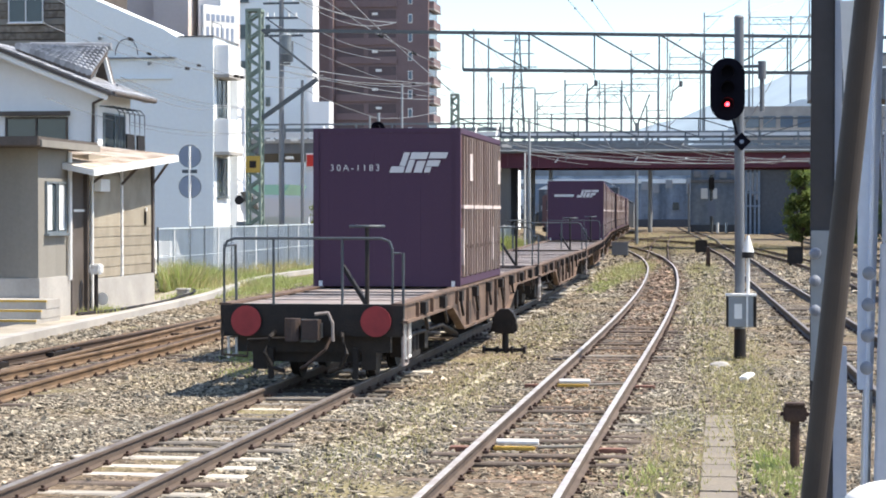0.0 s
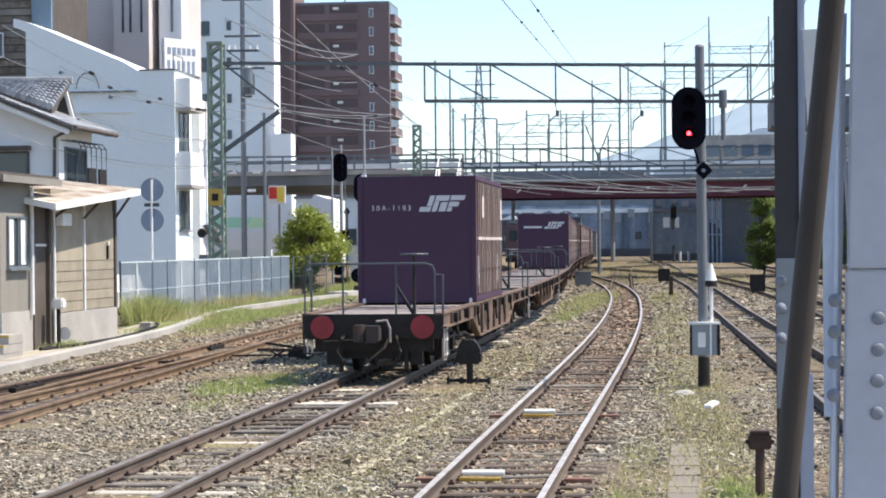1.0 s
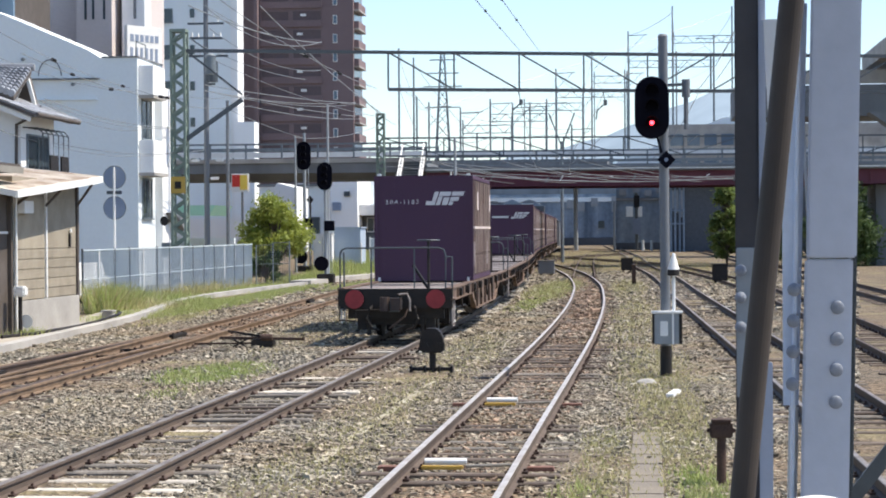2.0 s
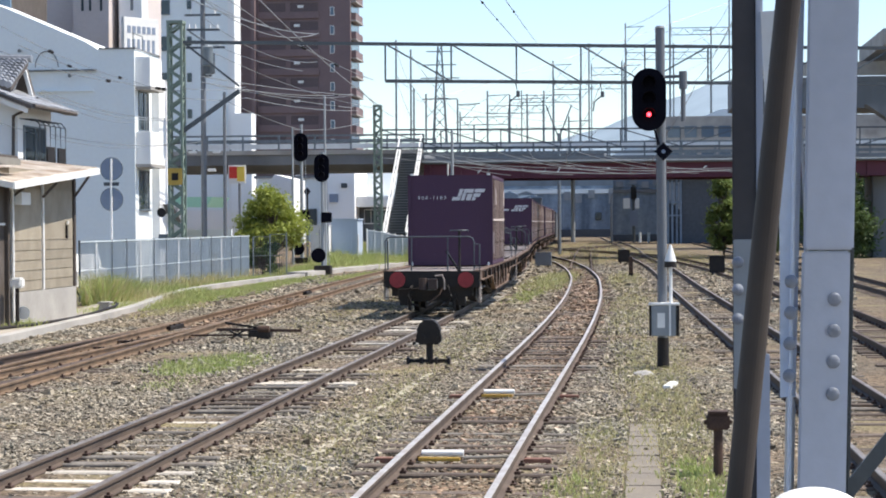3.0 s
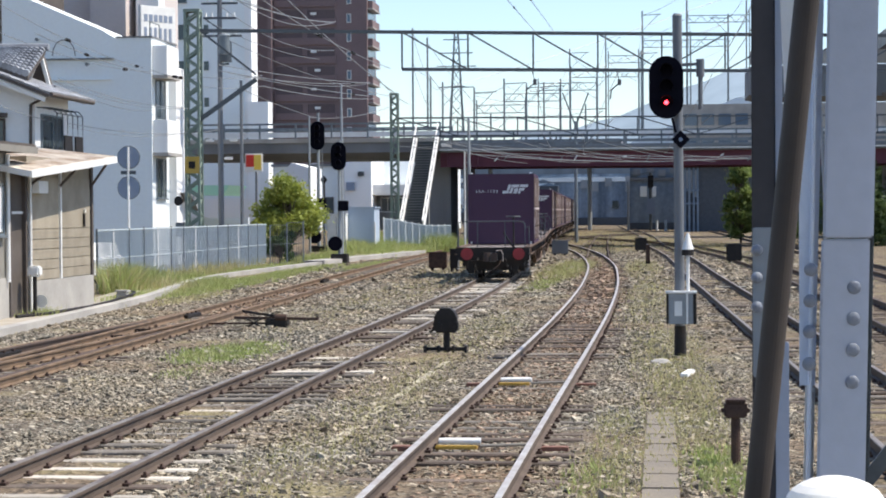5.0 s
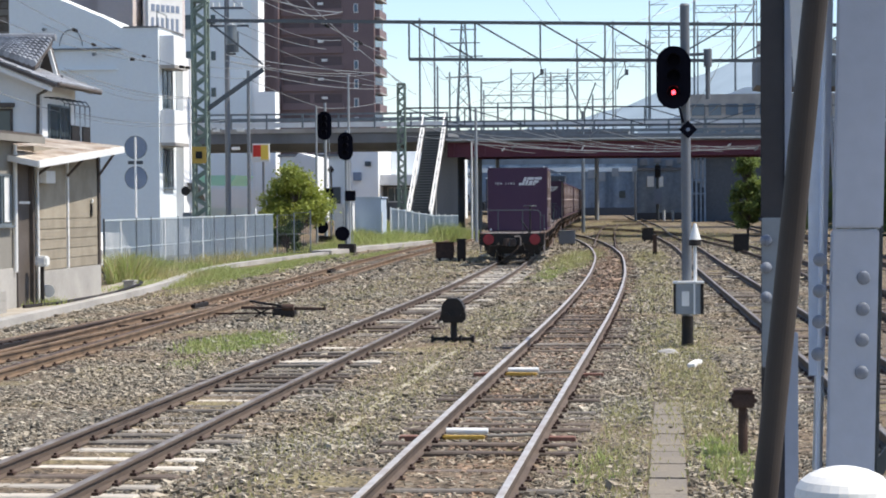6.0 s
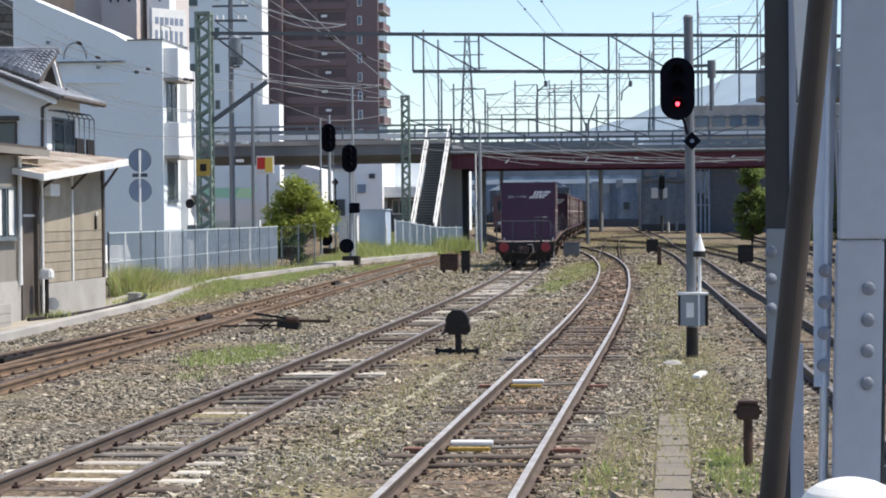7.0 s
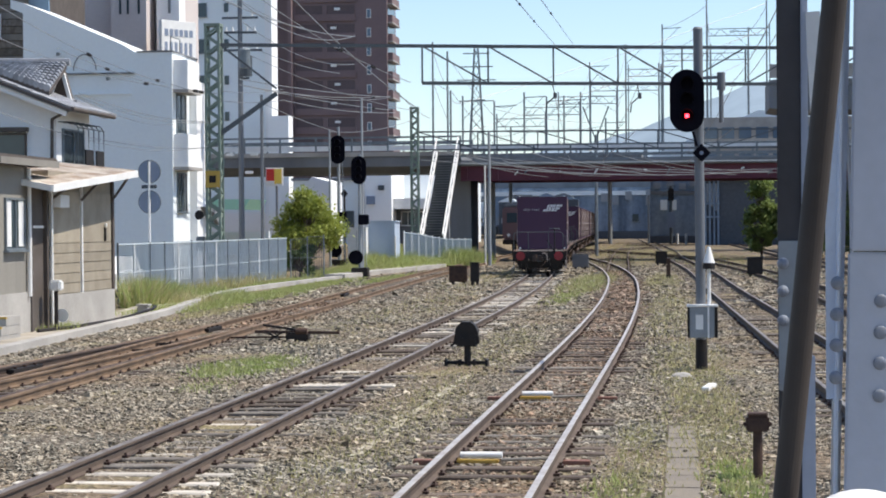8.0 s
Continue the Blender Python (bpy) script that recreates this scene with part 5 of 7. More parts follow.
mast_b = lattice_mast("lattice_mast", -16.2, 125, 0.75, 9.6, 0.42, M_GREENSTEEL, "slim pale green lattice mast on the bank", 0.34)
truss("gantry_beam", (-16.0, 125, 7.1), (24, 129, 7.1), 1.1, 3.6, "thin dark truss beam before the bridge", 0.09)
lattice_mast("lattice_mast", 24.3, 129, 0, 9.6, 0.5, M_GREENSTEEL, "slim lattice mast beyond the tracks", 0.8)

# plain poles: place, foot, top, radius
def pole(x, y, z0, z1, r, material, label, arms=(), name="utility_pole"):
    p = base(name, pose(x, y, z0), label, "pole", "poles of the yard")
    part("shaft", rod((0, 0, -0.3), (0, 0, z1 - z0), r, r * 0.75, 12), material, p)
    for z, l, s in arms:
        a = part("crossarm", bar((-l, 0, z - z0), (l, 0, z - z0), 0.09, 0.1), M_DARKSTEEL, p)
        for i in range(s):
            u = -l + 2 * l * (i + 0.5) / s
            part("insulator", rod((u, 0, z - z0 + 0.05), (u, 0, z - z0 + 0.3), 0.05, 0.03, 8), M_WHITE, a)
    return p


tp = pole(-21.6, 100, 0, 15.5, 0.15, M_MASTGREY, "grey concrete utility pole with transformer", ((12.8, 0.9, 3), (11.2, 1.1, 4), (14.6, 1.0, 4)))
part("transformer", rod((0.35, -0.25, 9.9), (0.35, -0.25, 10.9), 0.3, n=16), M_DARKSTEEL, tp, "round grey transformer")
part("bracket", bar((-0.1, 0, 9.8), (0.5, -0.3, 9.8), 0.08, 0.1), M_DARKSTEEL, tp)
part("lamp", box(-0.75, -0.35, -0.15, 0.1, 6.0, 6.12, 0.03), M_WHITE, tp)
part("lamp", box(0.2, 0.6, -0.15, 0.1, 5.1, 5.25, 0.03), M_WHITE, tp)
lp = pole(-20.55, 100, 0, 9.0, 0.1, M_MASTGREY, "slim grey lamp pole", (), "lamp_pole")
part("lamp_arm", bar((0, 0, 8.6), (-0.25, 0, 8.6), 0.06, 0.06), M_POLEGREY, lp)
part("lamp_head", box(-0.6, -0.2, -0.12, 0.12, 6.0, 6.15, 0.04), M_WHITE, lp)
pole(-16.2, 104, 0, 9.0, 0.075, M_POLEGREY, "thin grey pole behind the signals")
pole(-24.2, 52.5, 0, 14, 0.16, M_POLEGREY, "grey concrete utility pole beside the house", ((8.3, 0.8, 2),))
pole(-11.65, 125, 0.2, 8.2, 0.11, M_POLEGREY, "grey steel pole before the bridge")
pole(-12.2, 128, 0.2, 6.2, 0.06, M_WHITE, "thin white pole before the bridge")

# masts standing far off along the line: x, y, height, has an arm
FAR = [(-21.7, 240, 16.9, 1), (-18.2, 240, 17.9, 1), (-16.9, 260, 18.6, 1), (-14.7, 260, 18.7, 1), (-12.6, 260, 19.1, 1), (-12.3, 280, 24.4, 1), (-8.6, 280, 22.0, 1), (-7.7, 290, 27.6, 1), (-3.0, 280, 24.2, 1), (-2.6, 290, 30.3, 1), (3.5, 285, 33.2, 0), (3.8, 270, 25.7, 1), (9.3, 290, 29.7, 1), (11.4, 280, 32.5, 0), (-25.4, 240, 17.6, 1), (-25.7, 230, 17.6, 0), (-28.3, 235, 23.5, 0), (-26.6, 235, 22.4, 0), (-20.6, 250, 14.4, 1), (-9.1, 250, 15.3, 1)]
for x, y, h, arm in FAR:
    p = base("catenary_mast", pose(x, y, 0), "thin grey catenary mast far along the line", "mast", "far catenary masts")
    part("shaft", rod((0, 0, 10.4 if x < -4.5 else 0), (0, 0, h), 0.12, 0.1, 8), M_WIRESTEEL, p)
    if arm:
        part("arm", bar((0, 0, h - 0.6), (2.6 if x < 5 else -2.6, 0, h - 0.5), 0.1, 0.1), M_WIRESTEEL, p)
        part("stay", bar((0, 0, h - 2.8), (2.2 if x < 5 else -2.2, 0, h - 0.6), 0.06, 0.06), M_WIRESTEEL, p)
for x0, x1, y, z in ((-2.6, 9.3, 290, 25.2), (-7.2, -2.6, 280, 22.4), (-12.3, -2.9, 280, 20.5), (-16.1, -8.3, 270, 18.2), (-19.8, -12.6, 260, 16.3), (3.5, 12.1, 285, 28.1), (-22.4, -16.3, 250, 14.4)):
    t = base("lattice_girder", pose(x0, y, z), "thin grey lattice girder between far masts", "girder", "far lattice girders")
    for dz in (0, 0.95):
        part("chord", bar((0, 0, dz), (x1 - x0, 0, dz), 0.1, 0.1), M_WIRESTEEL, t)
    n = int((x1 - x0) / 0.95)
    for i in range(n):
        u, v = (0, 0.95) if i % 2 else (0.95, 0)
        part("lacing_bar", bar(((x1 - x0) * i / n, 0, u), ((x1 - x0) * (i + 1) / n, 0, v), 0.06, 0.06), M_WIRESTEEL, t)
    for xx in (0.1, x1 - x0 - 0.1):
        part("leg", box(xx - 0.07, xx + 0.07, -0.07, 0.07, (10.4 if x0 + xx < -4.5 else 0) - z, 1.6), M_WIRESTEEL, t)
vd = base("elevated_railway", pose(0, 0, 0), "grey concrete elevated railway deck behind the bridge", "viaduct")
part("deck", box(-34, -4.4, 228, 292, 9.7, 10.4, 0.05), M_CONC_DARK, vd)
for xx, yy in ((-9.0, 260), (-32, 230), (-32, 260), (-32, 290), (-24, 290)):
    part("pier", rod((xx, yy, -0.2), (xx, yy, 9.7), 0.28, n=14), M_POLEGREY, vd, "pale round concrete pier")
vm = base("catenary_mast", pose(-6.6, 160, 0), "grey mast with forked top", "mast", "far catenary masts")
part("shaft", rod((0, 0, 0), (0, 0, 9.4), 0.14, 0.12, 8), M_WIRESTEEL, vm)
for s in (-1, 1):
    part("fork", bar((0, 0, 9.0), (s * 1.0, 0, 11.6), 0.1, 0.1), M_WIRESTEEL, vm)


def wire(a, b, sag, r, label="thin grey wire strung above the tracks", beads=(), bead=0.06):
    a, b = Vector(a), Vector(b)
    pts = [a.lerp(b, i / 14) - Vector((0, 0, sag * 4 * (i / 14) * (1 - i / 14))) for i in range(15)]
    w = base("overhead_wire", pose(*a), label, "wire", "overhead wires")
    part("strand", tube([p - a for p in pts], r, 5), M_WIRE, w)
    for k in beads:
        p = pts[int(k * 14)] - a
        d = (pts[int(k * 14) + 1] - pts[int(k * 14)]).normalized()
        part("insulator", rod(p - d * 2 * bead, p + d * 2 * bead, bead, n=8), M_IRON, w)
        part("insulator", rod(p + d * 3.4 * bead, p + d * 6.5 * bead, bead, n=8), M_IRON, w)
    return w


# catenary over the tracks: messenger and contact wire between the gantries
for xa, xb, z in ((-5.5, -6.9, 7.6), (-1.9, -4.8, 7.5), (2.2, 0.6, 7.5)):
    wire((xa, beam_y(xa), z + 0.9), (xb, 127, z - 0.3), 0.35, 0.014)
    wire((xa, beam_y(xa), z - 0.9), (xb, 127, z - 1.0), 0.05, 0.012)
    wire((xb, 127, z - 0.3), (xb - 0.4, 140, z - 0.35), 0.05, 0.018)
    wire((xb, 127, z - 1.0), (xb - 0.4, 139.8, z - 1.2), 0.02, 0.016)
for xa in (-5.5, -1.9):
    hb = base("wire_bracket", pose(xa, beam_y(xa), 8.5), "small cantilever bracket under the beam", "bracket", "wire brackets")
    part("arm", tube([(0, 0, 0), (0.1, 0, -0.5), (-0.25, 0, -0.8), (-0.3, 0, -1.2)], 0.035, 6), M_DARKSTEEL, hb)
    part("insulator", rod((0.1, 0, -0.35), (0.1, 0, -0.6), 0.08, n=8), M_DARKSTEEL, hb)
# feeders rising out of view over the signal post
wire((-5.29, 89.2, 10.1), (-2.64, 18, 5.89), 0.02, 0.010, beads=(0.45, 0.62), bead=0.03)
wire((-4.51, 89.2, 10.1), (-2.21, 18, 5.88), 0.02, 0.009, beads=(0.5, 0.7), bead=0.03)
wire((2.6, 150, 12.5), (2.3, 40, 7.6), 1.0, 0.014)
wire((3.2, 150, 12.5), (2.6, 40, 7.6), 1.0, 0.014)
# power and telephone lines by the houses
wire((-18.6, 55, 8.6), (-21.6, 85, 8.6), 0.25, 0.012, beads=(0.45, 0.93))
wire((-20.3, 60, 8.2), (-21.5, 86, 8.5), 0.3, 0.012, beads=(0.8,))
wire((-16.9, 50, 5.4), (-19.7, 85, 5.9), 0.5, 0.010)
wire((-18.6, 62, 6.6), (-19.7, 85, 6.9), 0.3, 0.012)
wire((-21.6, 86, 8.6), (-19.2, 85, 8.1), 0.1, 0.012, beads=(0.5,))
wire((-19.5, 90, 12.6), (-20.2, 110, 13.2), 0.2, 0.016)
wire((-21.6, 100, 13.6), (-20.6, 130, 14.6), 0.9, 0.026)
wire((-21.6, 100, 14.5), (-18.4, 140, 12.3), 0.5, 0.026, beads=(0.55, 0.75), bead=0.1)
wire((-21.6, 100, 12.7), (-20.7, 130, 12.8), 0.7, 0.02)
wire((-21.6, 100, 9.5), (-17.7, 125, 10.4), 0.3, 0.022, beads=(0.9,))
wire((-18.5, 95, 8.8), (-17.9, 125, 10.3), 0.25, 0.018)
wire((-18.5, 95, 8.4), (-17.4, 125, 9.4), 0.2, 0.022)
wire((-19.2, 85, 8.2), (-18.5, 95, 8.9), 0.1, 0.014)
wire((-19.2, 85, 7.8), (-18.5, 95, 8.4), 0.1, 0.014)
wire((-20.55, 100, 8.6), (-18.58, 111, 7.6), 0.1, 0.02)
wire((-16.7, 120, 10.5), (-17.1, 140, 9.8), 0.2, 0.02)
wire((-21.6, 100, 11.2), (-16.2, 125, 9.5), 0.4, 0.018)
wire((-18.9, 110, 7.6), (-16.2, 125, 9.0), 0.3, 0.018)
wire((-20.2, 90, 12.58), (-19.95, 125, 14.1), 0.35, 0.03)
wire((-17.95, 95, 13.07), (-17.56, 136, 10.35), 0.25, 0.03)
wire((-21.64, 70, 8.78), (-23.82, 95.3, 9.05), 0.15, 0.016, beads=(0.4,))
wire((-20.85, 70, 7.2), (-22.31, 95, 7.46), 0.25, 0.016)
wire((-20.95, 70, 7.1), (-23.82, 95.3, 7.35), 0.32, 0.014)
wire((-20.6, 95, 9.42), (-17.71, 125, 10.35), 0.12, 0.024)
wire((-20.6, 95, 9.16), (-17.71, 125, 9.56), 0.12, 0.024, beads=(0.9,))
wire((-21.2, 95, 11.5), (-20.84, 125, 11.86), 0.3, 0.02)
wire((-19.37, 65, 5.49), (-20.6, 95, 6.38), 0.3, 0.014)
tf = base("pole_transformer", pose(-20.26, 94.8, 9.9), "grey transformer can and crossarm on a utility pole", "transformer")
part("can", rod((0, 0, 0), (0, 0, 0.85), 0.26, n=18), M_WIRESTEEL, tf)
part("lid", rod((0, 0, 0.85), (0, 0, 0.93), 0.29, 0.2, 18), M_WIRESTEEL, tf)
part("hanger", bar((0, 0.1, 0.7), (-0.34, 0.3, 0.7), 0.08, 0.08), M_DARKSTEEL, tf)
part("crossarm", bar((-1.0, 0.1, 1.7), (0.55, 0.1, 1.68), 0.1, 0.1), M_DARKSTEEL, tf)
part("arm_stay", bar((-0.9, 0.1, 1.65), (-0.3, 0.15, 1.2), 0.05, 0.05), M_DARKSTEEL, tf)
for u in (-0.9, -0.6, 0.1, 0.45):
    part("insulator", rod((u, 0.1, 1.74), (u, 0.1, 1.95), 0.06, 0.04, 8), M_WHITE, tf)
# clutter of wires before the steel span
for i in range(8):
    wire((-14.5 + 1.7 * i, 126 + i, 7.0 - 0.25 * (i % 3)), (-9 + 2.1 * i, 139, 5.7 + 0.2 * (i % 2)), 0.25, 0.02)
wire((-16.0, 125, 7.2), (8, 138, 6.1), 0.6, 0.022)
wire((-16.0, 125, 6.5), (12, 138, 5.9), 0.4, 0.02)
wire((-12.2, 128, 6.1), (6, 139.95, 6.0), 0.4, 0.03)
wire((-14, 134, 7.0), (-4, 138, 5.8), 0.3, 0.03)
for (x0, y0, h0, _), (x1, y1, h1, _) in zip(FAR, FAR[1:] + FAR[:1]):
    wire((x0, y0, h0 - 0.6), (x1, y1, h1 - 0.9), 0.4, 0.03)
    wire((x0, y0, h0 - 4.0), (x1, y1, h1 - 4.4), 0.3, 0.03)


# ---- signals ----
def signal_head(parent, w, h, y, zc, red, x=0.0):
    """An oblong black backboard with hooded lamps that faces -y."""
    n = 12
    r = w / 2
    pts = [(x + r * math.cos(a), zc + h / 2 - r + r * math.sin(a)) for a in [math.pi * i / n for i in range(n + 1)]]
    pts += [(x + r * math.cos(a), zc - h / 2 + r + r * math.sin(a)) for a in [math.pi + math.pi * i / n for i in range(n + 1)]]
    bd = part("backboard", prism(pts, 0.03, "y", y), M_SIGBLACK, parent, "oblong matt black backboard")
    part("lamp_case", box(x - r * 0.55, x + r * 0.55, y + 0.03, y + 0.3, zc - h * 0.36, zc + h * 0.36, 0.03), M_SIGBLACK, parent)
    for k, dz in enumerate((-0.24, 0.02, 0.27)):
        z = zc + dz * h
        hood = bmesh.new()
        ring = [math.radians(a) for a in range(-40, 221, 20)]
        rr = r * 0.40
        va = [hood.verts.new((x + rr * math.cos(a), y, z + rr * math.sin(a))) for a in ring]
        vb = [hood.verts.new((x + rr * math.cos(a), y - 0.26 if 0 < math.sin(a) else y - 0.12, z + rr * math.sin(a))) for a in ring]
        vc = [hood.verts.new((x + (rr - 0.012) * math.cos(a), y, z + (rr - 0.012) * math.sin(a))) for a in ring]
        vd = [hood.verts.new((x + (rr - 0.012) * math.cos(a), y - 0.25 if 0 < math.sin(a) else y - 0.11, z + (rr - 0.012) * math.sin(a))) for a in ring]
        for i in range(len(ring) - 1):
            hood.faces.new((va[i], va[i + 1], vb[i + 1], vb[i]))
            hood.faces.new((vc[i + 1], vc[i], vd[i], vd[i + 1]))
            hood.faces.new((vb[i], vb[i + 1], vd[i + 1], vd[i]))
        part("hood", hood, M_SIGBLACK, bd)
        lit = red and k == 0
        part("lens", rod((x, y - 0.002, z), (x, y - 0.02, z), rr * (0.3 if lit else 0.85), n=18), M_RED_LAMP if lit else M_SIGBLACK, bd, "glowing red lens" if lit else "unlit dark lens")


def near_signal():
    s = base("railway_signal", pose(0.3, 35.3, 0), "grey railway signal post showing a red light", "signal", "railway signals")
    part("mast", rod((0, 0, -0.2), (-0.03, 0, 5.78), 0.085, 0.08, 18), M_MASTGREY, s, "grey signal mast")
    part("mast_cap", rod((-0.03, 0, 5.78), (-0.03, 0, 5.82), 0.09, 0.06, 18), M_MASTGREY, s)
    part("mast_foot", rod((0, 0, -0.1), (0, 0, 0.52), 0.105, 0.1, 18), M_IRON, s, "black tarred mast foot")
    signal_head(s, 0.58, 1.06, -0.22, 4.56, True, -0.22)
    for z in (4.3, 4.9):
        part("bracket", bar((-0.22, -0.1, z), (0.02, 0.0, z), 0.06, 0.05), M_MASTGREY, s)
    part("crossbar", bar((-0.15, 0.1, 4.95), (0.35, 0.1, 4.97), 0.05, 0.05), M_MASTGREY, s)
    part("rear_lamp", rod((0.36, 0.1, 4.75), (0.36, 0.1, 5.05), 0.07, n=12), M_MASTGREY, s)
    part("rear_post", rod((0.36, 0.1, 4.2), (0.36, 0.1, 4.75), 0.04, n=8), M_MASTGREY, s)
    d = part("diamond_plate", rod((0.02, -0.14, 3.68), (0.02, -0.17, 3.68), 0.155, n=4), M_SIGBLACK, s, "black diamond plate with pale centre")
    part("plate_centre", rod((0.02, -0.172, 3.68), (0.02, -0.178, 3.68), 0.035, n=12), M_SIGNBLUE, d)
    part("plate_stem", rod((-0.06, -0.1, 3.8), (-0.12, -0.12, 4.05), 0.025, n=8), M_SIGBLACK, s)
    bx = part("relay_box", box(-0.2, 0.22, -0.3, -0.1, 0.56, 1.08, 0.012), M_POLEGREY, s, "pale grey relay box in a black frame")
    for x0, x1 in ((-0.235, -0.2), (0.22, 0.27)):
        part("box_edge", box(x0, x1, -0.31, -0.09, 0.56, 1.1, 0.005), M_IRON, bx)
    part("box_lid", box(-0.25, 0.28, -0.33, -0.07, 1.08, 1.12, 0.01), M_WHITE, bx)
    part("box_bar", box(0.10, 0.13, -0.32, -0.3, 0.56, 1.08), M_WHITE, bx)
    part("box_plate", box(-0.1, 0.03, -0.306, -0.3, 0.7, 0.95, 0.003), M_WHITE, bx)
    part("conduit", rod((0.13, -0.2, 1.1), (0.13, -0.2, 1.78), 0.03, n=8), M_WHITE, s)
    cone = part("cable_cone", rod((0.13, -0.2, 1.82), (0.13, -0.2, 2.1), 0.1, 0.02, 16), M_WHITE, s, "white cone cap on a cable pipe")
    part("cone_base", rod((0.13, -0.2, 1.72), (0.13, -0.2, 1.82), 0.105, 0.10, 16), M_IRON, cone)
    return s


near_signal()


def twin_signal(x, y, z0, ztop, zc, w, h, label):
    s = base("railway_signal", pose(x, y, z0), label, "signal", "railway signals")
    part("mast", rod((0, 0, -0.2), (0, 0, ztop - z0), 0.1, 0.08, 12), M_POLEGREY, s)
    signal_head(s, w, h, -0.3, zc - z0, False)
    part("foot", box(-0.4, 0.4, -0.4, 0.4, -0.3, 0.45, 0.03), M_IRON, s, "dark concrete foot")
    part("route_box", box(-0.05, 0.45, -0.3, 0.0, 2.55, 3.05, 0.03), M_SIGBLACK, s)
    part("round_lamp", rod((-0.2, -0.25, 0.95), (-0.2, -0.1, 0.95), 0.36, n=18), M_SIGBLACK, s, "round black lamp board")
    part("ladder", bar((0.28, 0.2, 0), (0.18, 0.1, zc - z0), 0.03, 0.05), M_POLEGREY, s)
    return s


twin_signal(-15.7, 100, 0, 6.0, 5.22, 0.75, 1.38, "grey signal post with dark oblong board")
twin_signal(-18.58, 111, 0.2, 7.9, 6.65, 0.8, 1.55, "tall grey signal post beside the bush")
pole(-18.9, 110, 0, 7.7, 0.07, M_POLEGREY, "thin grey pole beside a signal")
am = base("marker_post", pose(-18.77, 114, 0.2), "dark marker post with arrow head", "post")
part("shaft", rod((0, 0, 0), (0, 0, 3.9), 0.06), M_IRON, am)
part("head", prism([(0, 3.85), (0.2, 4.1), (0.0, 4.35), (-0.2, 4.1)], 0.06, "y", -0.05), M_IRON, am)

cab = base("equipment_cabinet", pose(-18.25, 115, 0.15), "white steel equipment cabinet on a concrete base", "cabinet")
part("body", box(-0.52, 0.52, 0, 0.9, 0.1, 2.2, 0.03), M_WHITE, cab)
part("base_block", box(-0.6, 0.6, -0.08, 1.0, -0.2, 0.1), M_CONC, cab)
part("door_seam", box(-0.01, 0.01, -0.006, 0.0, 0.25, 2.05), M_DARKSTEEL, cab)
part("lid", box(-0.56, 0.56, -0.05, 0.95, 2.2, 2.26, 0.01), M_WHITE, cab)
hut = base("relay_hut", pose(-16.98, 116, 0.2), "blue grey metal relay hut on the bank", "hut")
part("body", box(-0.75, 0.75, 0, 2.2, 0.0, 2.5, 0.02), M_HUT, hut)
part("roof", box(-0.82, 0.82, -0.08, 2.3, 2.5, 2.58, 0.02), M_HUT, hut)
part("door", box(-0.4, 0.4, -0.03, 0.0, 0.15, 2.2, 0.01), M_HUT, hut)
part("side_pipe", rod((0.8, -0.1, 0), (0.8, -0.1, 1.7), 0.05), M_WHITE, hut)

rs = base("round_sign_post", pose(-19.7, 75, 0), "two round faded signs on a white post", "sign")
part("post", rod((0, 0, 0), (0, 0, 4.95), 0.045), M_WHITE, rs)
for z in (4.58, 3.45):
    d = part("disc", rod((0, 0.06, z), (0, 0.09, z), 0.42, n=32), M_SIGNBLUE, rs, "round faded blue grey sign back")
    part("rim", tube([(0.42 * math.cos(a * math.tau / 32), 0.07, z + 0.42 * math.sin(a * math.tau / 32)) for a in range(33)], 0.02, 6), M_WIRESTEEL, d)
    part("stiffener", box(-0.3, 0.3, 0.04, 0.06, z - 0.03, z + 0.03), M_SIGNBLUE, d)
part("bracket", box(-0.28, 0.28, -0.02, 0.06, 3.95, 4.08), M_DARKSTEEL, rs)


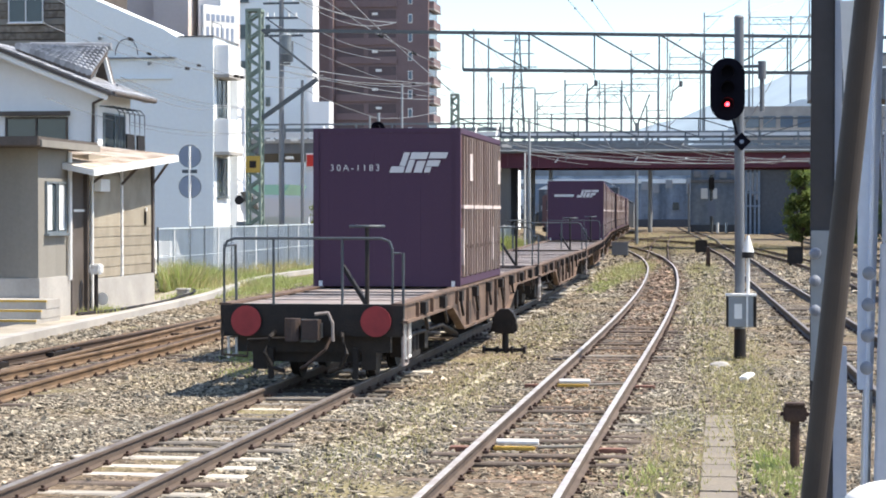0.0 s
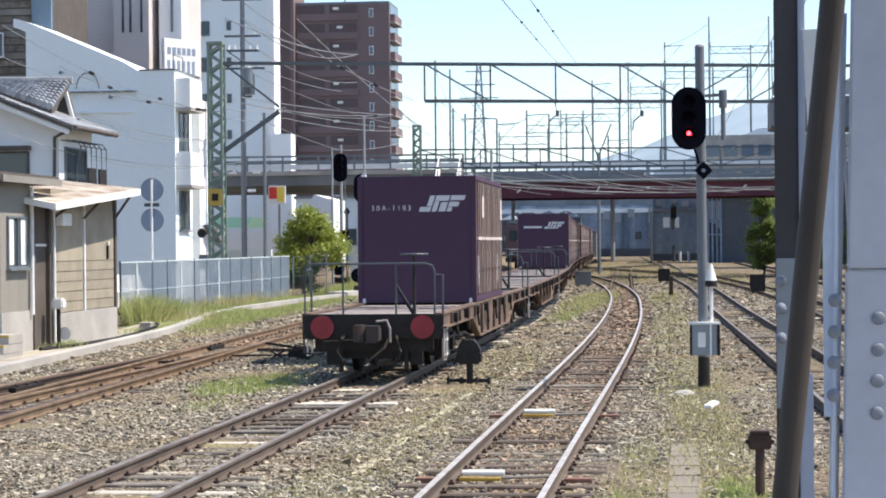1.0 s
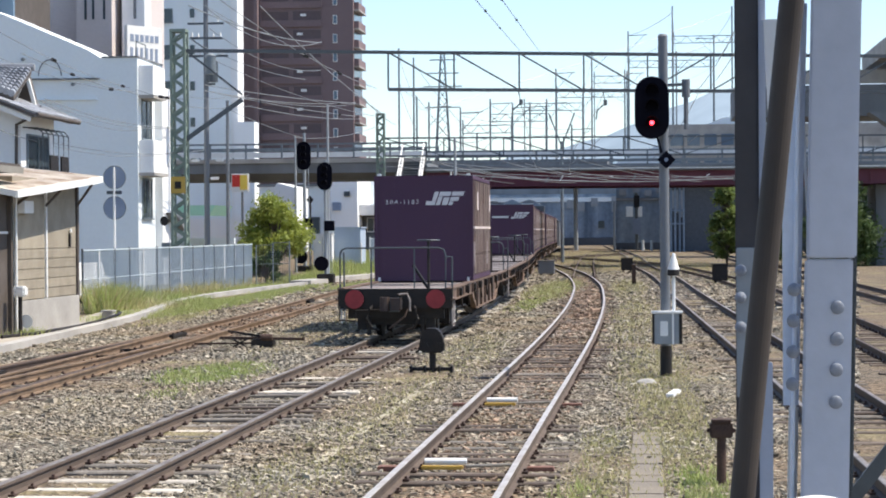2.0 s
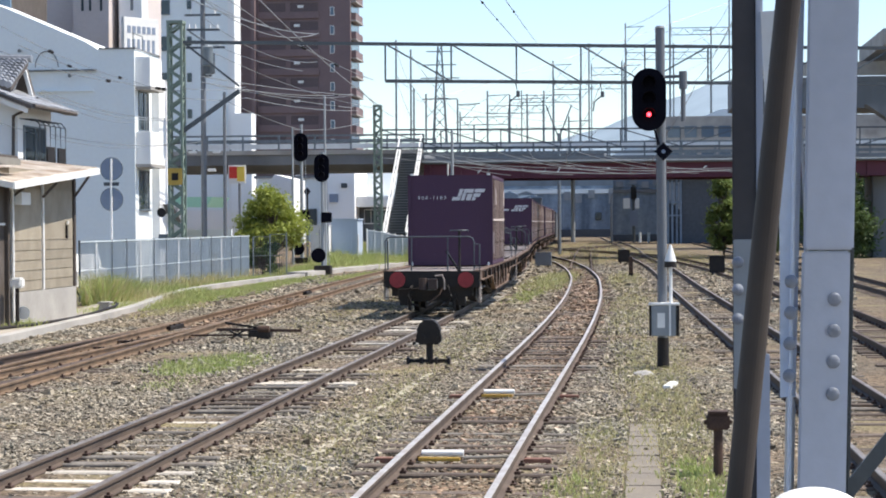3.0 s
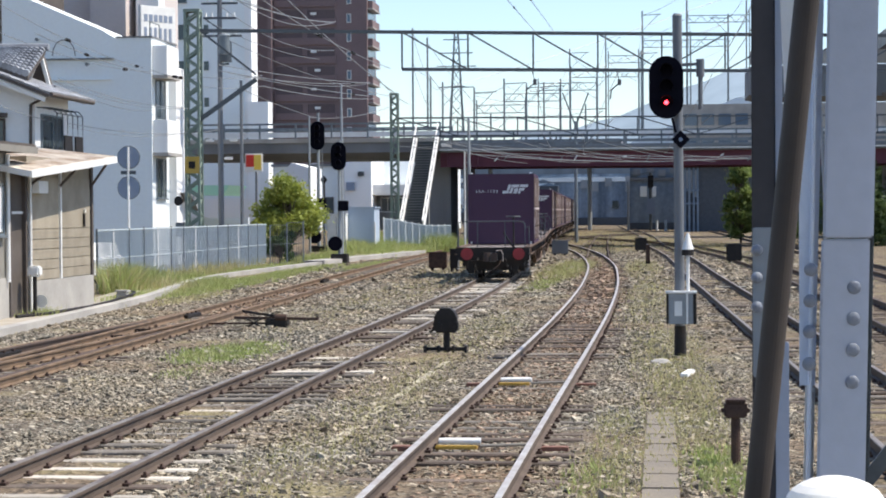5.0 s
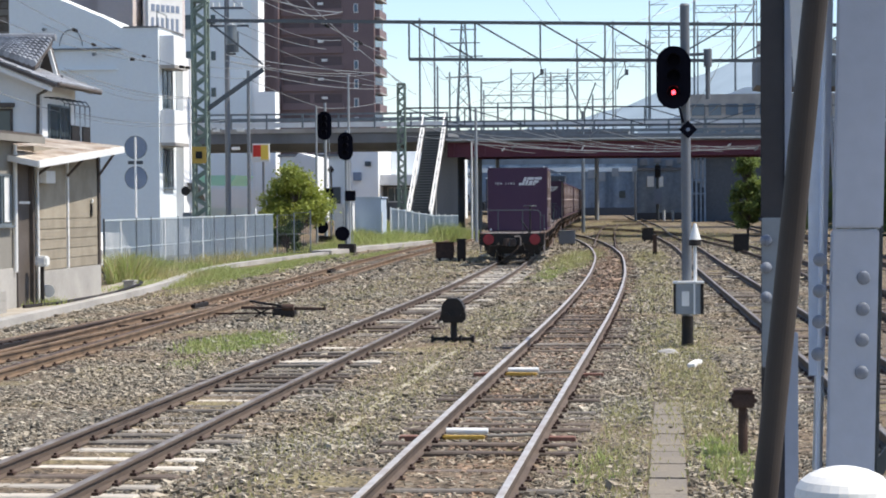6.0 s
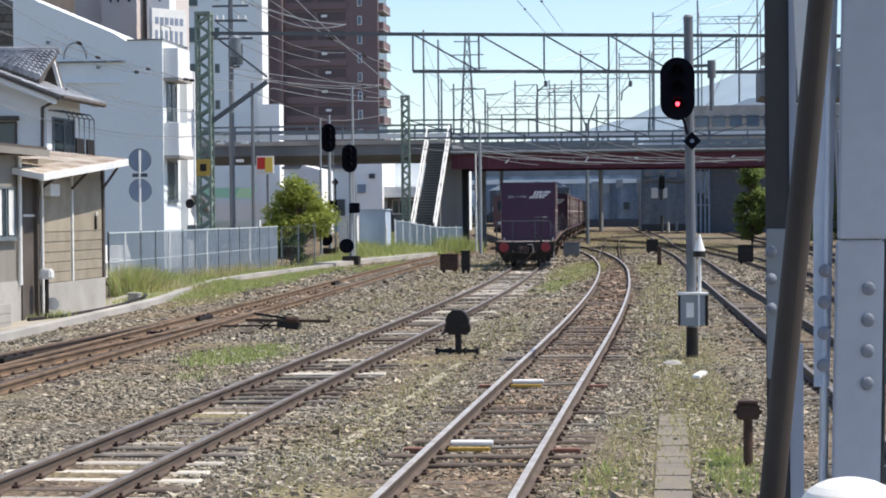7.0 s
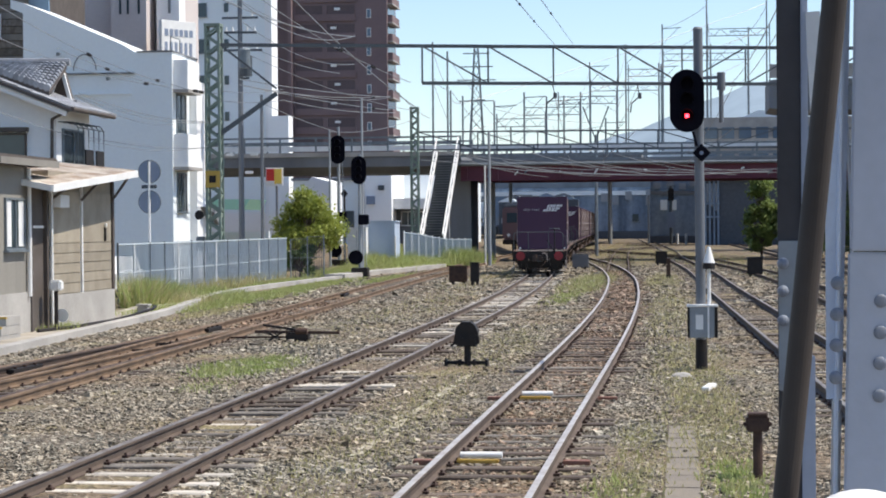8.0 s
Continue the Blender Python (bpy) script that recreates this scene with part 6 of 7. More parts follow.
# ---- platform roof column close to the camera ----
def platform_column():
    pf = tagged(put("platform", box(-0.45, 1.7, -25, 6.2, -0.1, 0.95, 0.02), M_CONC), "worn concrete station platform", "platform", kind="structure")
    # Canopy out of view, added only to hold light off the platform.
    cn = base("platform_canopy", pose(0, 0, 0), "unseen grey canopy added for shade on the platform", "canopy", kind="structure")
    part("roof_sheet", box(0.05, 2.4, -14, 2.6, 4.26, 4.32), M_BLUEWALL, cn)
    for yy in (-10, -5, 0, 2.4):
        part("purlin", box(0.1, 2.35, yy, yy + 0.12, 4.2, 4.26), M_GREYSTEEL, cn)
    c = base("roof_column", pose(0, 0, 0), "grey blue riveted steel roof column", "column")
    Y = 4.2
    LEAN = -0.0225                       # sideways lean per metre of height
    def xb(x, z):
        return x + LEAN * (2.95 - z)
    def plate(x0, x1, y0, y1, z0, z1, name, material, label="", bevel=0.004):
        bm = box(x0, x1, y0, y1, z0, z1, bevel)
        for v in bm.verts:
            v.co.x = xb(v.co.x, v.co.z)
        return part(name, bm, material, c, label)
    # front flange, with a cover plate above the joint
    fl = plate(0.328, 0.424, Y, Y + 0.012, 0.95, 2.43, "front_flange", M_GREYSTEEL, "grey blue flange with rivet heads")
    plate(0.331, 0.43, Y - 0.008, Y + 0.012, 2.432, 4.2, "front_flange", M_GREYSTEEL)
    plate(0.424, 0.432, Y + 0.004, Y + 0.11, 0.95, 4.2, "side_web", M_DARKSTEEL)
    # inner leg towards the track; its lit look is in the pale colour
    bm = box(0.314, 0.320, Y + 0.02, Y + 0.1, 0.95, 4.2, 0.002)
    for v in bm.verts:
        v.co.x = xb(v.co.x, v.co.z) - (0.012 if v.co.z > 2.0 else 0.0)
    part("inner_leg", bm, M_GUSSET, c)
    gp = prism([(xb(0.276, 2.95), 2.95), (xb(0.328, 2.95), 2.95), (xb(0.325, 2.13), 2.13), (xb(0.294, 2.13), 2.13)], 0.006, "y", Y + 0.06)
    part("gusset_plate", gp, M_GUSSET, c, "tapering gusset plate, sky light painted pale blue")
    # White colour stands in for sunlight on this strip.
    plate(0.306, 0.326, Y + 0.07, Y + 0.078, 0.95, 2.13, "sunlit_strip", M_WHITE, "strip painted white to look sunlit")
    for z in (2.36, 2.297, 2.235, 2.17):
        for bx_, z_, yy in ((0.308, z + 0.008, Y + 0.005), (0.394, z - 0.028, Y - 0.002)):
            bm = bmesh.new()
            bmesh.ops.create_uvsphere(bm, u_segments=14, v_segments=8, radius=0.014, matrix=pose(xb(bx_, z_), yy, z_) @ Matrix.Diagonal((1, 0.8 if bx_ < 0.35 else 0.42, 1, 1)))
            part("rivet", bm, M_RIVET, c)
    part("diagonal_brace", bar((0.41, Y + 0.2, 1.90), (0.62, Y + 0.2, 2.17), 0.012, 0.03), M_DARKSTEEL, c, "dark diagonal brace")
    # second, darker column behind
    d = base("roof_column", pose(0, 0, 0), "dark grey steel roof column with bolted plate", "column")
    Y2 = 4.6
    bm = box(0.195, 0.247, Y2, Y2 + 0.012, 0.95, 4.2, 0.003)
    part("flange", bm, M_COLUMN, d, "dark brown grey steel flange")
    part("web", box(0.247, 0.262, Y2 - 0.01, Y2 + 0.12, 0.95, 4.2, 0.003), M_GREYSTEEL, d)
    part("splice_plate", box(0.196, 0.25, Y2 - 0.012, Y2, 2.12, 2.45, 0.002), M_POLEGREY, d, "pale bolted splice plate")
    for z in (2.40, 2.34, 2.275):
        bm = bmesh.new()
        bmesh.ops.create_uvsphere(bm, u_segments=12, v_segments=8, radius=0.013, matrix=pose(0.205, Y2 - 0.014, z))
        part("bolt", bm, M_RIVET, d)
    part("back_leg", box(0.243, 0.272, Y2 - 0.05, Y2 - 0.04, 0.95, 2.2, 0.002), M_GREYSTEEL, d)
    part("brace", bar((0.272, Y2 - 0.02, 2.95), (0.29, Y2 - 0.02, 2.55), 0.03, 0.02), M_WHITE, d)
    # slanting pipe in front
    p = base("slanting_pipe", pose(0, 0, 0), "brown grey painted pipe leaning by the column", "pipe")
    k = (0.272 - 0.175) / (2.89 - 1.95)
    part("pipe", rod((0.175 - k * (1.95 - 0.95), 3.95, 0.95), (0.175 + k * (4.2 - 1.95), 3.95, 4.2), 0.024, n=24), M_PIPE, p)
    w = base("hanging_cable", pose(0, 0, 0), "thin white cable along the column", "cable")
    part("cable", tube([(0.318, 4.3, 3.2), (0.318, 4.3, 2.83), (0.323, 4.3, 2.68), (0.33, 4.3, 2.52), (0.331, 4.3, 2.3)], 0.0035, 6), M_WHITE, w)
    cp = base("bollard", pose(0.292, 3.6, 0.95), "white bollard with rounded cap on the platform", "bollard")
    part("shaft", rod((0, 0, 0), (0, 0, 1.03), 0.08, n=32), M_POLEGREY, cp)
    bm = bmesh.new()
    bmesh.ops.create_uvsphere(bm, u_segments=32, v_segments=12, radius=0.086, matrix=Matrix.Translation((0, 0, 1.03)) @ Matrix.Diagonal((1, 1, 0.58, 1)))
    part("cap", bm, M_WHITE, cp, "rounded white cap")


platform_column()


# ---- distance: viaduct, halls, hill ----
def distance():
    v = base("concrete_viaduct", pose(0, 0, 0), "grey concrete viaduct beside the yard", "viaduct")
    part("deck", prism([(7.8, 12.7), (9.0, 12.5), (60, 12.5), (60, 15.6), (7.8, 15.2)], 10, "y", 186), M_CONC_DARK, v)
    part("parapet", box(7.8, 60, 186, 186.3, 15.4, 16.6), M_CONC, v)
    part("slab", prism([(20, 17.2), (60, 20), (60, 23), (20, 18.6)], 20, "y", 176), M_CONC, v, "pale concrete slab")
    part("cross_beam", prism([(19.0, 12.5), (60, 12.5), (60, 9), (24, 9)], 3, "y", 180), M_CONC_DARK, v)
    for xx in (22.5, 34, 46):
        part("pier", box(xx - 0.9, xx + 0.9, 180, 183, 0, 12.5, 0.05), M_CONC, v, "pale concrete pier")
    b = base("blue_clad_hall", pose(0, 0, 0), "long blue grey clad hall beyond the bridge", "hall")
    part("wall", box(-60, 1.5, 345, 370, 0, 8.6), M_BLUESHED, b)
    part("upper_wall", box(-60, 1.5, 348, 370, 8.6, 11.5), M_CONC_DARK, b)
    for i in range(22):
        part("wall_rib", box(-42 + 2 * i, -41.8 + 2 * i, 344.85, 345, 0, 8.4), M_BLUESHED, b)
    part("eave_band", box(-60, 1.5, 344.7, 345, 7.3, 8.0), M_BLUEWALL, b)
    part("window_dark", box(-8.2, -7.2, 344.6, 344.8, 2.9, 4.1), M_GLASS, b)
    for xx, z0, z1 in ((-13.4, 6.2, 7.6), (-11.6, 5.7, 7.2), (-9.4, 6.5, 7.9), (0.3, 5.9, 7.4)):
        part("sign_panel", box(xx, xx + 1.1, 344.4, 344.6, z0, z1), M_POLEGREY, b)
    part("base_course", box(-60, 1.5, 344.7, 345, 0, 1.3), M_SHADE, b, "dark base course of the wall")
    for xx in (-6.0, -3.2):
        part("notice_panel", box(xx, xx + 2.2, 344.6, 344.9, 5.6, 8.2), M_POLEGREY, b)
    k = base("dark_hall", pose(0, 0, 0), "dark grey hall with white panels beyond the bridge", "hall")
    # The hall's dark wall is shade put into its colour.
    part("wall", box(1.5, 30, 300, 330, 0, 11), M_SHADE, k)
    for z in (3.5, 6.4, 8.6):
        part("panel", box(2.4, 3.4, 299.9, 300, z, z + 1.4), M_POLEGREY, k)
        part("panel", box(4.2, 5.0, 299.9, 300, z, z + 1.4), M_POLEGREY, k)
    part("crossing_beam", bar((1.6, 299.8, 5.4), (5.4, 299.8, 5.9), 0.2, 0.3), M_POLEGREY, k)
    s = base("station_terrace", pose(0, 0, 0), "pale station building with rows of windows", "building")
    part("wall", box(2, 40, 235, 250, 7.6, 14.4), M_CONC, s)
    # Shade of the ground storey is painted by its dark cladding.
    part("base_storey", box(2.5, 40, 236, 250, 0, 7.6), M_SHADE, s, "ground storey with shade painted dark")
    for i, xx in enumerate((2.52, 3.0, 3.5, 3.95)):
        part("frame_post", box(xx, xx + 0.22, 235.7, 236, 0, 7.6), M_BLUESHED, s)
        if i < 3:
            part("pale_panel", box(xx + 0.23, xx + 0.46, 235.8, 236, 4.9 - 0.5 * i, 7.0), M_POLEGREY, s)
    for z in (3.1, 4.6):
        part("cross_rail", box(2.5, 4.2, 235.6, 235.7, z, z + 0.2), M_BLUESHED, s)
    for z in (9.2, 12.0):
        for i in range(7):
            part("window", box(2.6 + 1.9 * i, 4.0 + 1.9 * i, 234.9, 235, z, z + 1.3), M_GLASS_BLUE, s)
        part("ledge", box(1.8, 40, 234.6, 235, z - 0.8, z - 0.4), M_WHITE, s)
    # hills
    bm = bmesh.new()
    prev = None
    for i in range(61):
        x = -420 + i * 20
        h = 62 + 85 * smoothstep(-180, 160, x) + 10 * noise.noise((x * 0.012, 3.1, 0)) + 4 * noise.noise((x * 0.04, 1.1, 0))
        cur = [bm.verts.new(p) for p in ((x, 1500, -5), (x, 1700, h * 0.62), (x, 1950, h), (x, 2400, -5))]
        if prev:
            for j in range(3):
                bm.faces.new((prev[j], cur[j], cur[j + 1], prev[j + 1])).smooth = True
        prev = cur
    tagged(put("backdrop_hill", bm, M_HILL), "horizon hills with blue haze painted in", "hill", kind="structure")
    r = base("far_roof_hall", pose(0, 0, 0), "pale sloping roof beyond the wires", "building")
    part("roof", prism([(-4, 11.0), (9.5, 16.6), (14, 16.6), (14, 10), (-4, 10)], 10, "y", 262), M_BLUEWALL, r, "pale blue sloping roof")
    part("wall", box(-4, 14, 262.2, 272, 0, 10), M_BLUESHED, r)
    for i in range(9):
        part("wall_rib", box(-3.9 + 0.8 * i, -3.78 + 0.8 * i, 262.05, 262.2, 0.9, 6.2), M_BLUESHED, r)
    part("base_course", box(-4, 14, 262.0, 262.2, 0, 0.9), M_SHADE, r, "dark base course")
    # Flat dark strip drawn as the shadow under the eave.
    part("painted_eave_shadow", box(-4, 14, 261.9, 262.2, 6.2, 6.6), M_CONC_DARK, r)
    for xx in (-2.72, -1.55):
        part("white_panel", box(xx, xx + 0.85, 261.8, 262.0, 4.2, 5.5), M_BLUEWALL, r, "pale square wall panel")
    for xx, z0 in ((-3.6, 6.9), (-1.9, 7.3), (-0.4, 6.8), (1.0, 7.2)):
        part("sign_panel", box(xx, xx + 0.9, 261.8, 262.2, z0, z0 + 0.8), M_POLEGREY, r)
    part("drain_pipe", rod((-4.2, 261.8, 0), (-4.2, 261.8, 6.1), 0.16), M_POLEGREY, r)
    q = base("dark_signal_post", pose(-1.35, 253, 0), "dark blue signal post before the hall", "signal")
    part("post", rod((0, 0, -0.1), (0, 0, 7.0), 0.2), M_DARKSTEEL, q)
    part("equipment_case", box(-0.45, 0.5, -0.3, 0.3, 2.0, 3.9, 0.05), M_SIGNBLUE, q, "blue equipment case")
    part("signal_head", box(-0.35, 0.35, -0.25, 0.25, 5.2, 6.8, 0.1), M_IRON, q)
    for xx, yy in ((-0.6, 250), (0.45, 248)):
        q = base("marker_stub", pose(xx, yy, 0), "short white marker stub beside the track", "post", "marker stubs")
        part("post", rod((0, 0, -0.1), (0, 0, 1.25), 0.17), M_WHITE, q)


distance()


def pylon(x, y, h):
    p = base("power_pylon", pose(x, y, 0), "grey steel power pylon far behind the bridge", "pylon")
    for sx in (-1, 1):
        for sy in (-1, 1):
            part("leg", bar((sx * 2.2, sy * 2.2, 0), (sx * 0.35, sy * 0.35, h), 0.22, 0.22), M_WIRESTEEL, p)
    n = 16
    for i in range(n):
        a, b = i / n, (i + 1) / n
        wa, wb = 2.2 - 1.85 * a, 2.2 - 1.85 * b
        for s in (-1, 1):
            part("brace", bar((-wa * s, -wa, h * a), (wb * s, -wb, h * b), 0.12, 0.12), M_WIRESTEEL, p)
    for k, l in ((0.97, 2.6), (0.9, 3.2), (0.83, 3.8), (0.72, 3.4)):
        part("crossarm", bar((-l, 0, h * k), (l, 0, h * k), 0.2, 0.2), M_WIRESTEEL, p)
    return p


pylon(-39.6, 400, 37)


def far_town():
    """Small houses and sheds seen beneath the bridge."""
    rnd = random.Random(5)
    tones = [M_BLUESHED, M_BLUEWALL, M_SHADE, M_CONC_DARK, M_BLUESHED, M_SHADE]
    for i in range(22):
        x, y = -40 + 1.15 * i + rnd.uniform(-0.8, 0.8), rnd.uniform(318, 338)
        w, h = rnd.uniform(1.2, 3.4), rnd.uniform(2.2, 7.0)
        b = base("far_shed", pose(x, y, 0), "small blue grey shed beyond the bridge", "shed", "far sheds")
        part("wall", box(-w / 2, w / 2, 0, 3, 0, h), tones[i % 6], b)
        part("roof", prism([(-w / 2 - 0.2, h), (w / 2 + 0.2, h), (0.1, h + rnd.uniform(0.2, 0.9))], 3.2, "y", -0.1), tones[(i + 2) % 6], b)
        for k in range(2):
            u = rnd.uniform(-w * 0.4, w * 0.2)
            part("window", box(u, u + 0.5, -0.05, 0, h * 0.45, h * 0.45 + 0.8), M_GLASS if k else M_POLEGREY, b)


far_town()


def parked_locomotive(y0):
    x = xA(y0 + 8)
    d = math.degrees(math.atan((xA(y0 + 16) - xA(y0)) / 16))
    k = base("parked_locomotive", pose(xA(y0), y0, RAIL, 0, 0, -d), "brown maroon locomotive parked beyond the bridge", "locomotive")
    paint = mat("dull_brown_maroon", (0.17, 0.10, 0.10), 0.6, 0, 0.15, 0.6, 10, 0.05, (0.12, 0.07, 0.07), 0.7)
    body = part("body", box(-1.35, 1.35, 0.4, 15.6, 1.1, 3.75, 0.12), paint, k)
    part("roof", box(-1.25, 1.25, 0.6, 15.4, 3.75, 4.1, 0.14), M_CONC_DARK, k, "grey curved roof")
    part("frame", box(-1.3, 1.3, 0.1, 15.9, 0.75, 1.1), M_IRON, k)
    for u in (-1.0, 0.1):
        part("cab_window", box(u, u + 0.9, 0.36, 0.4, 2.5, 3.3), M_GLASS, k)
    for s in (-1, 1):
        part("headlight", rod((s * 0.85, 0.33, 1.5), (s * 0.85, 0.4, 1.5), 0.13, n=14), M_WHITE, k)
        part("side_band", box(min(s * 1.352, s * 1.36), max(s * 1.352, s * 1.36), 0.6, 15.4, 1.9, 2.0), M_CREAM, k)
        for yy in (1.6, 3.9, 11.9, 14.2):
            part("wheel", rod((s * 0.5, yy, 0.5), (s * 0.65, yy, 0.5), 0.5, n=20), M_IRON, k)
    for yy in (3.5, 12.0):
        part("pantograph", tube([(-0.8, yy, 4.1), (-0.8, yy + 0.9, 4.75), (0.8, yy + 0.9, 4.75), (0.8, yy, 4.1)], 0.05, 6), M_DARKSTEEL, k)
    part("coupler", box(-0.15, 0.15, -0.2, 0.15, 0.75, 1.0, 0.03), M_RUST, k)


parked_locomotive(166)


# ---- vegetation ----
def leaf_mesh(name, pts, size, material, parent, rng, label=""):
    """Many small leaf blades at pts, as one mesh."""
    n = len(pts)
    d = rng.normal(size=(n, 3))
    d /= np.linalg.norm(d, axis=1)[:, None]
    e = np.cross(d, rng.normal(size=(n, 3)))
    e /= np.linalg.norm(e, axis=1)[:, None]
    s = (size * rng.uniform(0.6, 1.5, n))[:, None]
    v = np.stack([pts - d * s, pts + e * s * 0.45, pts + d * s, pts - e * s * 0.45], 1).reshape(-1, 3)
    me = bpy.data.meshes.new(name)
    me.from_pydata(v.tolist(), [], np.arange(4 * n).reshape(n, 4).tolist())
    me.materials.append(material)
    ob = new(name, me)
    ob.parent = parent
    if label:
        tagged(ob, label)
    tagged(ob, kind="stuff")
    return ob


M_LEAF_MID = leafy("mid_leaf_green", (0.26, 0.33, 0.10), (0.13, 0.19, 0.055), 0.4)


def broadleaf(name, x, y, z, radius, height, seed, material, label, leaf=0.13, clumps=26, per=300, low=0.15):
    rng = np.random.default_rng(seed)
    rnd = random.Random(seed)
    t = base(name, pose(x, y, z), label, "tree" if height > 4.6 else "bush")
    part("trunk", tube([(0, 0, -0.2), (0.05, 0.03, height * 0.25), (-0.05, 0.05, height * 0.5), (0.05, 0, height * 0.75)], 0.09, 8), M_BARK, t)
    pts = []
    for i in range(clumps):
        a, k = rnd.uniform(0, math.tau), rnd.uniform(low, 1.0)
        wide = radius * math.sin(math.pi * min(0.93, 0.16 + 0.8 * k)) * rnd.uniform(0.45, 1.0)
        c = Vector((wide * math.cos(a), wide * math.sin(a), height * k * rnd.uniform(0.9, 1.02)))
        part("limb", tube([(0, 0, c.z * 0.4), c * 0.55 + Vector((0, 0, c.z * 0.15)), c], 0.03, 5), M_BARK, t)
        q = rng.normal(size=(per, 3))
        q = q * radius * rnd.uniform(0.11, 0.2)
        q[:, 2] *= 0.75
        pts.append(q + np.array(c))
    leaf_mesh("crown", np.concatenate(pts), leaf, material, t, rng)
    return t


broadleaf("bush", -19.7, 108, 0.2, 1.8, 3.9, 19, M_LEAF, "bright green leafy bush by the fence", 0.10, 48, 260, 0.36)
broadleaf("bush", -18.6, 99.5, 0, 0.8, 1.7, 12, M_LEAF_DARK, "dark green shrub behind the mesh fence", 0.09, 14, 200)
broadleaf("tree", 5.75, 153, 0, 1.4, 6.3, 13, M_LEAF_MID, "sunlit green tree under the road bridge", 0.13, 46, 220, 0.12)
broadleaf("tree", 8.8, 152, 0, 2.4, 5.2, 14, M_LEAF_DARK, "dark green tree beside the tracks", 0.15, 34, 280, 0.1)
broadleaf("tree", 12.6, 140, 0, 2.6, 5.6, 15, M_LEAF_DARK, "shaded green tree beneath the viaduct", 0.15, 34, 280, 0.1)
broadleaf("tree", 18.6, 160, 0, 3.0, 7.0, 17, M_LEAF_DARK, "dark green tree by the viaduct pier", 0.17, 34, 280, 0.1)


def grass(name, areas, material, label, seed, tall=0.25):
    """Thin blades over patches (x, y, radius x, radius y, count, height)."""
    rng = np.random.default_rng(seed)
    vs = []
    for x, y, rx, ry, n, h in areas:
        a, r = rng.uniform(0, math.tau, n), np.sqrt(rng.uniform(0, 1, n)) * (0.55 + 0.6 * rng.random(n))
        px, py = x + rx * r * np.cos(a), y + ry * r * np.sin(a)
        # clumping
        cl = rng.normal(size=(n, 2)) * 0.05
        px, py = np.round(px / 0.22) * 0.22 + cl[:, 0] * 1.6, np.round(py / 0.3) * 0.3 + cl[:, 1] * 2
        pz = np.array([gz(u, v) for u, v in zip(px, py)])
        hh = h * rng.uniform(0.35, 1.15, n)
        lean = rng.normal(size=(n, 2)) * (hh * 0.4)[:, None]
        w = 0.008 + 0.012 * rng.random(n) + h * 0.012
        b = rng.uniform(0, math.tau, n)
        p0 = np.stack([px - w * np.cos(b), py - w * np.sin(b), pz - 0.02], 1)
        p1 = np.stack([px + w * np.cos(b), py + w * np.sin(b), pz - 0.02], 1)
        p2 = np.stack([px + lean[:, 0], py + lean[:, 1], pz + hh], 1)
        vs.append(np.stack([p0, p1, p2], 1).reshape(-1, 3))
    v = np.concatenate(vs)
    me = bpy.data.meshes.new(name)
    me.from_pydata(v.tolist(), [], np.arange(len(v)).reshape(-1, 3).tolist())
    me.materials.append(material)
    return tagged(new(name, me), label, "grass", kind="stuff")


grass("grass", [(-7.7, 36.0, 0.9, 3.0, 3000, 0.08), (-7.4, 31.5, 0.4, 1.5, 260, 0.06), (-14.9, 72, 1.1, 9, 4300, 0.15), (-15.2, 86, 0.8, 11, 3300, 0.14), (-17.4, 67.5, 0.8, 3.2, 2600, 0.55),
                (-17.6, 74, 0.6, 5, 900, 0.35), (-17.4, 88, 0.8, 9, 1800, 0.22), (-17.2, 103, 1.5, 6, 2600, 0.35), (-16.5, 118, 2.0, 12, 6500, 0.5), (-15.0, 126, 1.8, 9, 5000, 0.6), (-14.4, 128, 1.7, 4, 4200, 1.1), (-13.2, 131, 1.2, 4, 1500, 0.8),
                (0.5, 20.4, 0.22, 1.4, 800, 0.07), (-15.4, 60, 0.7, 5, 1500, 0.2), (-14.3, 63, 0.5, 6, 900, 0.12), (-16.2, 70, 0.6, 6, 1800, 0.25), (-13.6, 95, 0.6, 10, 1500, 0.15), (0.58, 18.8, 0.2, 0.9, 200, 0.08), (-0.7, 19.2, 0.25, 1.4, 260, 0.07), (-3.9, 88, 0.9, 16, 2000, 0.13), (-15.0, 48.5, 0.4, 1.2, 300, 0.25),
                (-4.0, 70, 0.5, 8, 900, 0.1), (-16.95, 63.8, 0.5, 1.5, 1300, 0.9), (-17.3, 66.5, 0.5, 2.5, 1300, 0.7)],
      M_GRASS, "green summer grass along the kerb and bank", 21)
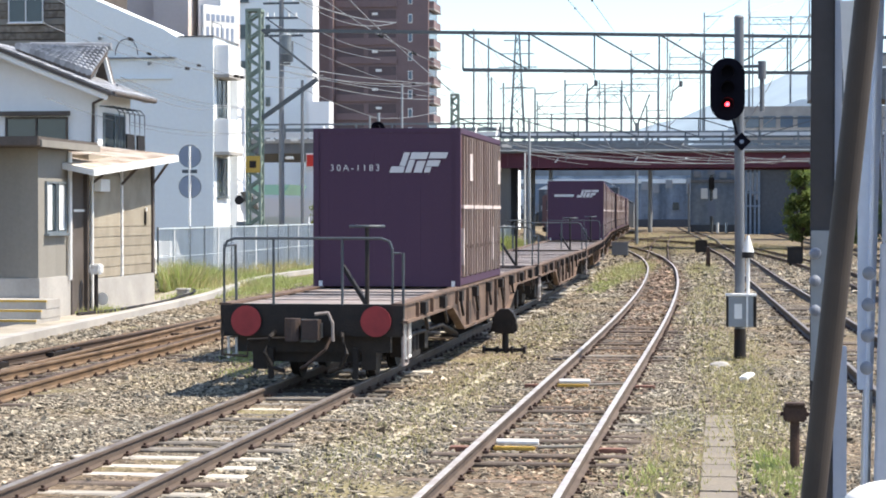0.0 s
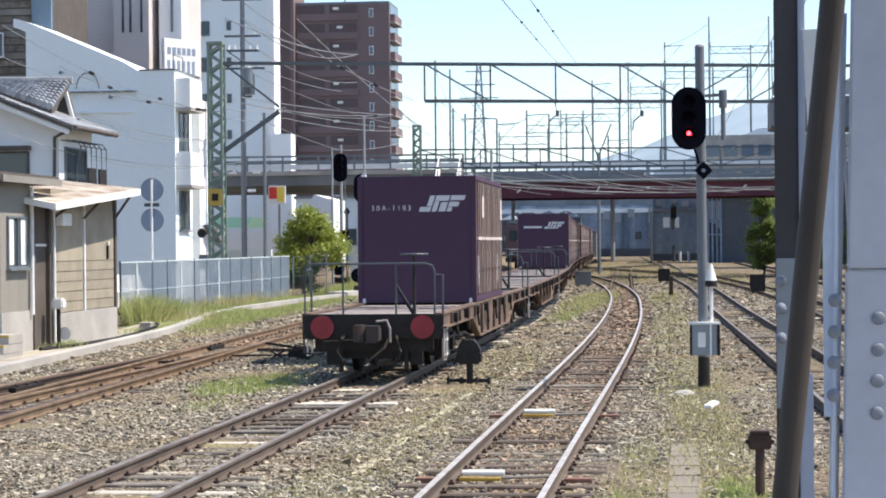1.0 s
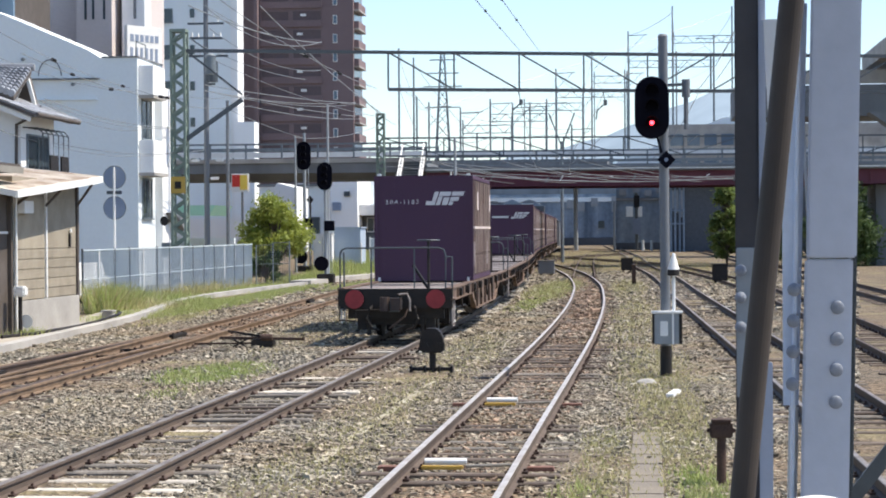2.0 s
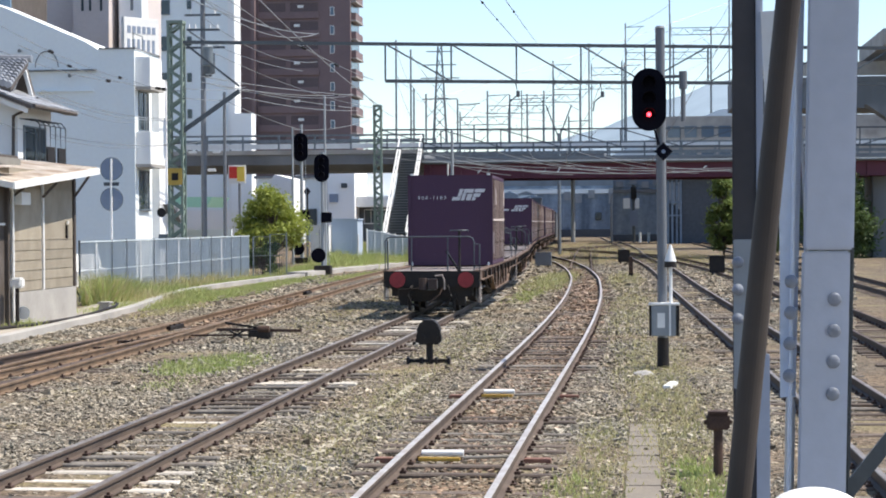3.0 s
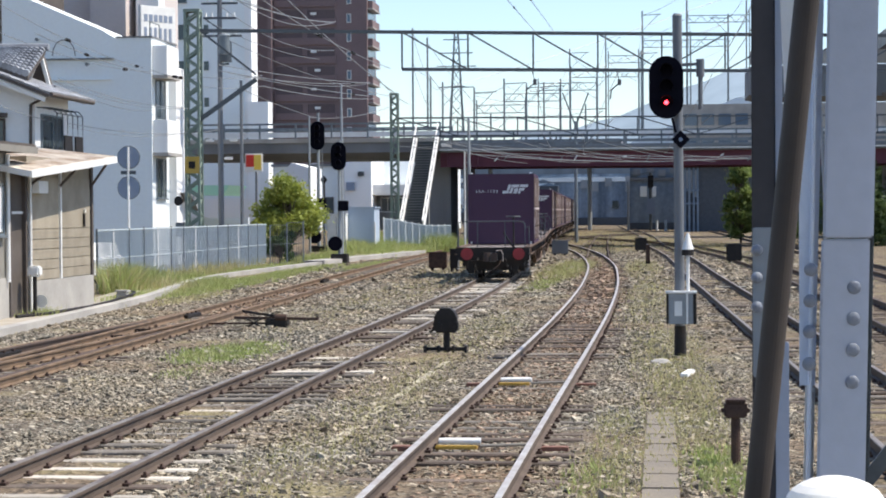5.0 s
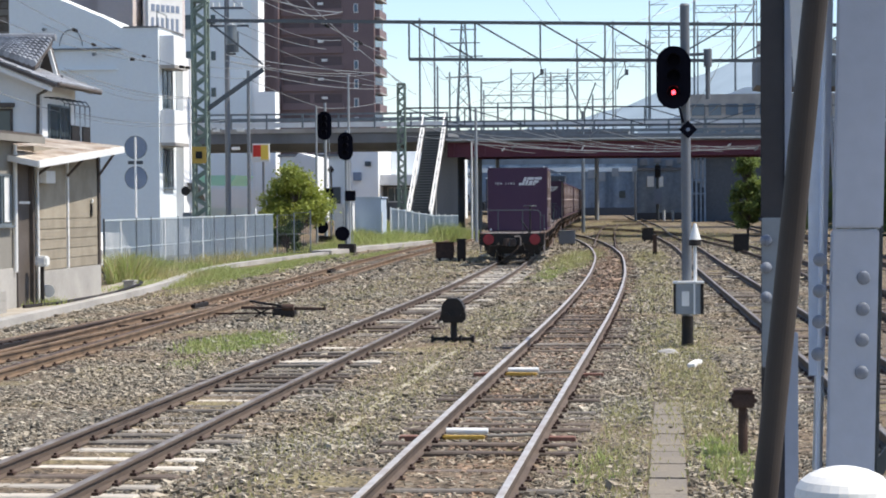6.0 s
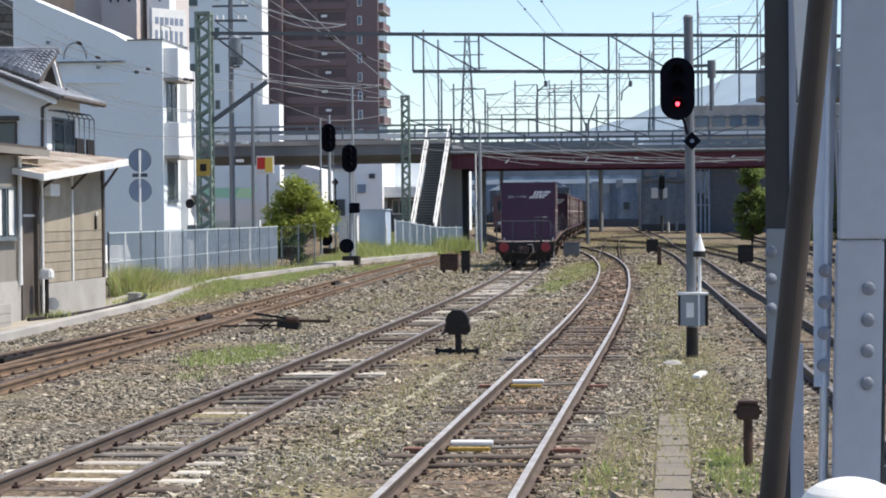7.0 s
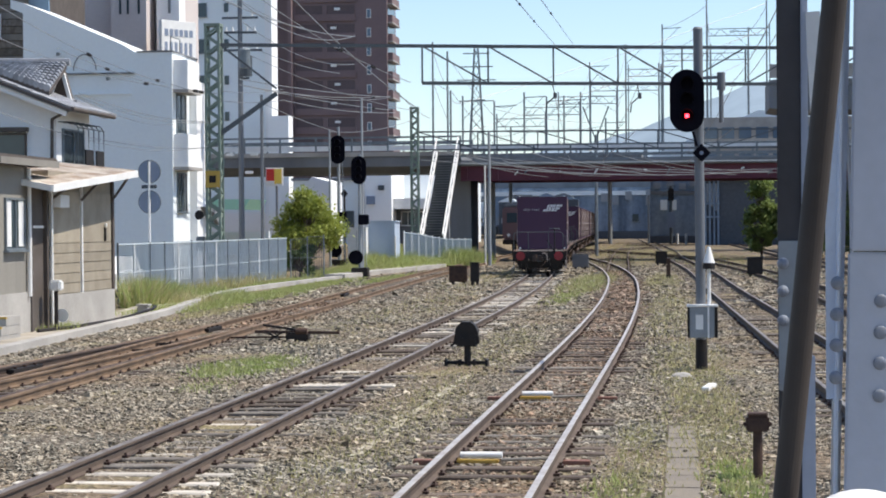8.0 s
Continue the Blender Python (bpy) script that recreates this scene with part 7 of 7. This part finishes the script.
grass("dry_weeds", [(-0.5, 21, 0.32, 6, 2200, 0.05), (0.42, 22, 0.3, 5, 1200, 0.05), (0.3, 27, 0.6, 7, 2600, 0.06), (0.1, 36, 0.7, 9, 2600, 0.07), (-3.6, 24, 0.7, 9, 2300, 0.05), (-3.7, 40, 0.8, 14, 2300, 0.06), (-0.4, 60, 0.8, 22, 1800, 0.1),
                    (-3.9, 90, 1.2, 18, 4600, 0.12), (-0.9, 90, 0.9, 14, 1500, 0.12), (-8.0, 60, 1.3, 20, 1500, 0.08), (-9, 95, 1.3, 20, 1600, 0.1), (-4, 130, 3.0, 20, 2200, 0.12), (-3, 165, 6, 25, 2600, 0.2), (2, 140, 3, 30, 1800, 0.18), (-6.5, 200, 6, 40, 2200, 0.25), (4, 105, 1.4, 20, 1000, 0.12), (-17.0, 66.5, 0.9, 3, 1100, 0.5), (-16.95, 63.8, 0.5, 1.5, 500, 1.0), (-18.2, 80, 0.4, 10, 1500, 0.55), (-18.7, 92, 0.5, 5, 900, 0.5), (-15.8, 66, 0.4, 3, 500, 0.3), (-13.5, 58, 0.5, 5, 700, 0.12)],
      M_DRYGRASS, "straw coloured weeds among the ballast", 22)


# ---- ballast stones ----
def ballast(name, y0, y1, density, size, seed, label, lane=None, material=None):
    rng = np.random.default_rng(seed)
    n = int(density * 0.5 * (y1 * y1 - y0 * y0) * 0.47)
    y = np.sqrt(rng.uniform(y0 * y0, y1 * y1, n))
    x = y * rng.uniform(-0.37, 0.10, n)
    keep = np.ones(n, bool)
    if lane:
        off = rng.normal(0, 0.42, n)
        x = np.array([lane(v) for v in y]) + off
        keep &= (np.abs(off) < 0.95) & (np.abs(np.abs(off) - 0.5665) > 0.075)
    for f in (() if lane else (xA, xA2, xB, xC, xD)):
        cx = np.array([f(v) for v in y])
        for s in (-0.5665, 0.5665):
            keep &= np.abs(x - cx - s) > 0.075
        inside = np.abs(x - cx) < 0.55
        keep &= ~(inside & (rng.random(n) < 0.6))
    keep &= ~((np.abs(x + 0.03) < 0.19) & (y < 25.6) & (rng.random(n) < 0.97))
    keep &= x > -13.6 - 0.04 * (y - 40)
    bare = np.sin(x * 1.1 + 1.7 * np.sin(y * 0.31)) + np.sin(y * 0.47 + 1.3 * np.sin(x * 0.8)) > 1.15
    keep &= ~(bare & (rng.random(n) < 0.45))
    x, y = x[keep], y[keep]
    n = len(x)
    s = size * rng.lognormal(0, 0.38, n)
    corner = np.array([[i, j, k] for k in (-1, 1) for j in (-1, 1) for i in (-1, 1)], float)
    v = corner[None] * (0.5 + 0.28 * rng.uniform(-1, 1, (n, 8, 3)))
    v *= (s[:, None] * rng.uniform(0.6, 1.25, (n, 3)))[:, None, :]
    a = rng.uniform(0, math.tau, n)
    t = rng.uniform(-0.5, 0.5, n)
    vx = v[..., 0] * np.cos(a)[:, None] - v[..., 1] * np.sin(a)[:, None]
    vy = v[..., 0] * np.sin(a)[:, None] + v[..., 1] * np.cos(a)[:, None]
    vz = v[..., 2] * 0.62 + vx * t[:, None] * 0.7
    z0 = s * rng.uniform(-0.28, 0.12, n)
    P = np.stack([vx + x[:, None], vy + y[:, None], vz + z0[:, None]], 2).reshape(-1, 3)
    q = np.array([[4, 5, 7, 6], [0, 1, 5, 4], [2, 6, 7, 3], [0, 4, 6, 2], [1, 3, 7, 5]])
    F = (q[None] + 8 * np.arange(n)[:, None, None]).reshape(-1, 4)
    me = bpy.data.meshes.new(name)
    me.from_pydata(P.tolist(), [], F.tolist())
    me.materials.append(material or M_STONE)
    return tagged(new(name, me), label, "ballast", kind="stuff")


ballast("ballast_stones", 16.5, 34, 440, 0.028, 31, "loose brown grey ballast stones between the tracks")
ballast("ballast_stones", 34, 62, 150, 0.038, 32, "loose ballast stones further down the yard")
ballast("ballast_stones", 62, 125, 22, 0.07, 33, "far ballast stones beside the switch")
ballast("ballast_stones", 16.5, 48, 14, 0.032, 34, "rust stained ballast stones between the brown rails", xC, M_STONE_RUST)
ballast("ballast_stones", 48, 110, 5, 0.055, 35, "rust stained far ballast stones between the rails", xC, M_STONE_RUST)
ballast("ballast_stones", 26, 70, 6, 0.042, 36, "rust stained ballast stones along the switch rails", xA, M_STONE_RUST)


# ---- small things beside the tracks ----
def switch_parts():
    """Slide plates, joint bars and a stretcher of the switch in the rust-brown tracks."""
    for y, off, f in ((31.0, -0.40, xA), (34.5, -0.38, xA), (38.0, 0.42, xA2), (44.2, -0.44, xA), (48.1, -0.42, xA), (52.0, 0.42, xA), (62.3, 0.44, xA), (72.0, -0.44, xA)):
        d = math.degrees(math.atan((f(y + 0.2) - f(y - 0.2)) / 0.4))
        k = base("joint_bar", pose(f(y) + off, y, 0.02, 0, 0, -d), "black greased switch block beside a rail", "switch part", "switch parts")
        part("block", box(-0.07, 0.07, -0.75, 0.75, 0, 0.09, 0.01), M_IRON, k)
        for u in (-0.5, 0, 0.5):
            part("bolt", box(-0.03, 0.03, u - 0.03, u + 0.03, 0.09, 0.12), M_RUST, k)
    for y in (40.0, 42.2):
        k = base("stretcher_bar", pose(xA(y), y, 0.05), "dark steel stretcher bar under the switch rails", "switch part", "switch parts")
        part("bar", box(-0.75, 0.75, -0.04, 0.04, -0.03, 0.03, 0.008), M_IRON, k)
    g = base("guard_rail", pose(0, 0, 0), "rusty guard rail inside the switch", "rail", "switch parts")
    part("rail", sweep(xA, 30, 44, -0.46, RAIL_BODY), M_RAIL_DARK, g)
    g = base("guard_rail", pose(0, 0, 0), "rusty guard rail inside the switch", "rail", "switch parts")
    part("rail", sweep(xA2, 26, 40, 0.46, RAIL_BODY), M_RAIL_DARK, g)


switch_parts()

pl = base("point_indicator", pose(-3.8, 36.1, 0), "black iron point indicator lamp on a frame", "indicator", "point machines")
part("frame_bar", bar((-0.38, 0, 0.07), (0.38, 0, 0.07), 0.1, 0.06), M_IRON, pl)
for xx in (-0.36, -0.12, 0.14, 0.36):
    part("stake", box(xx - 0.02, xx + 0.02, -0.12, 0.12, -0.06, 0.13), M_IRON, pl)
part("stem", rod((0.02, 0, 0), (0.02, 0, 0.45), 0.06), M_IRON, pl)
bm = box(-0.19, 0.21, -0.14, 0.14, 0.36, 0.64, 0.03)
part("lamp_case", bm, M_IRON, pl, "black lamp case")
part("case_roof", prism([(-0.2, 0.60), (0.22, 0.60), (0.17, 0.72), (0.09, 0.79), (-0.07, 0.79), (-0.15, 0.72)], 0.3, "y", -0.15), M_IRON, pl, "round-shouldered lamp roof")
part("side_hood", box(-0.21, -0.188, -0.1, 0.1, 0.40, 0.54, 0.008), M_IRON, pl)
part("side_hood", box(0.208, 0.23, -0.1, 0.1, 0.40, 0.54, 0.008), M_IRON, pl)
for xx in (-0.09, 0.11):
    part("lens", rod((xx, -0.15, 0.49), (xx, -0.165, 0.49), 0.05, n=14), M_IRON, pl)
part("handle", bar((-0.19, 0, 0.42), (-0.28, 0, 0.36), 0.04, 0.04), M_IRON, pl)

lv = base("switch_machine", pose(-8.35, 44.2, 0), "dark rusty hand lever switch machine", "switch machine", "point machines")
part("body", box(-0.22, 0.26, -0.18, 0.18, 0.0, 0.19, 0.03), M_IRON, lv)
part("long_lever", bar((-0.95, 0.1, 0.2), (0.95, -0.1, 0.18), 0.07, 0.06), M_RUST, lv)
part("counterweight", rod((0.0, -0.15, 0.22), (0.25, -0.15, 0.22), 0.075, n=12), M_RUST, lv)
part("weight_arm", bar((-0.75, 0, 0.35), (0.1, 0, 0.22), 0.05, 0.05), M_IRON, lv)
for a, b in (((-0.62, -0.2, 0), (-0.28, -0.2, 0.2)), ((-0.62, -0.2, 0.2), (-0.28, -0.2, 0.0))):
    part("cross_brace", bar(a, b, 0.035, 0.035), M_IRON, lv)
part("pull_rod", bar((-1.6, 0.3, 0.06), (-0.2, 0.1, 0.08), 0.04, 0.04), M_RUST, lv)

sp = base("stub_post", pose(0.7, 20.2, 0), "rusty iron stub post with square head", "post")
part("stem", rod((0, 0, -0.1), (0, 0, 0.5), 0.05, 0.045, 14), M_RUST, sp)
part("head", box(-0.11, 0.11, -0.08, 0.08, 0.47, 0.62, 0.015), M_RUST, sp)
part("cap", box(-0.10, 0.10, -0.1, 0.1, 0.62, 0.65, 0.01), M_RUST, sp)
part("ear", box(-0.14, 0.14, -0.03, 0.03, 0.52, 0.56, 0.008), M_RUST, sp)

for y in (21.35, 29.2):
    gb = base("gauge_tie_bar", pose(xC(y), y, 0.0), "white and yellow gauge tie between the rails", "tie bar", "gauge ties")
    part("white_bar", rod((-0.44, 0.10, 0.085), (0.0, 0.10, 0.085), 0.035, n=10), M_WHITE, gb, "white painted tube")
    part("yellow_bar", box(-0.46, -0.02, -0.1, -0.03, 0.02, 0.06, 0.01), M_YELLOW, gb, "yellow painted bar")
    part("rod", rod((0.0, -0.02, 0.05), (0.5, 0.05, 0.06), 0.018, n=8), M_CREAM, gb)
    for s in (-1, 1):
        part("end_plate", box(min(s * 0.64, s * 0.92), max(s * 0.64, s * 0.92), -0.1, 0.06, 0.0, 0.05, 0.008), M_RUST_RED, gb, "red primed end plate")
wm = base("marker_stone", pose(0.37, 31.2, 0, 0, 0, -8), "small white marker slab in the ballast", "marker")
part("slab", box(-0.06, 0.06, -0.45, 0.45, -0.03, 0.06, 0.01), M_WHITE, wm)
rk = base("pale_rock", pose(-0.02, 33.6, 0), "pale grey rock in the ballast", "rock")
bm = bmesh.new()
bmesh.ops.create_icosphere(bm, subdivisions=2, radius=0.14)
for v in bm.verts:
    v.co = Vector((v.co.x * 1.4, v.co.y, v.co.z * 0.6)) * (1 + 0.35 * noise.noise(v.co * 9))
part("stone", bm, M_CONC, rk)

# concrete cable trough lids
M_LID = mat("dirty_brown_concrete", (0.19, 0.165, 0.135), 0.95, 0, 0.3, 1.5, 20, 0.5, (0.25, 0.215, 0.16), 0.7)
tr1 = base("cable_trough", pose(0, 0, 0), "grey concrete cable trough lids in the weeds", "cable trough", kind="structure")
for i in range(17):
    y = 17.0 + i * 0.5 + 0.03 * math.sin(i * 5.1)
    part("lid", box(-0.19, 0.14, y, y + 0.485, -0.05, 0.006 + 0.004 * math.sin(i * 2.7)), M_LID, tr1)
M_DRYLID = mat("pale_dusty_concrete", (0.42, 0.38, 0.28), 0.95, 0, 0.3, 1.5, 14, 0.4, (0.3, 0.26, 0.19), 0.8)
tr2 = base("cable_trough", pose(0, 0, 0), "pale buried cable trough between two tracks", "cable trough", kind="structure")
for i in range(22):
    y = 22.0 + i * 0.55
    if i % 5 != 3:
        part("lid", box(-3.62, -3.5, y, y + 0.5, -0.05, 0.008, 0.004), M_DRYLID, tr2)


def switch_box(x, y, w, h, material, label):
    b = base("switch_box", pose(x, y, 0), label, "switch box", "switch boxes")
    part("case", box(-w / 2, w / 2, -0.2, 0.2, 0.15 * h, h, 0.03), material, b)
    part("lid", box(-w / 2 - 0.03, w / 2 + 0.03, -0.23, 0.23, h, h + 0.05, 0.01), material, b)
    for s in (-1, 1):
        part("foot", box(s * w * 0.3 - 0.05, s * w * 0.3 + 0.05, -0.15, 0.15, -0.05, 0.2 * h), M_IRON, b)
    return b


switch_box(-9.35, 86, 0.75, 0.75, M_RUST, "rusty brown switch box beside the rails")
switch_box(-8.55, 85, 0.35, 0.9, M_IRON, "black iron lamp case beside the rails")
switch_box(-1.25, 123, 0.7, 0.8, M_IRON, "black iron switch lamp by the crossing")
switch_box(-0.65, 95, 0.18, 0.85, M_RUST, "short rusty post by the crossing")
switch_box(3.3, 96, 0.7, 0.85, M_IRON, "black switch lamp beside the far tracks")
switch_box(-5.6, 114, 0.9, 0.8, M_CONC_DARK, "grey concrete box between the tracks")
switch_box(-15.3, 57.5, 0.3, 0.26, M_CONC, "small grey junction block by the kerb")
sl = base("yellow_plate", pose(2.15, 66, 0.0), "pale yellow plate across the rails", "plate")
part("slab", box(-0.5, 0.5, -0.35, 0.35, -0.03, 0.05, 0.01), M_CREAM, sl)
cb = base("ground_cable", pose(0, 0, 0), "black cable lying along the shed foot", "cable")
part("cable", tube([(-15.0, 46.8, 0.1), (-14.7, 48.5, 0.1), (-14.75, 52, 0.09), (-14.9, 54.5, 0.1), (-14.9, 57, 0.2), (-15.6, 60, 0.15), (-16.2, 62, 0.1)], 0.04, 8), M_IRON, cb)


motions()
